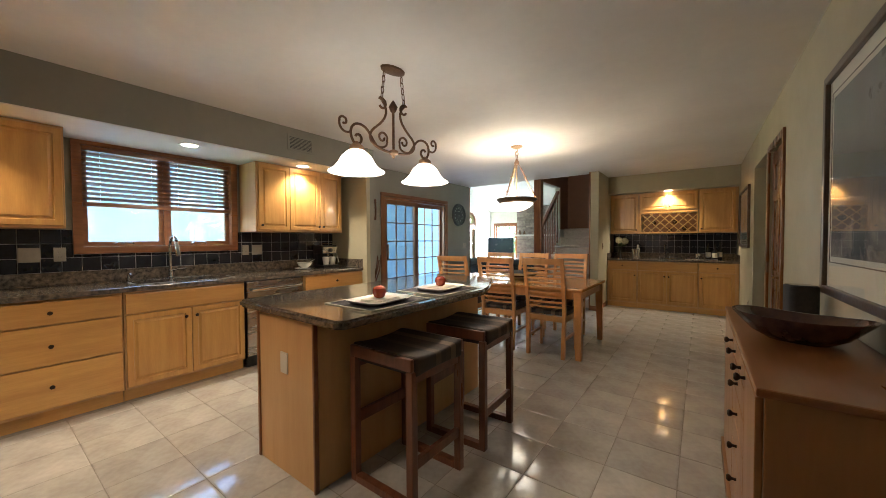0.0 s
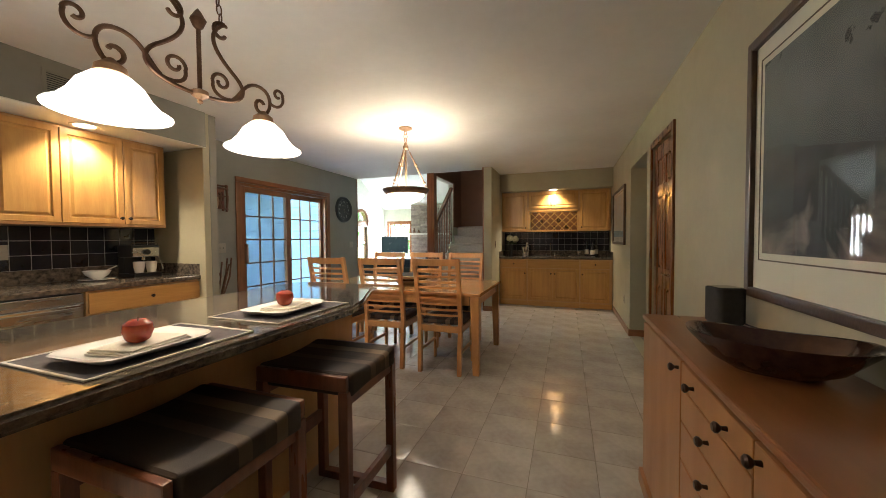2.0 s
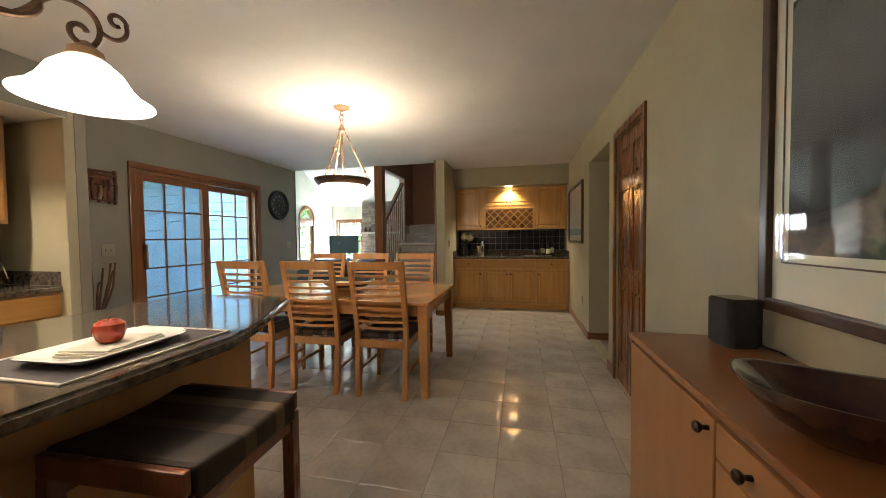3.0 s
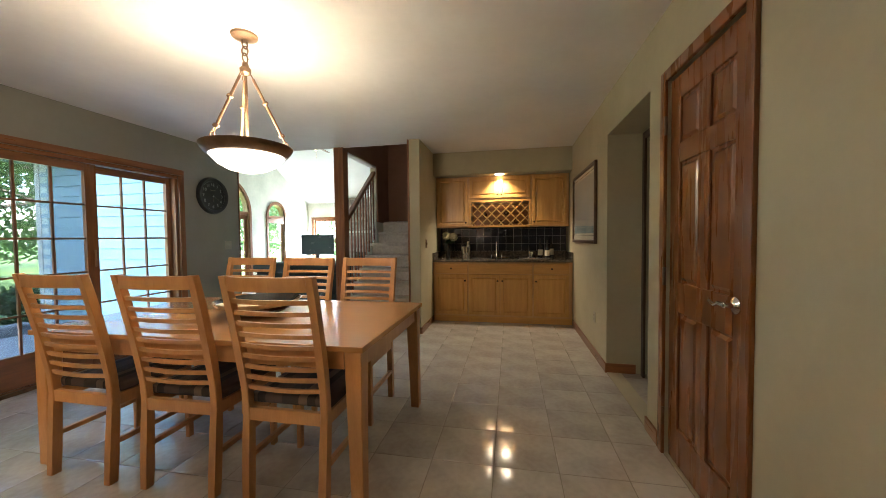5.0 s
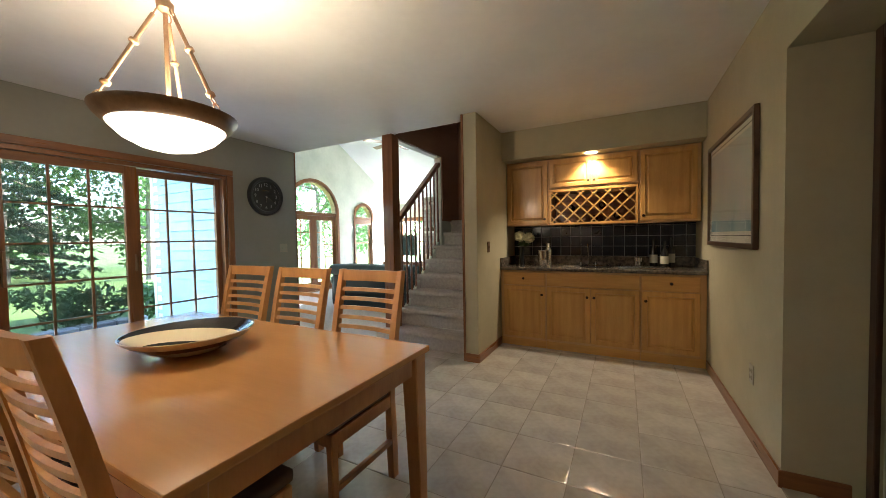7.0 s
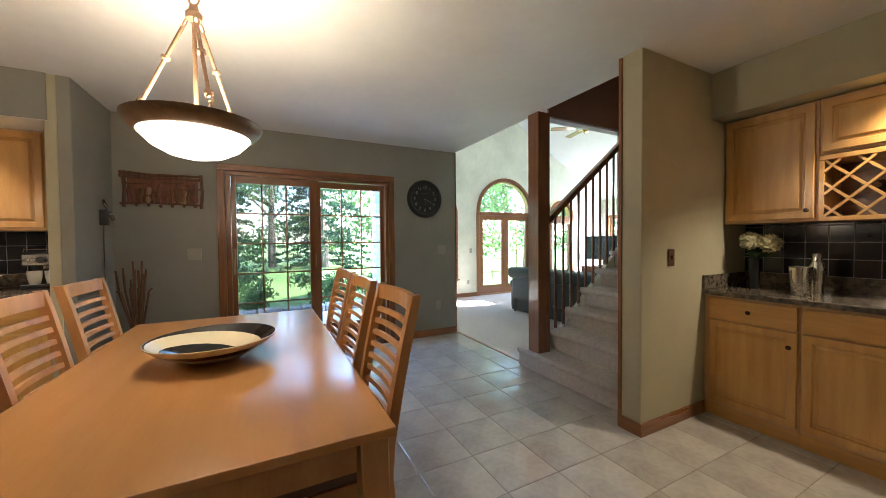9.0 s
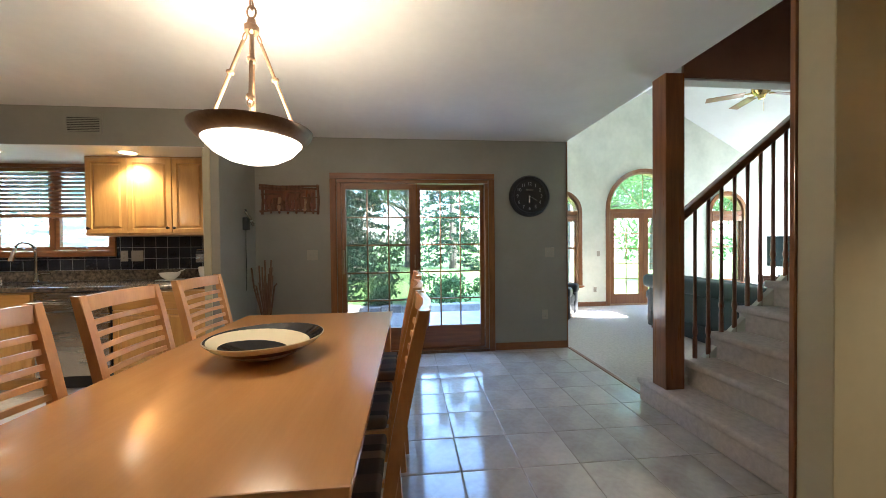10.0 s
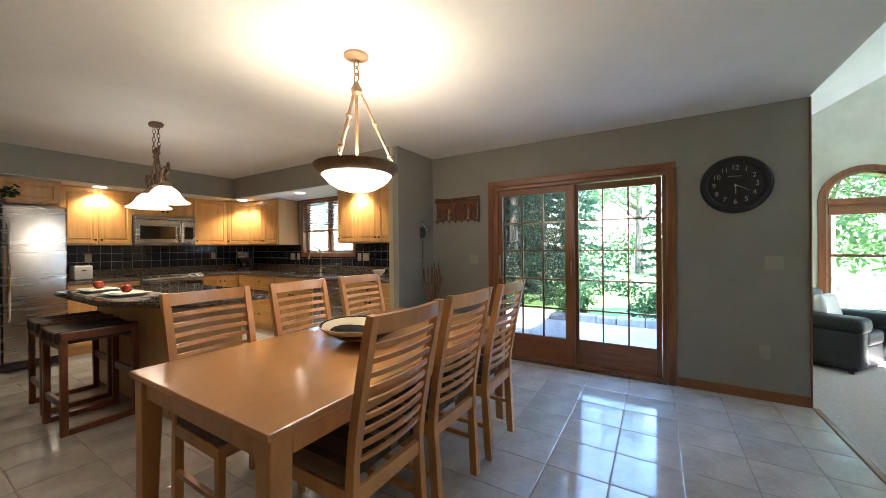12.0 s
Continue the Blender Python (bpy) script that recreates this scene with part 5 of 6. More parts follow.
for s in (-1, 1):
    f = lambda pts: [(s * x, y, z) for x, y, z in pts]
    for k in range(5):
        t = k / 4
        c = Vector((s * (0.075 + 0.02 * t), 0, -0.05 - 0.155 * t))
        ring = [c + Vector((0.011 * math.sin(a) * (k % 2), 0.011 * math.sin(a) * (1 - k % 2), 0.024 * math.cos(a))) for a in [2 * math.pi * j / 10 for j in range(11)]]
        part("chain_link", tube(ring, 0.0032, 5), M_BRONZE, ip)
    # upper scroll, running down to the arm
    part("scroll", tube(f(spiral(0.098, -0.265, 0.018, 0.045, 330, 60) + bez((0.105, 0, -0.228), (0.02, 0, -0.30), (0.07, 0, -0.37), (0.16, 0, -0.44)) + bez((0.165, 0, -0.445), (0.225, 0, -0.50), (0.20, 0, -0.575), (0.02, 0, -0.58))), 0.0085, 8), M_BRONZE, ip, smooth=True)
    part("scroll", tube(f(bez((0.19, 0, -0.50), (0.19, 0, -0.57), (0.04, 0, -0.585), (0.055, 0, -0.50)) + spiral(0.093, -0.49, 0.04, 0.014, 180, -190)), 0.0075, 8), M_BRONZE, ip, smooth=True)
    part("arm", tube(f(bez((0.145, 0, -0.55), (0.19, 0, -0.51), (0.20, 0, -0.45), (0.265, 0, -0.44)) + bez((0.275, 0, -0.44), (0.345, 0, -0.44), (0.355, 0, -0.52), (0.315, 0, -0.565)) + spiral(0.29, -0.53, 0.042, 0.015, -60, -330)), 0.0085, 8), M_BRONZE, ip, smooth=True)
    part("tip_scroll", tube(f(bez((0.338, 0, -0.50), (0.38, 0, -0.53), (0.43, 0, -0.49), (0.415, 0, -0.44)) + spiral(0.388, -0.445, 0.03, 0.012, 10, 300)), 0.0075, 8), M_BRONZE, ip, smooth=True)
    sd_ = part("shade", lathe([(0.04, -0.60), (0.06, -0.610), (0.094, -0.642), (0.118, -0.685), (0.147, -0.718), (0.178, -0.737), (0.176, -0.741), (0.144, -0.723), (0.114, -0.69), (0.089, -0.647), (0.04, -0.606)], 36, Matrix.Translation((s * 0.298, 0, -0.012))), M_SHADE, ip, "lit frosted bell shade", True)
    part("cap", lathe([(0.012, -0.545), (0.02, -0.555), (0.045, -0.575), (0.05, -0.60), (0.035, -0.605)], 20, Matrix.Translation((s * 0.298, 0, -0.012))), M_TAN, sd_, "tan cap", True)
    lamp("island_bulb", "POINT", 20, pose(-2.26 + s * 0.041, 2.57 + s * 0.295, CE - 0.73), WARM, size=0.05)
part("spine", rod((0, 0, -0.25), (0, 0, -0.57), 0.009), M_BRONZE, ip, smooth=True)
part("leaf_ornament", lathe([(0, -0.21), (0.012, -0.225), (0.032, -0.26), (0.02, -0.29), (0.01, -0.30)], 10), M_BRONZE, ip, smooth=True)
part("finial", lathe([(0.0, -0.622), (0.012, -0.612), (0.008, -0.602), (0.033, -0.584), (0.033, -0.566), (0.012, -0.556)], 18), M_TAN, ip, "tan turned finial", True)


def can_light(x, y, power, z=2.130):
    c = thing("recessed_light", pose(x, y, z), "lit round recessed light in the soffit", "recessed light", "recessed lights")
    part("trim_ring", lathe([(0.062, -0.001), (0.085, -0.004), (0.088, 0.0)], 28), M_WPLAS, c)
    part("bulb", lathe([(0.062, -0.002), (0.04, -0.005), (0.0, -0.006)], 24), M_CAN, c, "glowing bulb face")
    lamp("recessed_spot", "SPOT", power, look((x, y, z - 0.03), (x, y, 0)), WARM, size=0.05, spot=radians(125))


for x, y, e in ((-4.22, 1.98, 50), (-4.235, 3.10, 150), (-2.45, 0.28, 135), (-4.17, 0.52, 130)):
    can_light(x, y, e)
can_light(-0.99, 8.240, 165, 2.133)

# ---- stairs ----
sg = thing("staircase", pose(0, 0, 0), "beige carpeted staircase with wooden rail beside the living room", "staircase")
RISE, RUN, S0 = 0.19, 0.236, 7.50


def tread(k):
    z1 = RISE * k
    y0 = S0 + RUN * (k - 1)
    y1 = 9.39
    x0 = -3.34 if k == 1 else -3.19
    b = box(x0, -2.115, y0, y1 if k == 8 else y0 + RUN + 0.02, z1 - RISE if k > 1 else 0.005, z1 - 0.035)
    n = box(x0 - 0.012, -2.114, y0 - 0.028, y1 if k == 8 else y0 + RUN + 0.005, z1 - 0.055, z1, 0.024, 3)
    return join(b, n)


for k in range(1, 9):
    part("step", tread(k), M_CARPET, sg, smooth=True)
part("stringer", prism([(7.62, -0.17), (9.39, -0.17), (9.39, 1.48), (8.9, 1.30), (7.62, 0.15)], 0, 0.04), M_LIV, sg).matrix_local = Matrix.Translation((-3.14, 0, 0)) @ ALONG_Y
part("newel_post", box(-3.20, -3.06, 7.50, 7.645, 0.19, CE - 0.001, 0.006), M_OAK_Z, sg, "square stained wooden post to the ceiling")
p0, p1 = Vector((-3.155, 7.645, 1.405)), Vector((-3.155, 8.82, 2.355))
b = box(-0.03, 0.03, -0.035, 0.035, 0, (p1 - p0).length, 0.015, 2)
bmesh.ops.transform(b, matrix=Matrix.Translation(p0) @ (p1 - p0).to_track_quat("Z", "X").to_matrix().to_4x4(), verts=b.verts)
part("handrail", b, M_OAK_Y, sg, "dark stained wooden handrail")
for k in range(11):
    y = 7.70 + 0.108 * k
    zb = RISE * (1 + int((y - S0) / RUN))
    zt = 1.405 + (y - 7.645) * 0.8085 - 0.03
    bl_ = lathe([(0.016, 0), (0.016, 0.14), (0.012, 0.16), (0.019, 0.20), (0.014, 0.24), (0.011, (zt - zb) * 0.75), (0.013, zt - zb)], 10, Matrix.Translation((-3.155, y, zb)))
    part("baluster", bl_, M_MAHOG, sg, smooth=True)

# ---- dresser ----
DX, DY0, DY1, DH = -0.385, 2.03, 3.45, 0.865
ds = thing("dresser", Matrix.Translation((DX, DY1, 0)) @ EAST90, "cherry wood dresser with drawers, doors and dark knobs", "dresser")
L = DY1 - DY0
part("body", box(0.015, L - 0.015, 0.012, 0.378, 0.0, DH - 0.025, 0.003), M_DRESS, ds)
part("top", box(0, L, -0.008, 0.38, DH - 0.024, DH, 0.007), M_DRESSTOP, ds)
part("plinth", box(-0.012, L + 0.012, -0.018, 0.38, 0.0, 0.075, 0.008), M_DRESS, ds)
for x0, x1, kx in ((0.03, 0.62, 0.592), (1.104, L - 0.03, 1.135)):
    p = part("door", box(x0, x1 - 0.004, -0.006, 0.012, 0.09, DH - 0.035, 0.004), M_DRESS, ds)
    knob(p, kx, DH - 0.065, -0.006)
z = DH - 0.035
for hh, ks in ((0.085, (0.746, 0.978)), (0.115, (0.862,)), (0.13, (0.862,)), (0.13, (0.862,)), (0.14, (0.862,)), (0.14, (0.862,))):
    p = part("drawer", box(0.624, 1.10, -0.006, 0.012, z - hh + 0.005, z, 0.004), M_DRESS, ds)
    for kx in ks:
        knob(p, kx, z - hh / 2, -0.006)
    z -= hh
M_SPK = mat("charcoal speaker cloth", (0.025, 0.024, 0.024), (0.04, 0.038, 0.038), 60, 0.85, bump=0.5, bscale=600)
spk = thing("speaker", pose(-0.095, 3.33, DH, 0, 0, 10), "dark grey rounded square tabletop speaker on the dresser", "speaker")


def rounded_block(h, r, z0, z1, bevel):
    b = bmesh.new()
    ring = [b.verts.new((sx * (h - r) + r * math.cos(radians(a0 + 15 * q)), sy * (h - r) + r * math.sin(radians(a0 + 15 * q)), z0)) for sx, sy, a0 in ((1, 1, 0), (-1, 1, 90), (-1, -1, 180), (1, -1, 270)) for q in range(7)]
    g = bmesh.ops.extrude_face_region(b, geom=[b.faces.new(ring)])
    bmesh.ops.translate(b, vec=(0, 0, z1 - z0), verts=[v for v in g["geom"] if isinstance(v, bmesh.types.BMVert)])
    bmesh.ops.bevel(b, geom=[e for e in b.edges if abs(e.verts[0].co.z - e.verts[1].co.z) < 1e-5], offset=bevel, segments=2, affect="EDGES")
    return b


part("body", rounded_block(0.058, 0.025, 0.006, 0.16, 0.004), M_SPK, spk, smooth=True)
part("top_plate", rounded_block(0.05, 0.021, 0.1602, 0.1622, 0.0006), M_GLOSSBLK, spk)
part("foot", rounded_block(0.052, 0.022, 0.0, 0.0058, 0.001), M_BLACK, spk)
part("power_cord", tube([(0.055, -0.02, 0.012), (0.065, -0.05, 0.004), (0.07, -0.09, 0.004), (0.06, -0.12, 0.004)], 0.003, 6), M_BLACK, spk, "thin black cord")
M_PLATTER = mat("purple brown glazed platter", (0.035, 0.016, 0.02), (0.10, 0.05, 0.03), 5, 0.12, bump=0.03, coat=0.4)
b = lathe([(0.001, 0.006), (0.05, 0.0), (0.07, 0.0), (0.11, 0.022), (0.155, 0.07), (0.16, 0.08), (0.15, 0.079), (0.10, 0.036), (0.05, 0.014), (0.001, 0.012)], 40)
for v in b.verts:
    rr = math.hypot(v.co.x, v.co.y)
    c_, s_ = abs(v.co.x) / rr, abs(v.co.y) / rr
    k_ = (c_ ** 2.7 + s_ ** 2.7) ** (-1 / 2.7)
    v.co.x *= 0.76 * k_
    v.co.y *= 1.27 * k_
    v.co.z = v.co.z * 1.2 + 0.012 * (v.co.y / 0.2) ** 2
single("long_platter", b, M_PLATTER, "long dark purple glazed platter on the dresser", "platter", m=pose(-0.205, 2.70, DH - 0.001, 0, 0, 66), smooth=True)

# ---- pictures ----
M_FRAME = mat("dark carved frame", (0.05, 0.025, 0.014), (0.09, 0.045, 0.022), 14, 0.35, bump=0.2, bscale=60, coat=0.2)
M_MAT = mat("cream picture mount", (0.82, 0.77, 0.67), (0.77, 0.72, 0.62), 3, 0.8, bump=0.05)


def landscape(name, c):
    """A hazy landscape print: dark hills, pale sky, by noise and height."""
    m = mat(name, c[0], c[1], 2.2, 0.6, bump=0)
    n, l = m.node_tree.nodes, m.node_tree.links
    tc, sep, ns, ad, ra = n.new("ShaderNodeTexCoord"), n.new("ShaderNodeSeparateXYZ"), n.new("ShaderNodeTexNoise"), n.new("ShaderNodeMath"), n.new("ShaderNodeValToRGB")
    l.new(tc.outputs["Object"], sep.inputs[0]), l.new(tc.outputs["Object"], ns.inputs[0])
    ns.inputs["Scale"].default_value, ns.inputs["Detail"].default_value, ns.inputs["Distortion"].default_value = 3.6, 10, 0.6
    ad.operation, ad.inputs[1].default_value = "MULTIPLY_ADD", 0.9
    l.new(ns.outputs[0], ad.inputs[0]), l.new(sep.outputs[2], ad.inputs[2])
    sc = n.new("ShaderNodeMath")
    sc.operation, sc.inputs[1].default_value = "MULTIPLY", 0.66
    l.new(ad.outputs[0], sc.inputs[0])
    el = ra.color_ramp.elements
    for k, (pos, col) in enumerate(c[2]):
        e = el[k] if k < 2 else el.new(0.5)
        e.position, e.color = pos, (*col, 1)
    l.new(sc.outputs[0], ra.inputs[0]), l.new(ra.outputs[0], n["Principled BSDF"].inputs["Base Color"])
    return m


M_PAINT1 = landscape("dark stormy coast print", ((0.1, 0.1, 0.1), (0.1, 0.1, 0.1), [(0.33, (0.012, 0.011, 0.014)), (0.41, (0.24, 0.18, 0.155)), (0.47, (0.016, 0.014, 0.016)), (0.54, (0.26, 0.21, 0.18)), (0.62, (0.012, 0.014, 0.018)), (0.72, (0.16, 0.16, 0.155)), (0.80, (0.012, 0.015, 0.02)), (0.92, (0.15, 0.16, 0.165))]))
M_PAINT2 = landscape("pale seashore print", ((0.1, 0.1, 0.1), (0.1, 0.1, 0.1), [(0.28, (0.10, 0.26, 0.34)), (0.42, (0.36, 0.47, 0.52)), (0.55, (0.36, 0.27, 0.23)), (0.72, (0.48, 0.40, 0.36)), (0.9, (0.42, 0.45, 0.48)), (1.0, (0.58, 0.57, 0.53))]))



def framed(name, y1, w, z0, z1, fw_, mt, art, label, mb, mtop):
    f = thing(name, Matrix.Translation((0.0, y1, z0)) @ EAST90, label, "picture")
    hgt = z1 - z0
    for bb_ in (box(0, w, -0.03, -0.002, 0, fw_, 0.006), box(0, w, -0.03, -0.002, hgt - fw_, hgt, 0.006), box(0, fw_, -0.031, -0.002, fw_ * 0.6, hgt - fw_ * 0.6, 0.006), box(w - fw_, w, -0.031, -0.002, fw_ * 0.6, hgt - fw_ * 0.6, 0.006)):
        part("frame", bb_, M_FRAME, f)
    part("mount", box(fw_, w - fw_, -0.012, -0.003, fw_, hgt - fw_), M_MAT, f, "pale mount board")
    x0, x1, a, c = fw_ + mt, w - fw_ - mt, fw_ + mb, hgt - fw_ - mtop
    part("fillet", wall_sheet(rect(x0 - 0.03, x1 + 0.03, a - 0.03, c + 0.03), [rect(x0 - 0.025, x1 + 0.025, a - 0.025, c + 0.025)], 0.002, Matrix.Translation((0, -0.0145, 0))), M_FRAME, f)
    part("print", box(x0, x1, -0.015, -0.0125, a, c), art, f, "landscape print")
    b = bmesh.new()
    b.faces.new([b.verts.new((px, -0.018, pz)) for px, pz in rect(fw_, w - fw_, fw_, hgt - fw_)])
    part("pane", b, M_GLASS, f, "clear picture glass").visible_shadow = False


framed("large_picture", 3.33, 1.55, 0.995, 2.055, 0.04, 0.07, M_PAINT1, "large dark landscape print in a dark wooden frame", 0.145, 0.09)
framed("small_picture", 7.95, 1.22, 1.145, 1.97, 0.035, 0.06, M_PAINT2, "pale seashore print in a dark wooden frame", 0.075, 0.06)

# ---- outside ----
M_GRASS = mat("lawn", (0.10, 0.17, 0.035), (0.06, 0.12, 0.025), 3, 0.9, bump=0.8, bscale=60)
M_CONC = mat("pale patio concrete", (0.42, 0.40, 0.37), (0.34, 0.32, 0.30), 3, 0.9, bump=0.3)
M_STONE = mat("grey edging stone", (0.30, 0.28, 0.26), (0.2, 0.19, 0.18), 8, 0.9, bump=0.5, vary=0.2)
single("ground", box(-400, 400, -400, 400, -1.4, -0.40), M_GRASS, "green lawn reaching to the horizon", "lawn", kind="structure")
single("patio", box(-8.2, -4.9, 0.4, 7.42, -0.41, -0.20, 0.01), M_CONC, "pale concrete patio outside the sliding door", "patio", kind="structure")
sid = thing("siding_wall", pose(0, 0, 0), "pale lap siding on the house's outer wall", "siding", kind="structure")
for k in range(17):
    b = prism([(-0.002, 0.0), (-0.03, 0.003), (-0.006, 0.165)], GX - 0.2, -4.90)
    bmesh.ops.transform(b, matrix=Matrix(((0, 1, 0, 0), (1, 0, 0, 7.43), (0, 0, 1, -0.38 + 0.165 * k), (0, 0, 0, 1))), verts=b.verts)
    part("siding_board", b, M_SIDING, sid)
single("corner_board", box(GX - 0.22, GX - 0.13, 7.395, 7.43, -0.4, 2.6), M_WPLAS, "white corner board of the house", "trim", kind="structure")
single("roof_eave", box(GX - 0.6, -3.9, 6.95, 7.43, 2.50, 2.60), M_SIDING, "pale eave under the roof edge", "roof", kind="structure")


def tree(name, x, y, hgt, crown, leaf, seed, label, conifer=False, z0=-0.4):
    rg_ = random.Random(seed)
    t = thing(name, pose(x, y, z0), label, "tree", "garden trees")
    r = 0.022 * hgt
    trunk = tube([(0, 0, 0), (0.05, 0.02, hgt * 0.3), (-0.04, 0.06, hgt * 0.65), (0.03, 0, hgt * 0.97)], r, 10, taper=0.25)
    b = bmesh.new()
    if conifer:
        for k in range(26):
            f = k / 25
            z = hgt * (0.06 + 0.92 * f)
            rr = crown * (1 - f) ** 0.8 + 0.1
            for j in range(max(4, int(9 * (1 - f)) + 3)):
                a = rg_.uniform(0, 6.3)
                e = Vector((rr * math.cos(a), rr * math.sin(a), z - 0.25 * rr))
                tube([(0, 0, z), tuple(e * 0.95 + Vector((0, 0, 0.0)))], 0.02, 4, trunk, 0.4)
                for q in (0.35, 0.6, 0.8, 1.0):
                    c = Vector((0, 0, z)).lerp(e, q)
                    leaf_clump(b, c, 0.28, 24, 0.09, rg_, 0.5)
    else:
        for j in range(13):
            a, f = rg_.uniform(0, 6.3), rg_.uniform(0.25, 0.85)
            z = hgt * f
            e = Vector((crown * rg_.uniform(0.5, 1) * math.cos(a), crown * rg_.uniform(0.5, 1) * math.sin(a), z + hgt * rg_.uniform(0.02, 0.2)))
            tube([(0, 0, z), tuple(Vector((0, 0, z)).lerp(e, 0.5) + Vector((0, 0, 0.2))), tuple(e)], r * 0.4, 6, trunk, 0.3)
            for q in (0.45, 0.7, 0.9, 1.05):
                c = Vector((0, 0, z)).lerp(e, q) + Vector((rg_.gauss(0, 0.2), rg_.gauss(0, 0.2), rg_.gauss(0, 0.2)))
                leaf_clump(b, c, crown * 0.33, 190, 0.07, rg_, 0.7)
    part("trunk", trunk, M_BARK, t)
    part("crown", b, leaf, t)


for k, (x, y, hg, cr, lf, co) in enumerate(((-12.2, 2.4, 8, 2.2, M_DARKLEAF, True), (-14.8, 2.7, 9, 2.5, M_DARKLEAF, True), (-13.5, 0.2, 9, 2.6, M_DARKLEAF, True), (-14.5, -1.5, 8.5, 2.6, M_LIGHTLEAF, False),
                                            (-19.5, 12.0, 9, 3.6, M_LIGHTLEAF, False), (-21.0, -4.0, 9, 3.4, M_LIGHTLEAF, False), (-14.0, 12.0, 8, 3.2, M_LIGHTLEAF, False), (-19.0, 14.5, 10, 4.0, M_LIGHTLEAF, False),
                                            (-15.0, 17.5, 8, 3.4, M_LIGHTLEAF, False), (-12.0, -3.0, 8, 3.0, M_LIGHTLEAF, False), (-22.0, 2.0, 11, 4.2, M_LIGHTLEAF, False), (-24.0, 8.6, 12, 2.9, M_DARKLEAF, True), (-26.0, 5.6, 12, 4.4, M_LIGHTLEAF, False),
                                            (-9.5, 22.0, 9, 3.6, M_LIGHTLEAF, False), (-13.5, 23.0, 9, 3.8, M_LIGHTLEAF, False), (-20.0, 20.0, 10, 4.0, M_LIGHTLEAF, False), (-16.0, -6.0, 9, 3.5, M_DARKLEAF, True))):
    tree("conifer_tree" if co else "leafy_tree", x, y, hg, cr, lf, 10 + k, "dark green conifer at the garden's edge" if co else "leafy green tree in the garden", co)
for k, (x, y, r) in enumerate(((-8.6, 3.2, 0.7), (-9.0, 5.0, 0.6), (-8.9, 6.4, 0.7), (-9.6, 1.2, 0.8), (-9.2, -0.6, 0.8), (-9.4, 7.6, 0.6))):
    rg_ = random.Random(50 + k)
    s_ = thing("garden_shrub", pose(x, y, -0.4), "rounded leafy green shrub beside the patio", "shrub", "garden shrubs")
    b, tw = bmesh.new(), bmesh.new()
    for j in range(14):
        a = rg_.uniform(0, 6.3)
        e = Vector((r * rg_.random() * math.cos(a), r * rg_.random() * math.sin(a), r * rg_.uniform(0.4, 1.2)))
        tube([(0, 0, 0), tuple(e)], 0.012, 5, tw, 0.4)
        leaf_clump(b, e, r * 0.4, 90, 0.05, rg_, 0.8)
    part("twigs", tw, M_BARK, s_)
    part("foliage", b, M_LIGHTLEAF, s_)
rg_ = random.Random(77)
b = bmesh.new()
for k in range(230):
    y = rg_.uniform(-24, 40)
    leaf_clump(b, (-27 - rg_.random() * 5 + abs(y - 8) * 0.12, y, rg_.uniform(0.2, 9)), 1.7, 130, 0.19, rg_, 0.8)
for k in range(60):
    leaf_clump(b, (rg_.uniform(-26, 2), 34 + rg_.random() * 3, rg_.uniform(0.2, 8)), 1.7, 130, 0.19, rg_, 0.8)
single("far_woods", b, M_LIGHTLEAF, "dense green woods behind the garden", "woods", kind="stuff")
ed = thing("stone_edging", pose(0, 0, 0), "low grey stone edging along the patio", "edging", kind="structure")
rg_ = random.Random(3)
y = 0.6
while y < 7.2:
    w = rg_.uniform(0.3, 0.5)
    part("stone", box(-8.45, -8.2, y, y + w - 0.015, -0.42, -0.06 + rg_.uniform(-0.015, 0.015), 0.015, 1), M_STONE, ed)
    y += w

# ---- floor tiles ----
PX, PY, OX, OY = 0.338, 0.3415, -0.26, 5.948


def tile_block(x0, x1, y0, y1, bm=None):
    """A glazed tile with a softly cushioned rim."""
    b = bmesh.new()
    rings = [[b.verts.new(p) for p in ((x0 + i, y0 + i, z), (x1 - i, y0 + i, z), (x1 - i, y1 - i, z), (x0 + i, y1 - i, z))]
             for i, z in ((0.002, -0.006), (0.002, -0.0022), (0.0045, -0.0011), (0.009, -0.0003), (0.013, 0.0))]
    for p, q in zip(rings, rings[1:]):
        for j in range(4):
            b.faces.new((p[j], p[(j + 1) % 4], q[(j + 1) % 4], q[j]))
    b.faces.new(rings[-1])
    return join(bm, b)


tile_mesh = mesh_of(tile_block(-PX / 2, PX / 2, -PY / 2, PY / 2), "tile", M_FTILE, True)
rest, fl_ob = bmesh.new(), bpy.data.objects["floor"]
for i in range(-14, 2):
    for j in range(-18, 8):
        x0, x1 = OX + PX * i, OX + PX * (i + 1)
        y0, y1 = OY + PY * j, OY + PY * (j + 1)
        cx0, cx1, cy0, cy1 = max(x0, -4.13 if y1 < 4 else WX), min(x1, 0.34 if (y0 > 5.41 and y1 < 6.45) else 0.0), max(y0, 0.0), min(y1, 8.10 if x0 > -2.0 else 7.558)
        if cx1 - cx0 < 0.03 or cy1 - cy0 < 0.03:
            continue
        full = cx1 - cx0 > PX - 1e-4 and cy1 - cy0 > PY - 1e-4
        if full and y0 > 0.9:
            t = new("tile", tile_mesh)
            t.parent = fl_ob
            t.location = ((x0 + x1) / 2, (y0 + y1) / 2, 0)
            t.rotation_euler = (rg_.gauss(0, 0.0016), rg_.gauss(0, 0.0016), 0)
        else:
            tile_block(cx0, cx1, cy0, cy1, rest)
part("cut_tiles", rest, M_FTILE, fl_ob, smooth=True)

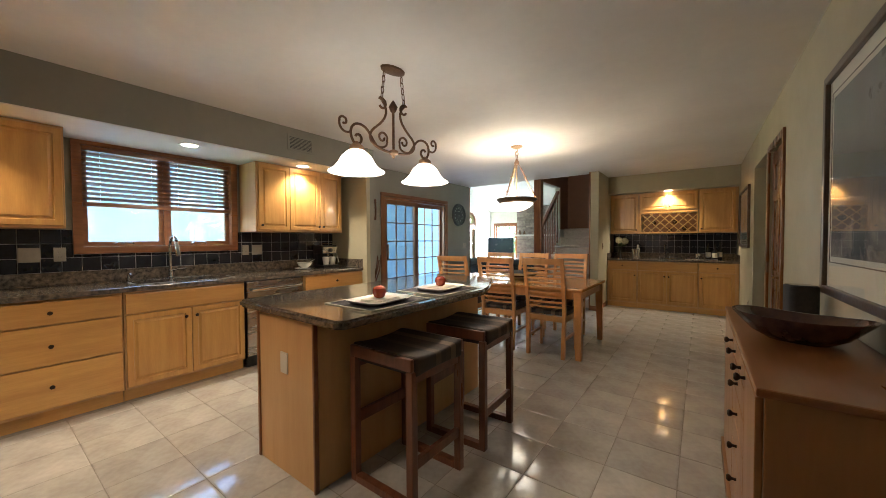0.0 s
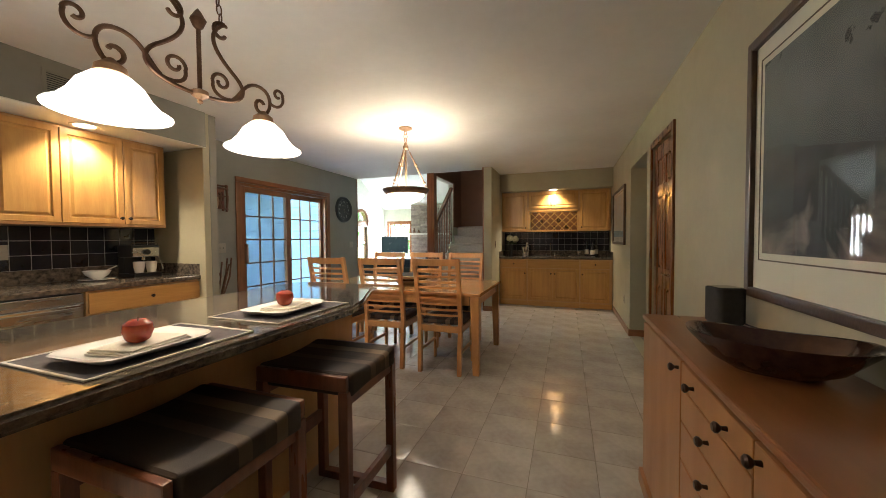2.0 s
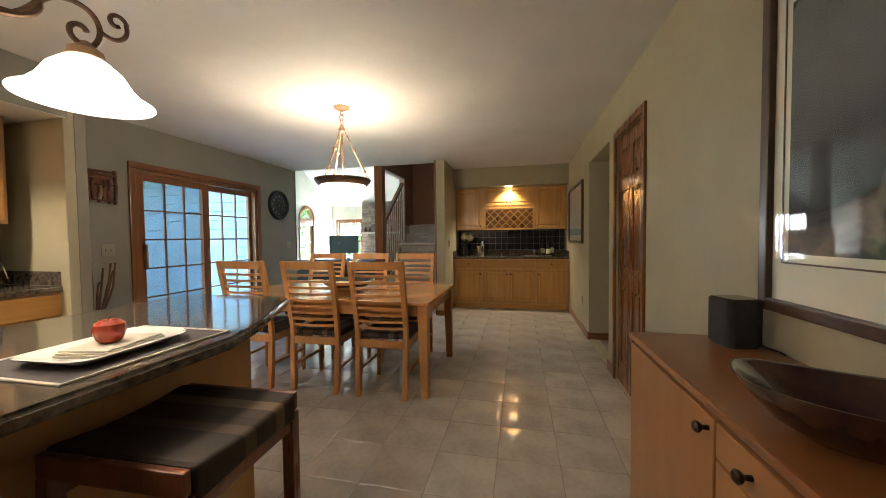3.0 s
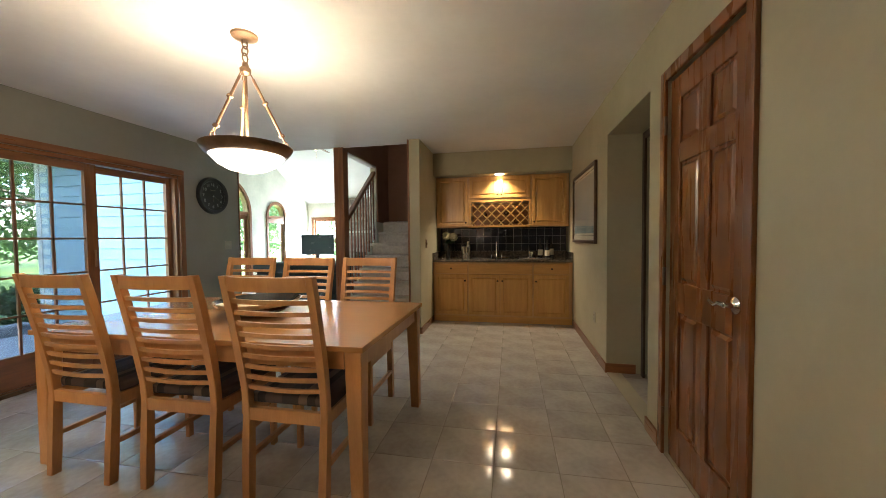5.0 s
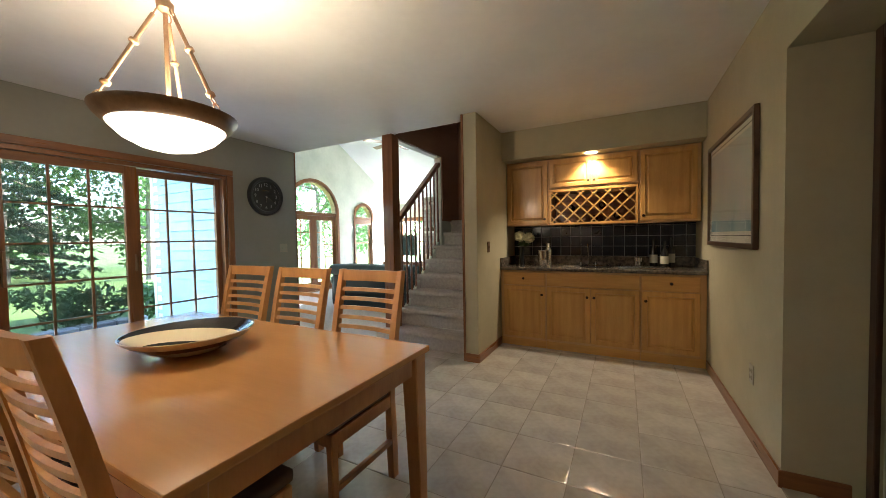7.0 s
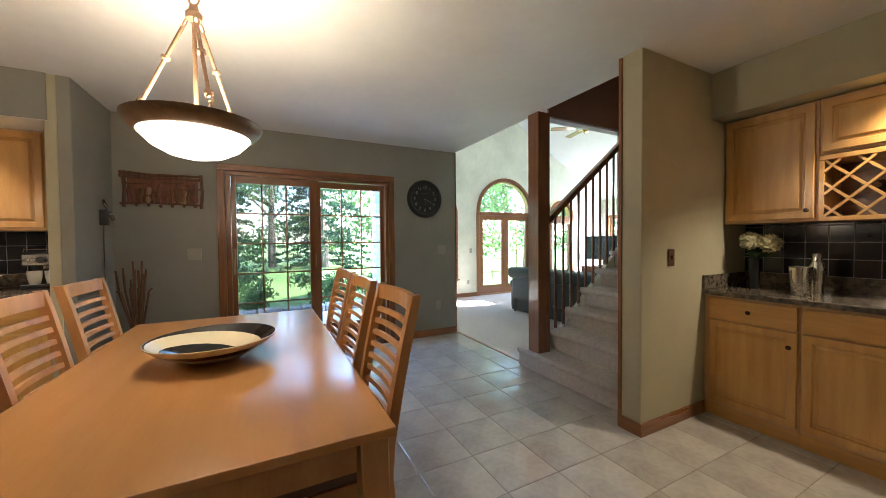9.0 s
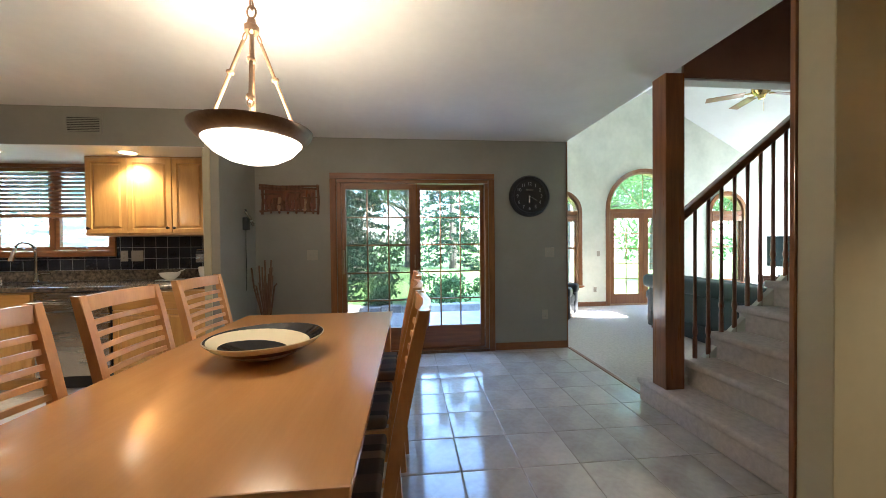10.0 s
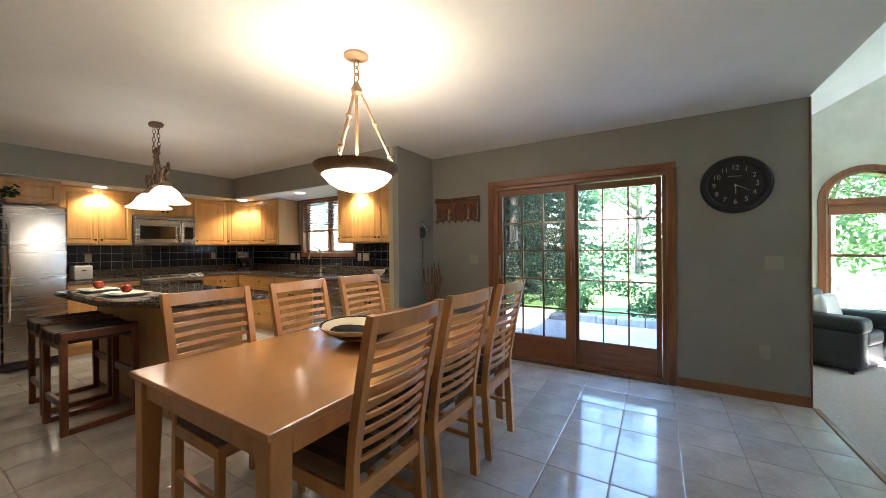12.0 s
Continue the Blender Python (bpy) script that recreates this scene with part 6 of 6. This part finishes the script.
# ---- backsplash tiles ----
TP = 0.1165
spl_mesh = {}


def splash(name, m, x0, x1, z0, z1, holes, label):
    s = thing(name, m, label, "backsplash", kind="structure")
    outline = [(x0, z0), (x1, z0), (x1, z1)]
    for h0, h1, h2, h3 in holes:
        outline += [(h1, z1), (h1, h2), (h0, h2), (h0, z1)]
    part("grout_bed", prism(outline + [(x0, z1)], -0.004, -0.001), M_GROUT, s)
    z = z0
    extra = bmesh.new()
    while z < z1 - 0.01:
        zt = min(z + TP, z1)
        x = x0
        while x < x1 - 0.01:
            xt = min(x + TP, x1)
            if not any(x < h1 and xt > h0 and z < h3 and zt > h2 for h0, h1, h2, h3 in holes):
                key = (round(xt - x, 3), round(zt - z, 3))
                if key not in spl_mesh:
                    spl_mesh[key] = mesh_of(box(0.0025, xt - x - 0.0025, -0.0085, -0.004, 0.0025, zt - z - 0.0025, 0.0015, 1), "tile", M_BLACKTILE)
                t = new("tile", spl_mesh[key])
                t.parent, t.location = s, (x, 0, z)
            else:
                parts = [(x, xt, z, zt)]
                for h0, h1, h2, h3 in holes:
                    nxt = []
                    for a, b, c, d in parts:
                        if a < h1 and b > h0 and c < h3 and d > h2:
                            if a < h0: nxt.append((a, h0, c, d))
                            if b > h1: nxt.append((h1, b, c, d))
                            if c < h2: nxt.append((max(a, h0), min(b, h1), c, h2))
                            if d > h3: nxt.append((max(a, h0), min(b, h1), h3, d))
                        else:
                            nxt.append((a, b, c, d))
                    parts = nxt
                for a, b, c, d in parts:
                    if b - a > 0.012 and d - c > 0.012:
                        box(a + 0.002, b - 0.002, -0.0095, -0.004, c + 0.002, d - 0.002, 0.0015, 1, extra)
            x = xt
        z = zt
    part("cut_tiles", extra, M_BLACKTILE, s)


splash("backsplash_west", WEST, -0.165, 3.878, 1.02, 1.37, [(1.298, 2.592, 1.163, 2.2)], "glossy black square tiles with pale grout under the cabinets")
splash("backsplash_south", Matrix.Translation((-2.09, -0.17, 0)) @ SOUTH, 0, 2.64, 1.02, 1.37, [], "glossy black square tiles with pale grout behind the range")
splash("backsplash_bar", Matrix.Translation((0, 8.66, 0)), -1.953, -0.003, 1.0, 1.37, [], "glossy black square tiles with pale grout above the bar")
splash("backsplash_end", Matrix.Translation((0, 3.88, 0)), -4.74, -4.42, 1.02, 1.37, [], "glossy black tiles at the counter's end")


# ---- switches, outlets, vent ----
M_PLATE = mat("dull almond plate", (0.36, 0.32, 0.25), (0.32, 0.285, 0.225), 8, 0.4, bump=0.03)


def plate(m, kind, wide=False, material=None):
    material = material or M_PLATE
    p = thing("light_switch" if kind == "switch" else "wall_outlet", m, ("almond double light switch plate on the wall" if wide else "light switch plate on the wall") if kind == "switch" else "duplex outlet plate on the wall", "switch" if kind == "switch" else "outlet", "wall plates")
    w = 0.058 if wide else 0.035
    part("plate", box(-w, w, -0.006, 0, -0.057, 0.057, 0.0025), material, p)
    for x in ((-0.023, 0.023) if wide else (0,)):
        if kind == "switch":
            part("toggle", box(x - 0.005, x + 0.005, -0.016, -0.005, -0.012, 0.012, 0.002), material, p)
        else:
            for z in (-0.02, 0.02):
                r = part("receptacle", box(x - 0.014, x + 0.014, -0.008, -0.005, z - 0.013, z + 0.013, 0.004), material, p)
                for q in (-0.006, 0.006):
                    part("slot", box(x + q - 0.001, x + q + 0.001, -0.0085, -0.0075, z - 0.004, z + 0.005), M_BLACK, r)


TW = Matrix.Translation
for y, k, wd in ((2.672, "outlet", False), (2.80, "switch", True), (1.06, "switch", True), (1.222, "outlet", False)):
    plate(TW((WX + 0.0098, y, 1.165)) @ WESTR, k, wd)
plate(TW((WX, 4.60, 1.15)) @ WESTR, "switch", True)
plate(TW((WX, 7.34, 1.145)) @ WESTR, "switch", True)
plate(TW((WX, 7.28, 0.405)) @ WESTR, "outlet")
plate(TW((-1.954, 7.655, 1.14)) @ WESTR, "switch", False, M_BRONZE)
plate(TW((0, 6.83, 0.40)) @ EAST90, "outlet")
plate(TW((-2.43, -0.1603, 1.19)) @ SOUTH, "outlet")
plate(TW((-4.02, -0.1603, 1.19)) @ SOUTH, "outlet")
plate(TW((GX, 9.80, 0.2)) @ WESTR, "outlet")
plate(TW((GX, 9.88, 1.0)) @ WESTR, "switch")
vt = thing("wall_vent", TW((-4.0, 2.93, 2.31)) @ WESTR, "painted louvred vent grille in the soffit", "vent")
part("frame", wall_sheet(rect(-0.15, 0.15, -0.085, 0.085), [rect(-0.13, 0.13, -0.065, 0.065)], -0.008, Matrix.Identity(4)), M_WALL_DIM, vt)
part("backing", box(-0.13, 0.13, -0.002, -0.0005, -0.065, 0.065), M_BLACK, vt)
for k in range(9):
    part("louvre", box(-0.13, 0.13, -0.007, -0.002, -0.06 + 0.0145 * k, -0.053 + 0.0145 * k), M_WALL_DIM, vt)

# ---- clock ----
M_CLKDIAL = mat("black clock dial", (0.014, 0.013, 0.013), (0.024, 0.022, 0.022), 9, 0.4, bump=0.05)
M_CLKNUM = mat("silvery numerals", (0.36, 0.35, 0.33), rough=0.4, bump=0)
ck = thing("wall_clock", TW((WX, 7.095, 1.81)) @ WESTR, "large round black wall clock with silvery numerals", "clock")
RX = Matrix.Rotation(radians(90), 4, "X")
part("frame", lathe([(0.185, 0.0), (0.245, 0.0), (0.243, 0.02), (0.225, 0.045), (0.20, 0.04), (0.186, 0.022)], 64, RX), M_BLACK, ck, "broad black frame", True)
part("dial", lathe([(0.19, 0.012), (0.001, 0.012)], 64, RX), M_CLKDIAL, ck)


def lettering(text, size, material, m, parent, name="numeral"):
    cu = bpy.data.curves.new(name, "FONT")
    cu.body, cu.size, cu.extrude, cu.align_x, cu.align_y, cu.resolution_u = text, size, 0.001, "CENTER", "CENTER", 3
    tmp = bpy.data.objects.new(name, cu)
    scene.collection.objects.link(tmp)
    me = bpy.data.meshes.new_from_object(tmp.evaluated_get(bpy.context.evaluated_depsgraph_get()))
    bpy.data.objects.remove(tmp)
    me.materials.clear()
    me.materials.append(material)
    ob = new(name, me)
    ob.parent, ob.matrix_local = parent, m
    return ob


for k in range(1, 13):
    a = radians(90 - 30 * k)
    lettering(str(k), 0.056, M_CLKNUM, TW((0.145 * math.cos(a), -0.0145, 0.145 * math.sin(a))) @ RX, ck)
for a, ln, w in ((-88, 0.075, 0.008), (-30, 0.11, 0.006)):
    part("clock_hand", rod((0, -0.016, 0), (ln * math.cos(radians(a)), -0.016, ln * math.sin(radians(a))), w / 2, n=6), M_STEEL, ck)
part("maker_mark", box(-0.045, 0.045, -0.0145, -0.0125, 0.068, 0.078), M_STEEL, ck, "small pale bar on the dial")
part("hand_hub", lathe([(0.008, 0.012), (0.008, 0.02), (0, 0.021)], 12, RX), M_STEEL, ck)

# ---- plaque, key holder, twigs ----
M_TWIG = mat("brown twigs", (0.16, 0.075, 0.04), (0.09, 0.04, 0.022), 12, 0.8, bump=0.5, stretch=(4, 4, 0.6))
M_RED = mat("red brown carving", (0.20, 0.06, 0.04), (0.10, 0.05, 0.035), 14, 0.6, bump=0.4)
rg = random.Random(8)
pq = thing("twig_plaque", TW((WX, 4.375, 1.76)) @ WESTR, "rustic carved wooden plaque with a twig frame", "wall decoration")
part("board", box(-0.27, 0.27, -0.012, -0.001, -0.10, 0.12, 0.003), M_MAHOG, pq)
for z, r_ in ((-0.12, 0.012), (0.125, 0.018), (0.15, 0.014)):
    part("twig_rail", tube([(-0.32, -0.022, z + rg.uniform(-0.012, 0.012)), (-0.12, -0.028, z + rg.uniform(-0.01, 0.01)), (0.1, -0.024, z), (0.31, -0.022, z + rg.uniform(-0.012, 0.012))], r_, 8, taper=0.7), M_TWIG, pq, smooth=True)
for k in range(12):
    x = -0.25 + 0.045 * k
    hgt, wd = rg.uniform(0.10, 0.23), rg.uniform(0.013, 0.024)
    tone = (M_RED, M_MAHOG, M_TWIG, M_TAN, M_TWIG, M_RED)[k % 6]
    part("carved_figure", tube([(x, -0.02, -0.12), (x + rg.uniform(-0.02, 0.02), -0.026, -0.12 + hgt * 0.35), (x + rg.uniform(-0.02, 0.02), -0.03, -0.12 + hgt * 0.7), (x + rg.uniform(-0.01, 0.01), -0.022, -0.12 + hgt)], wd, 8, taper=rg.uniform(0.5, 1.1)), tone, pq, smooth=True)
    if k % 2:
        part("drop_knot", lathe([(0, -0.022), (0.012, -0.012), (0.013, 0.004), (0, 0.016)], 8, TW((x, -0.02, -0.13 - rg.uniform(0, 0.012)))), M_TWIG, pq, smooth=True)
for x0, x1, z in ((-0.30, -0.08, 0.06), (-0.02, 0.16, 0.085), (0.12, 0.31, 0.03), (-0.20, 0.02, -0.05)):
    part("cross_twig", tube([(x0, -0.034, z + rg.uniform(-0.01, 0.01)), ((x0 + x1) / 2, -0.04, z + rg.uniform(-0.012, 0.012)), (x1, -0.034, z)], 0.009, 7, taper=0.7), M_TWIG, pq, smooth=True)
for x in (-0.295, 0.295):
    part("twig_post", tube([(x, -0.018, -0.16), (x + 0.01, -0.02, 0), (x, -0.018, 0.17)], 0.014, 7), M_TWIG, pq, smooth=True)
kh = thing("bottle_opener", TW((-4.47, 4.0, 1.52)) @ SOUTH, "black and steel corkscrew holder on the return wall", "bottle opener")
part("holder", box(-0.03, 0.03, -0.05, 0.0, -0.10, 0.03, 0.008), M_BLACK, kh)
part("arm", tube([(-0.02, -0.03, 0.09), (0.02, -0.05, 0.03), (0.08, -0.06, -0.05)], 0.014, 8), M_STEEL, kh, smooth=True)
part("arm", tube([(-0.03, -0.03, 0.11), (0.05, -0.05, 0.0), (0.1, -0.055, -0.03)], 0.009, 8), M_BLACK, kh, smooth=True)
part("cord", tube([(0.0, -0.02, -0.10), (0.015, -0.012, -0.3), (0.03, -0.008, -0.55), (0.02, -0.006, -0.72)], 0.003, 6), M_BLACK, kh, "thin black cord")
tv_ = thing("twig_vase", pose(-4.40, 4.24, 0), "tall vase of dry brown twigs in the corner", "vase")
part("vase", lathe([(0.001, 0.0), (0.09, 0.0), (0.11, 0.12), (0.10, 0.35), (0.06, 0.46), (0.075, 0.50), (0.065, 0.5), (0.05, 0.45)], 24), M_BRONZE, tv_, smooth=True)
for k in range(16):
    a, r = rg.uniform(0, 6.3), rg.uniform(0.05, 0.21)
    h_ = rg.uniform(0.85, 1.12)
    ex, ey = max(-0.30, r * math.cos(a)), max(-0.2, r * math.sin(a))
    part("twig", tube([(0, 0, 0.3), (ex * 0.4, ey * 0.4, 0.6), (ex * 0.8 + rg.uniform(-0.02, 0.02), ey * 0.8, 0.85), (ex, ey, h_)], 0.009, 6, taper=0.85), M_TWIG, tv_)

# ---- things on the counters ----
cm = thing("coffee_maker", pose(-4.59, 3.635, 0.914, 0, 0, 90) @ Matrix.Scale(0.93, 4), "steel and black espresso machine with two white cups", "coffee maker")
part("base", box(-0.125, 0.125, -0.14, 0.12, 0, 0.032, 0.008), M_BLACK, cm)
part("drip_tray", box(-0.115, 0.115, -0.15, -0.03, 0.033, 0.04, 0.003), M_STEEL, cm, "steel drip tray")
part("tower", box(-0.12, 0.12, 0.02, 0.12, 0.033, 0.19, 0.008), M_BLACK, cm)
part("head", box(-0.125, 0.125, -0.10, 0.12, 0.192, 0.315, 0.012), M_BLACK, cm)
part("front_panel", box(-0.12, 0.12, -0.112, -0.101, 0.20, 0.29, 0.004), M_STEEL, cm, "brushed steel front panel")
part("cup_rail", tube([(-0.115, -0.09, 0.316), (-0.115, -0.09, 0.335), (0.115, -0.09, 0.335), (0.115, -0.09, 0.316)], 0.004, 6), M_CHROME, cm)
part("spout", lathe([(0.022, 0.192), (0.02, 0.165), (0.008, 0.155), (0, 0.155)], 14, TW((0, -0.05, 0))), M_CHROME, cm, smooth=True)
part("dial", lathe([(0.03, 0), (0.027, 0.02), (0, 0.022)], 20, TW((0, -0.112, 0.245)) @ RX), M_BLACK, cm, smooth=True)
part("steam_wand", tube([(0.135, -0.03, 0.20), (0.15, -0.07, 0.16), (0.165, -0.09, 0.06)], 0.006, 6), M_CHROME, cm, smooth=True)
for x in (-0.055, 0.055):
    part("button", lathe([(0.009, 0), (0.008, 0.006), (0, 0.007)], 12, TW((x * 1.4, -0.112, 0.245)) @ RX), M_CHROME, cm)
    cup = lathe([(0.001, 0), (0.032, 0), (0.042, 0.05), (0.045, 0.10), (0.042, 0.10), (0.03, 0.008), (0.001, 0.008)], 20)
    single("white_cup", cup, M_CERAM, "white cup standing under the coffee maker", "cup", "coffee cups", m=pose(-4.51, 3.635 + x * 0.93, 0.9522), smooth=True)
sb = thing("soup_bowl", pose(-4.50, 3.27, 0.928), "white bowl with a spoon on a saucer", "bowl")
part("bowl", lathe([(0.001, 0), (0.035, 0), (0.075, 0.035), (0.092, 0.07), (0.088, 0.07), (0.07, 0.036), (0.001, 0.008)], 28), M_CERAM, sb, smooth=True)
part("spoon", tube([(0.0, 0.02, 0.03), (0.0, 0.08, 0.075), (0.0, 0.14, 0.10)], 0.005, 6), M_CERAM, sb, smooth=True)
single("saucer", lathe([(0.001, 0), (0.06, 0), (0.12, 0.012), (0.122, 0.015), (0.118, 0.016), (0.055, 0.006), (0.001, 0.006)], 30), M_CERAM, "white saucer plate under a bowl", "plate", m=pose(-4.50, 3.27, 0.914), smooth=True)
ts = thing("toaster", pose(-2.30, 0.10, 0.914, 0, 0, 180), "white toaster on the counter beside the fridge", "toaster")
part("body", box(-0.085, 0.085, -0.13, 0.13, 0.012, 0.19, 0.02, 3), M_CERAM, ts, smooth=True)
for x in (-0.03, 0.03):
    part("slot", box(x - 0.012, x + 0.012, -0.10, 0.10, 0.1895, 0.1915), M_BLACK, ts)
part("lever", box(-0.02, 0.02, -0.145, -0.128, 0.12, 0.135, 0.003), M_BLACK, ts)
part("feet", box(-0.07, 0.07, -0.11, 0.11, 0, 0.0125), M_BLACK, ts)
c2 = thing("drip_coffee_maker", pose(-4.42, 0.12, 0.914, 0, 0, 135), "black drip coffee maker in the counter's corner", "coffee maker")
part("base", box(-0.09, 0.09, -0.12, 0.10, 0, 0.04, 0.008), M_BLACK, c2)
part("tower", box(-0.09, 0.09, 0.03, 0.10, 0.04, 0.31, 0.008), M_BLACK, c2)
part("head", box(-0.092, 0.092, -0.11, 0.10, 0.23, 0.33, 0.012), M_STEEL, c2)
part("carafe", lathe([(0.001, 0.042), (0.06, 0.042), (0.07, 0.09), (0.06, 0.16), (0.045, 0.19), (0, 0.19)], 22, TW((0, -0.045, 0))), M_GLOSSBLK, c2, smooth=True)
pp = thing("potted_plant", pose(-1.62, 0.30, 1.80), "trailing green plant on top of the refrigerator", "plant")
part("pot", lathe([(0.001, 0), (0.06, 0), (0.08, 0.11), (0.086, 0.11), (0.083, 0.125), (0.07, 0.12)], 20), M_STEEL, pp, smooth=True)
b = bmesh.new()
leaf_clump(b, (0, 0.06, 0.16), 0.17, 130, 0.032, rg, 0.6)
part("foliage", b, M_LEAF, pp)

# ---- living room ----
def cushion(x0, x1, y0, y1, z0, z1, r=0.05):
    b = box(x0, x1, y0, y1, z0, z1, min(r, (x1 - x0) / 2.2, (y1 - y0) / 2.2, (z1 - z0) / 2.2), 4)
    return b


def sofa(m, w, seats, material, label, name="leather_sofa", kind_of="sofa"):
    s = thing(name, m, label, kind_of)
    part("base", cushion(0.02, w - 0.02, 0.04, 0.88, 0.04, 0.30, 0.03), material, s, smooth=True)
    part("back", cushion(0.06, w - 0.06, 0.66, 0.92, 0.25, 0.86, 0.10), material, s, smooth=True)
    part("back_roll", cushion(0.03, w - 0.03, 0.70, 1.0, 0.68, 0.90, 0.10), material, s, smooth=True)
    for x0 in (0.0, w - 0.24):
        part("arm_roll", cushion(x0 - 0.03, x0 + 0.27, -0.02, 0.90, 0.46, 0.64, 0.085), material, s, smooth=True)
        part("arm", cushion(x0, x0 + 0.24, 0.0, 0.90, 0.05, 0.60, 0.10), material, s, smooth=True)
    sw = (w - 0.48) / seats
    for k in range(seats):
        part("seat_cushion", cushion(0.24 + sw * k + 0.005, 0.24 + sw * (k + 1) - 0.005, 0.02, 0.70, 0.29, 0.46, 0.06), material, s, smooth=True)
        part("back_cushion", cushion(0.24 + sw * k + 0.01, 0.24 + sw * (k + 1) - 0.01, 0.52, 0.80, 0.44, 0.90, 0.09), material, s, smooth=True)
    for x in (0.08, w - 0.08):
        for y in (0.1, 0.82):
            part("foot", rod((x, y, 0), (x, y, 0.06), 0.025), M_MAHOG, s)
    return s


LZ = -0.17
sofa(pose(-3.98, 10.52, LZ, 0, 0, 180), 2.25, 3, M_LEATHER, "dark green leather sofa with rolled arms, seen from behind")
sofa(pose(-6.51, 8.42, LZ, 0, 0, 144), 0.92, 1, M_BLKLEATHER, "black leather armchair beside the arched window", "leather_armchair", "armchair")
b = cushion(-0.2, 0.2, -0.07, 0.07, -0.19, 0.19, 0.065)
single("throw_pillow", b, M_CERAM, "cream throw pillow on the armchair", "pillow", m=pose(-7.10, 8.33, LZ + 0.655, -14, 0, 144), smooth=True)
tvs = thing("television", pose(-6.92, 13.35, LZ, 0, 0, 12), "flat black television on a low stand", "television")
part("screen_body", box(-0.52, 0.52, -0.03, 0.03, 0.88, 1.52, 0.006), M_BLACK, tvs)
# black screen coloured teal-grey to stand for the room reflected in it
part("screen", box(-0.505, 0.505, -0.033, -0.0305, 0.90, 1.505), mat("screen greyed by reflection", (0.045, 0.07, 0.075), rough=0.25, bump=0), tvs, "dark glossy screen with its reflection's teal-grey in the colour")
part("neck", box(-0.05, 0.05, -0.02, 0.02, 0.72, 0.90), M_BLACK, tvs)
part("foot", box(-0.28, 0.28, -0.12, 0.12, 0.70, 0.72, 0.005), M_BLACK, tvs)
ms = thing("tv_stand", pose(-6.92, 13.38, LZ, 0, 0, 12), "dark wooden television stand", "cabinet")
part("body", box(-0.6, 0.6, -0.2, 0.22, 0.06, 0.67, 0.005), M_MAHOG, ms)
part("top", box(-0.62, 0.62, -0.22, 0.24, 0.67, 0.70, 0.005), M_MAHOG, ms)
for x0, x1 in ((-0.58, -0.01), (0.01, 0.58)):
    d = part("door", box(x0, x1, -0.215, -0.2, 0.09, 0.64, 0.004), M_MAHOG, ms)
    knob(d, -0.05 if x0 < -0.3 else 0.05, 0.36, -0.215)

# stone fireplace, course by course
M_BRICK = mat("grey brown ledge stone", (0.34, 0.28, 0.24), (0.22, 0.18, 0.155), 9, 0.9, bump=0.6, bscale=40, vary=0.28)
fpl = thing("fireplace", pose(-6.72, 14.8, LZ), "ledge-stone fireplace chimney with a wooden mantel shelf", "fireplace", kind="structure")
part("core", box(0, 2.0, -0.30, -0.002, 0, 2.80), M_FGROUT, fpl)
z = 0.0
row = 0
while z < 2.78:
    hh = (0.09, 0.065, 0.11)[row % 3]
    x = -0.01 if row % 2 else -0.01
    while x < 2.0:
        w = min(rg.uniform(0.22, 0.42), 2.01 - x)
        if w > 0.04 and not (0.5 < x + w / 2 < 1.5 and z < 0.9):
            part("brick", box(x + 0.004, x + w - 0.004, -0.335 - rg.uniform(0, 0.02), -0.29, z + 0.004, min(z + hh, 2.8) - 0.004, 0.006, 1), M_BRICK, fpl)
        x += w
    z += hh
    row += 1
part("firebox", box(0.5, 1.5, -0.31, -0.302, 0.05, 0.9), M_BLACK, fpl, "dark firebox opening")
part("mantel", box(-0.1, 2.1, -0.50, -0.30, 1.58, 1.65, 0.006), M_WPLAS, fpl, "pale mantel shelf")
for x, h_ in ((0.15, 0.2), (0.35, 0.14), (1.2, 0.22)):
    single("mantel_ornament", lathe([(0.001, 0), (0.04, 0), (0.05, h_ * 0.4), (0.025, h_ * 0.8), (0.03, h_), (0, h_)], 14), M_BRONZE, "small dark ornament on the mantel", "ornament", "mantel ornaments", m=pose(-6.72 + x, 14.40, LZ + 1.65), smooth=True)

# ceiling fan
M_BRASS = mat("polished brass", (0.62, 0.45, 0.16), (0.5, 0.35, 0.12), 8, 0.2, 1.0, bump=0.02)
cf = thing("ceiling_fan", pose(-5.54, 11.0, 3.50), "brass ceiling fan with five wooden blades at rest", "ceiling fan")
part("downrod", rod((0, 0, 0.12), (0, 0, 1.06), 0.014), M_BRASS, cf, smooth=True)
part("motor", lathe([(0.0, 0.14), (0.07, 0.13), (0.12, 0.09), (0.125, 0.02), (0.09, -0.02), (0.05, -0.05), (0.04, -0.10), (0, -0.11)], 28), M_BRASS, cf, smooth=True)
for k in range(5):
    a = radians(20 + 72 * k)
    b = box(0.20, 0.68, -0.065, 0.065, -0.004, 0.004, 0.003, 1)
    bmesh.ops.transform(b, matrix=Matrix.Rotation(a, 4, "Z") @ Matrix.Rotation(radians(12), 4, "X"), verts=b.verts)
    bd = part("blade", b, M_OAK_X, cf, "wooden blade")
    part("blade_iron", tube([(0.10 * math.cos(a), 0.10 * math.sin(a), 0.0), (0.24 * math.cos(a), 0.24 * math.sin(a), 0.006)], 0.012, 6), M_BRASS, bd)
part("pull_chain", rod((0.03, 0, -0.30), (0.03, 0, -0.10), 0.002, n=5), M_BRASS, cf)
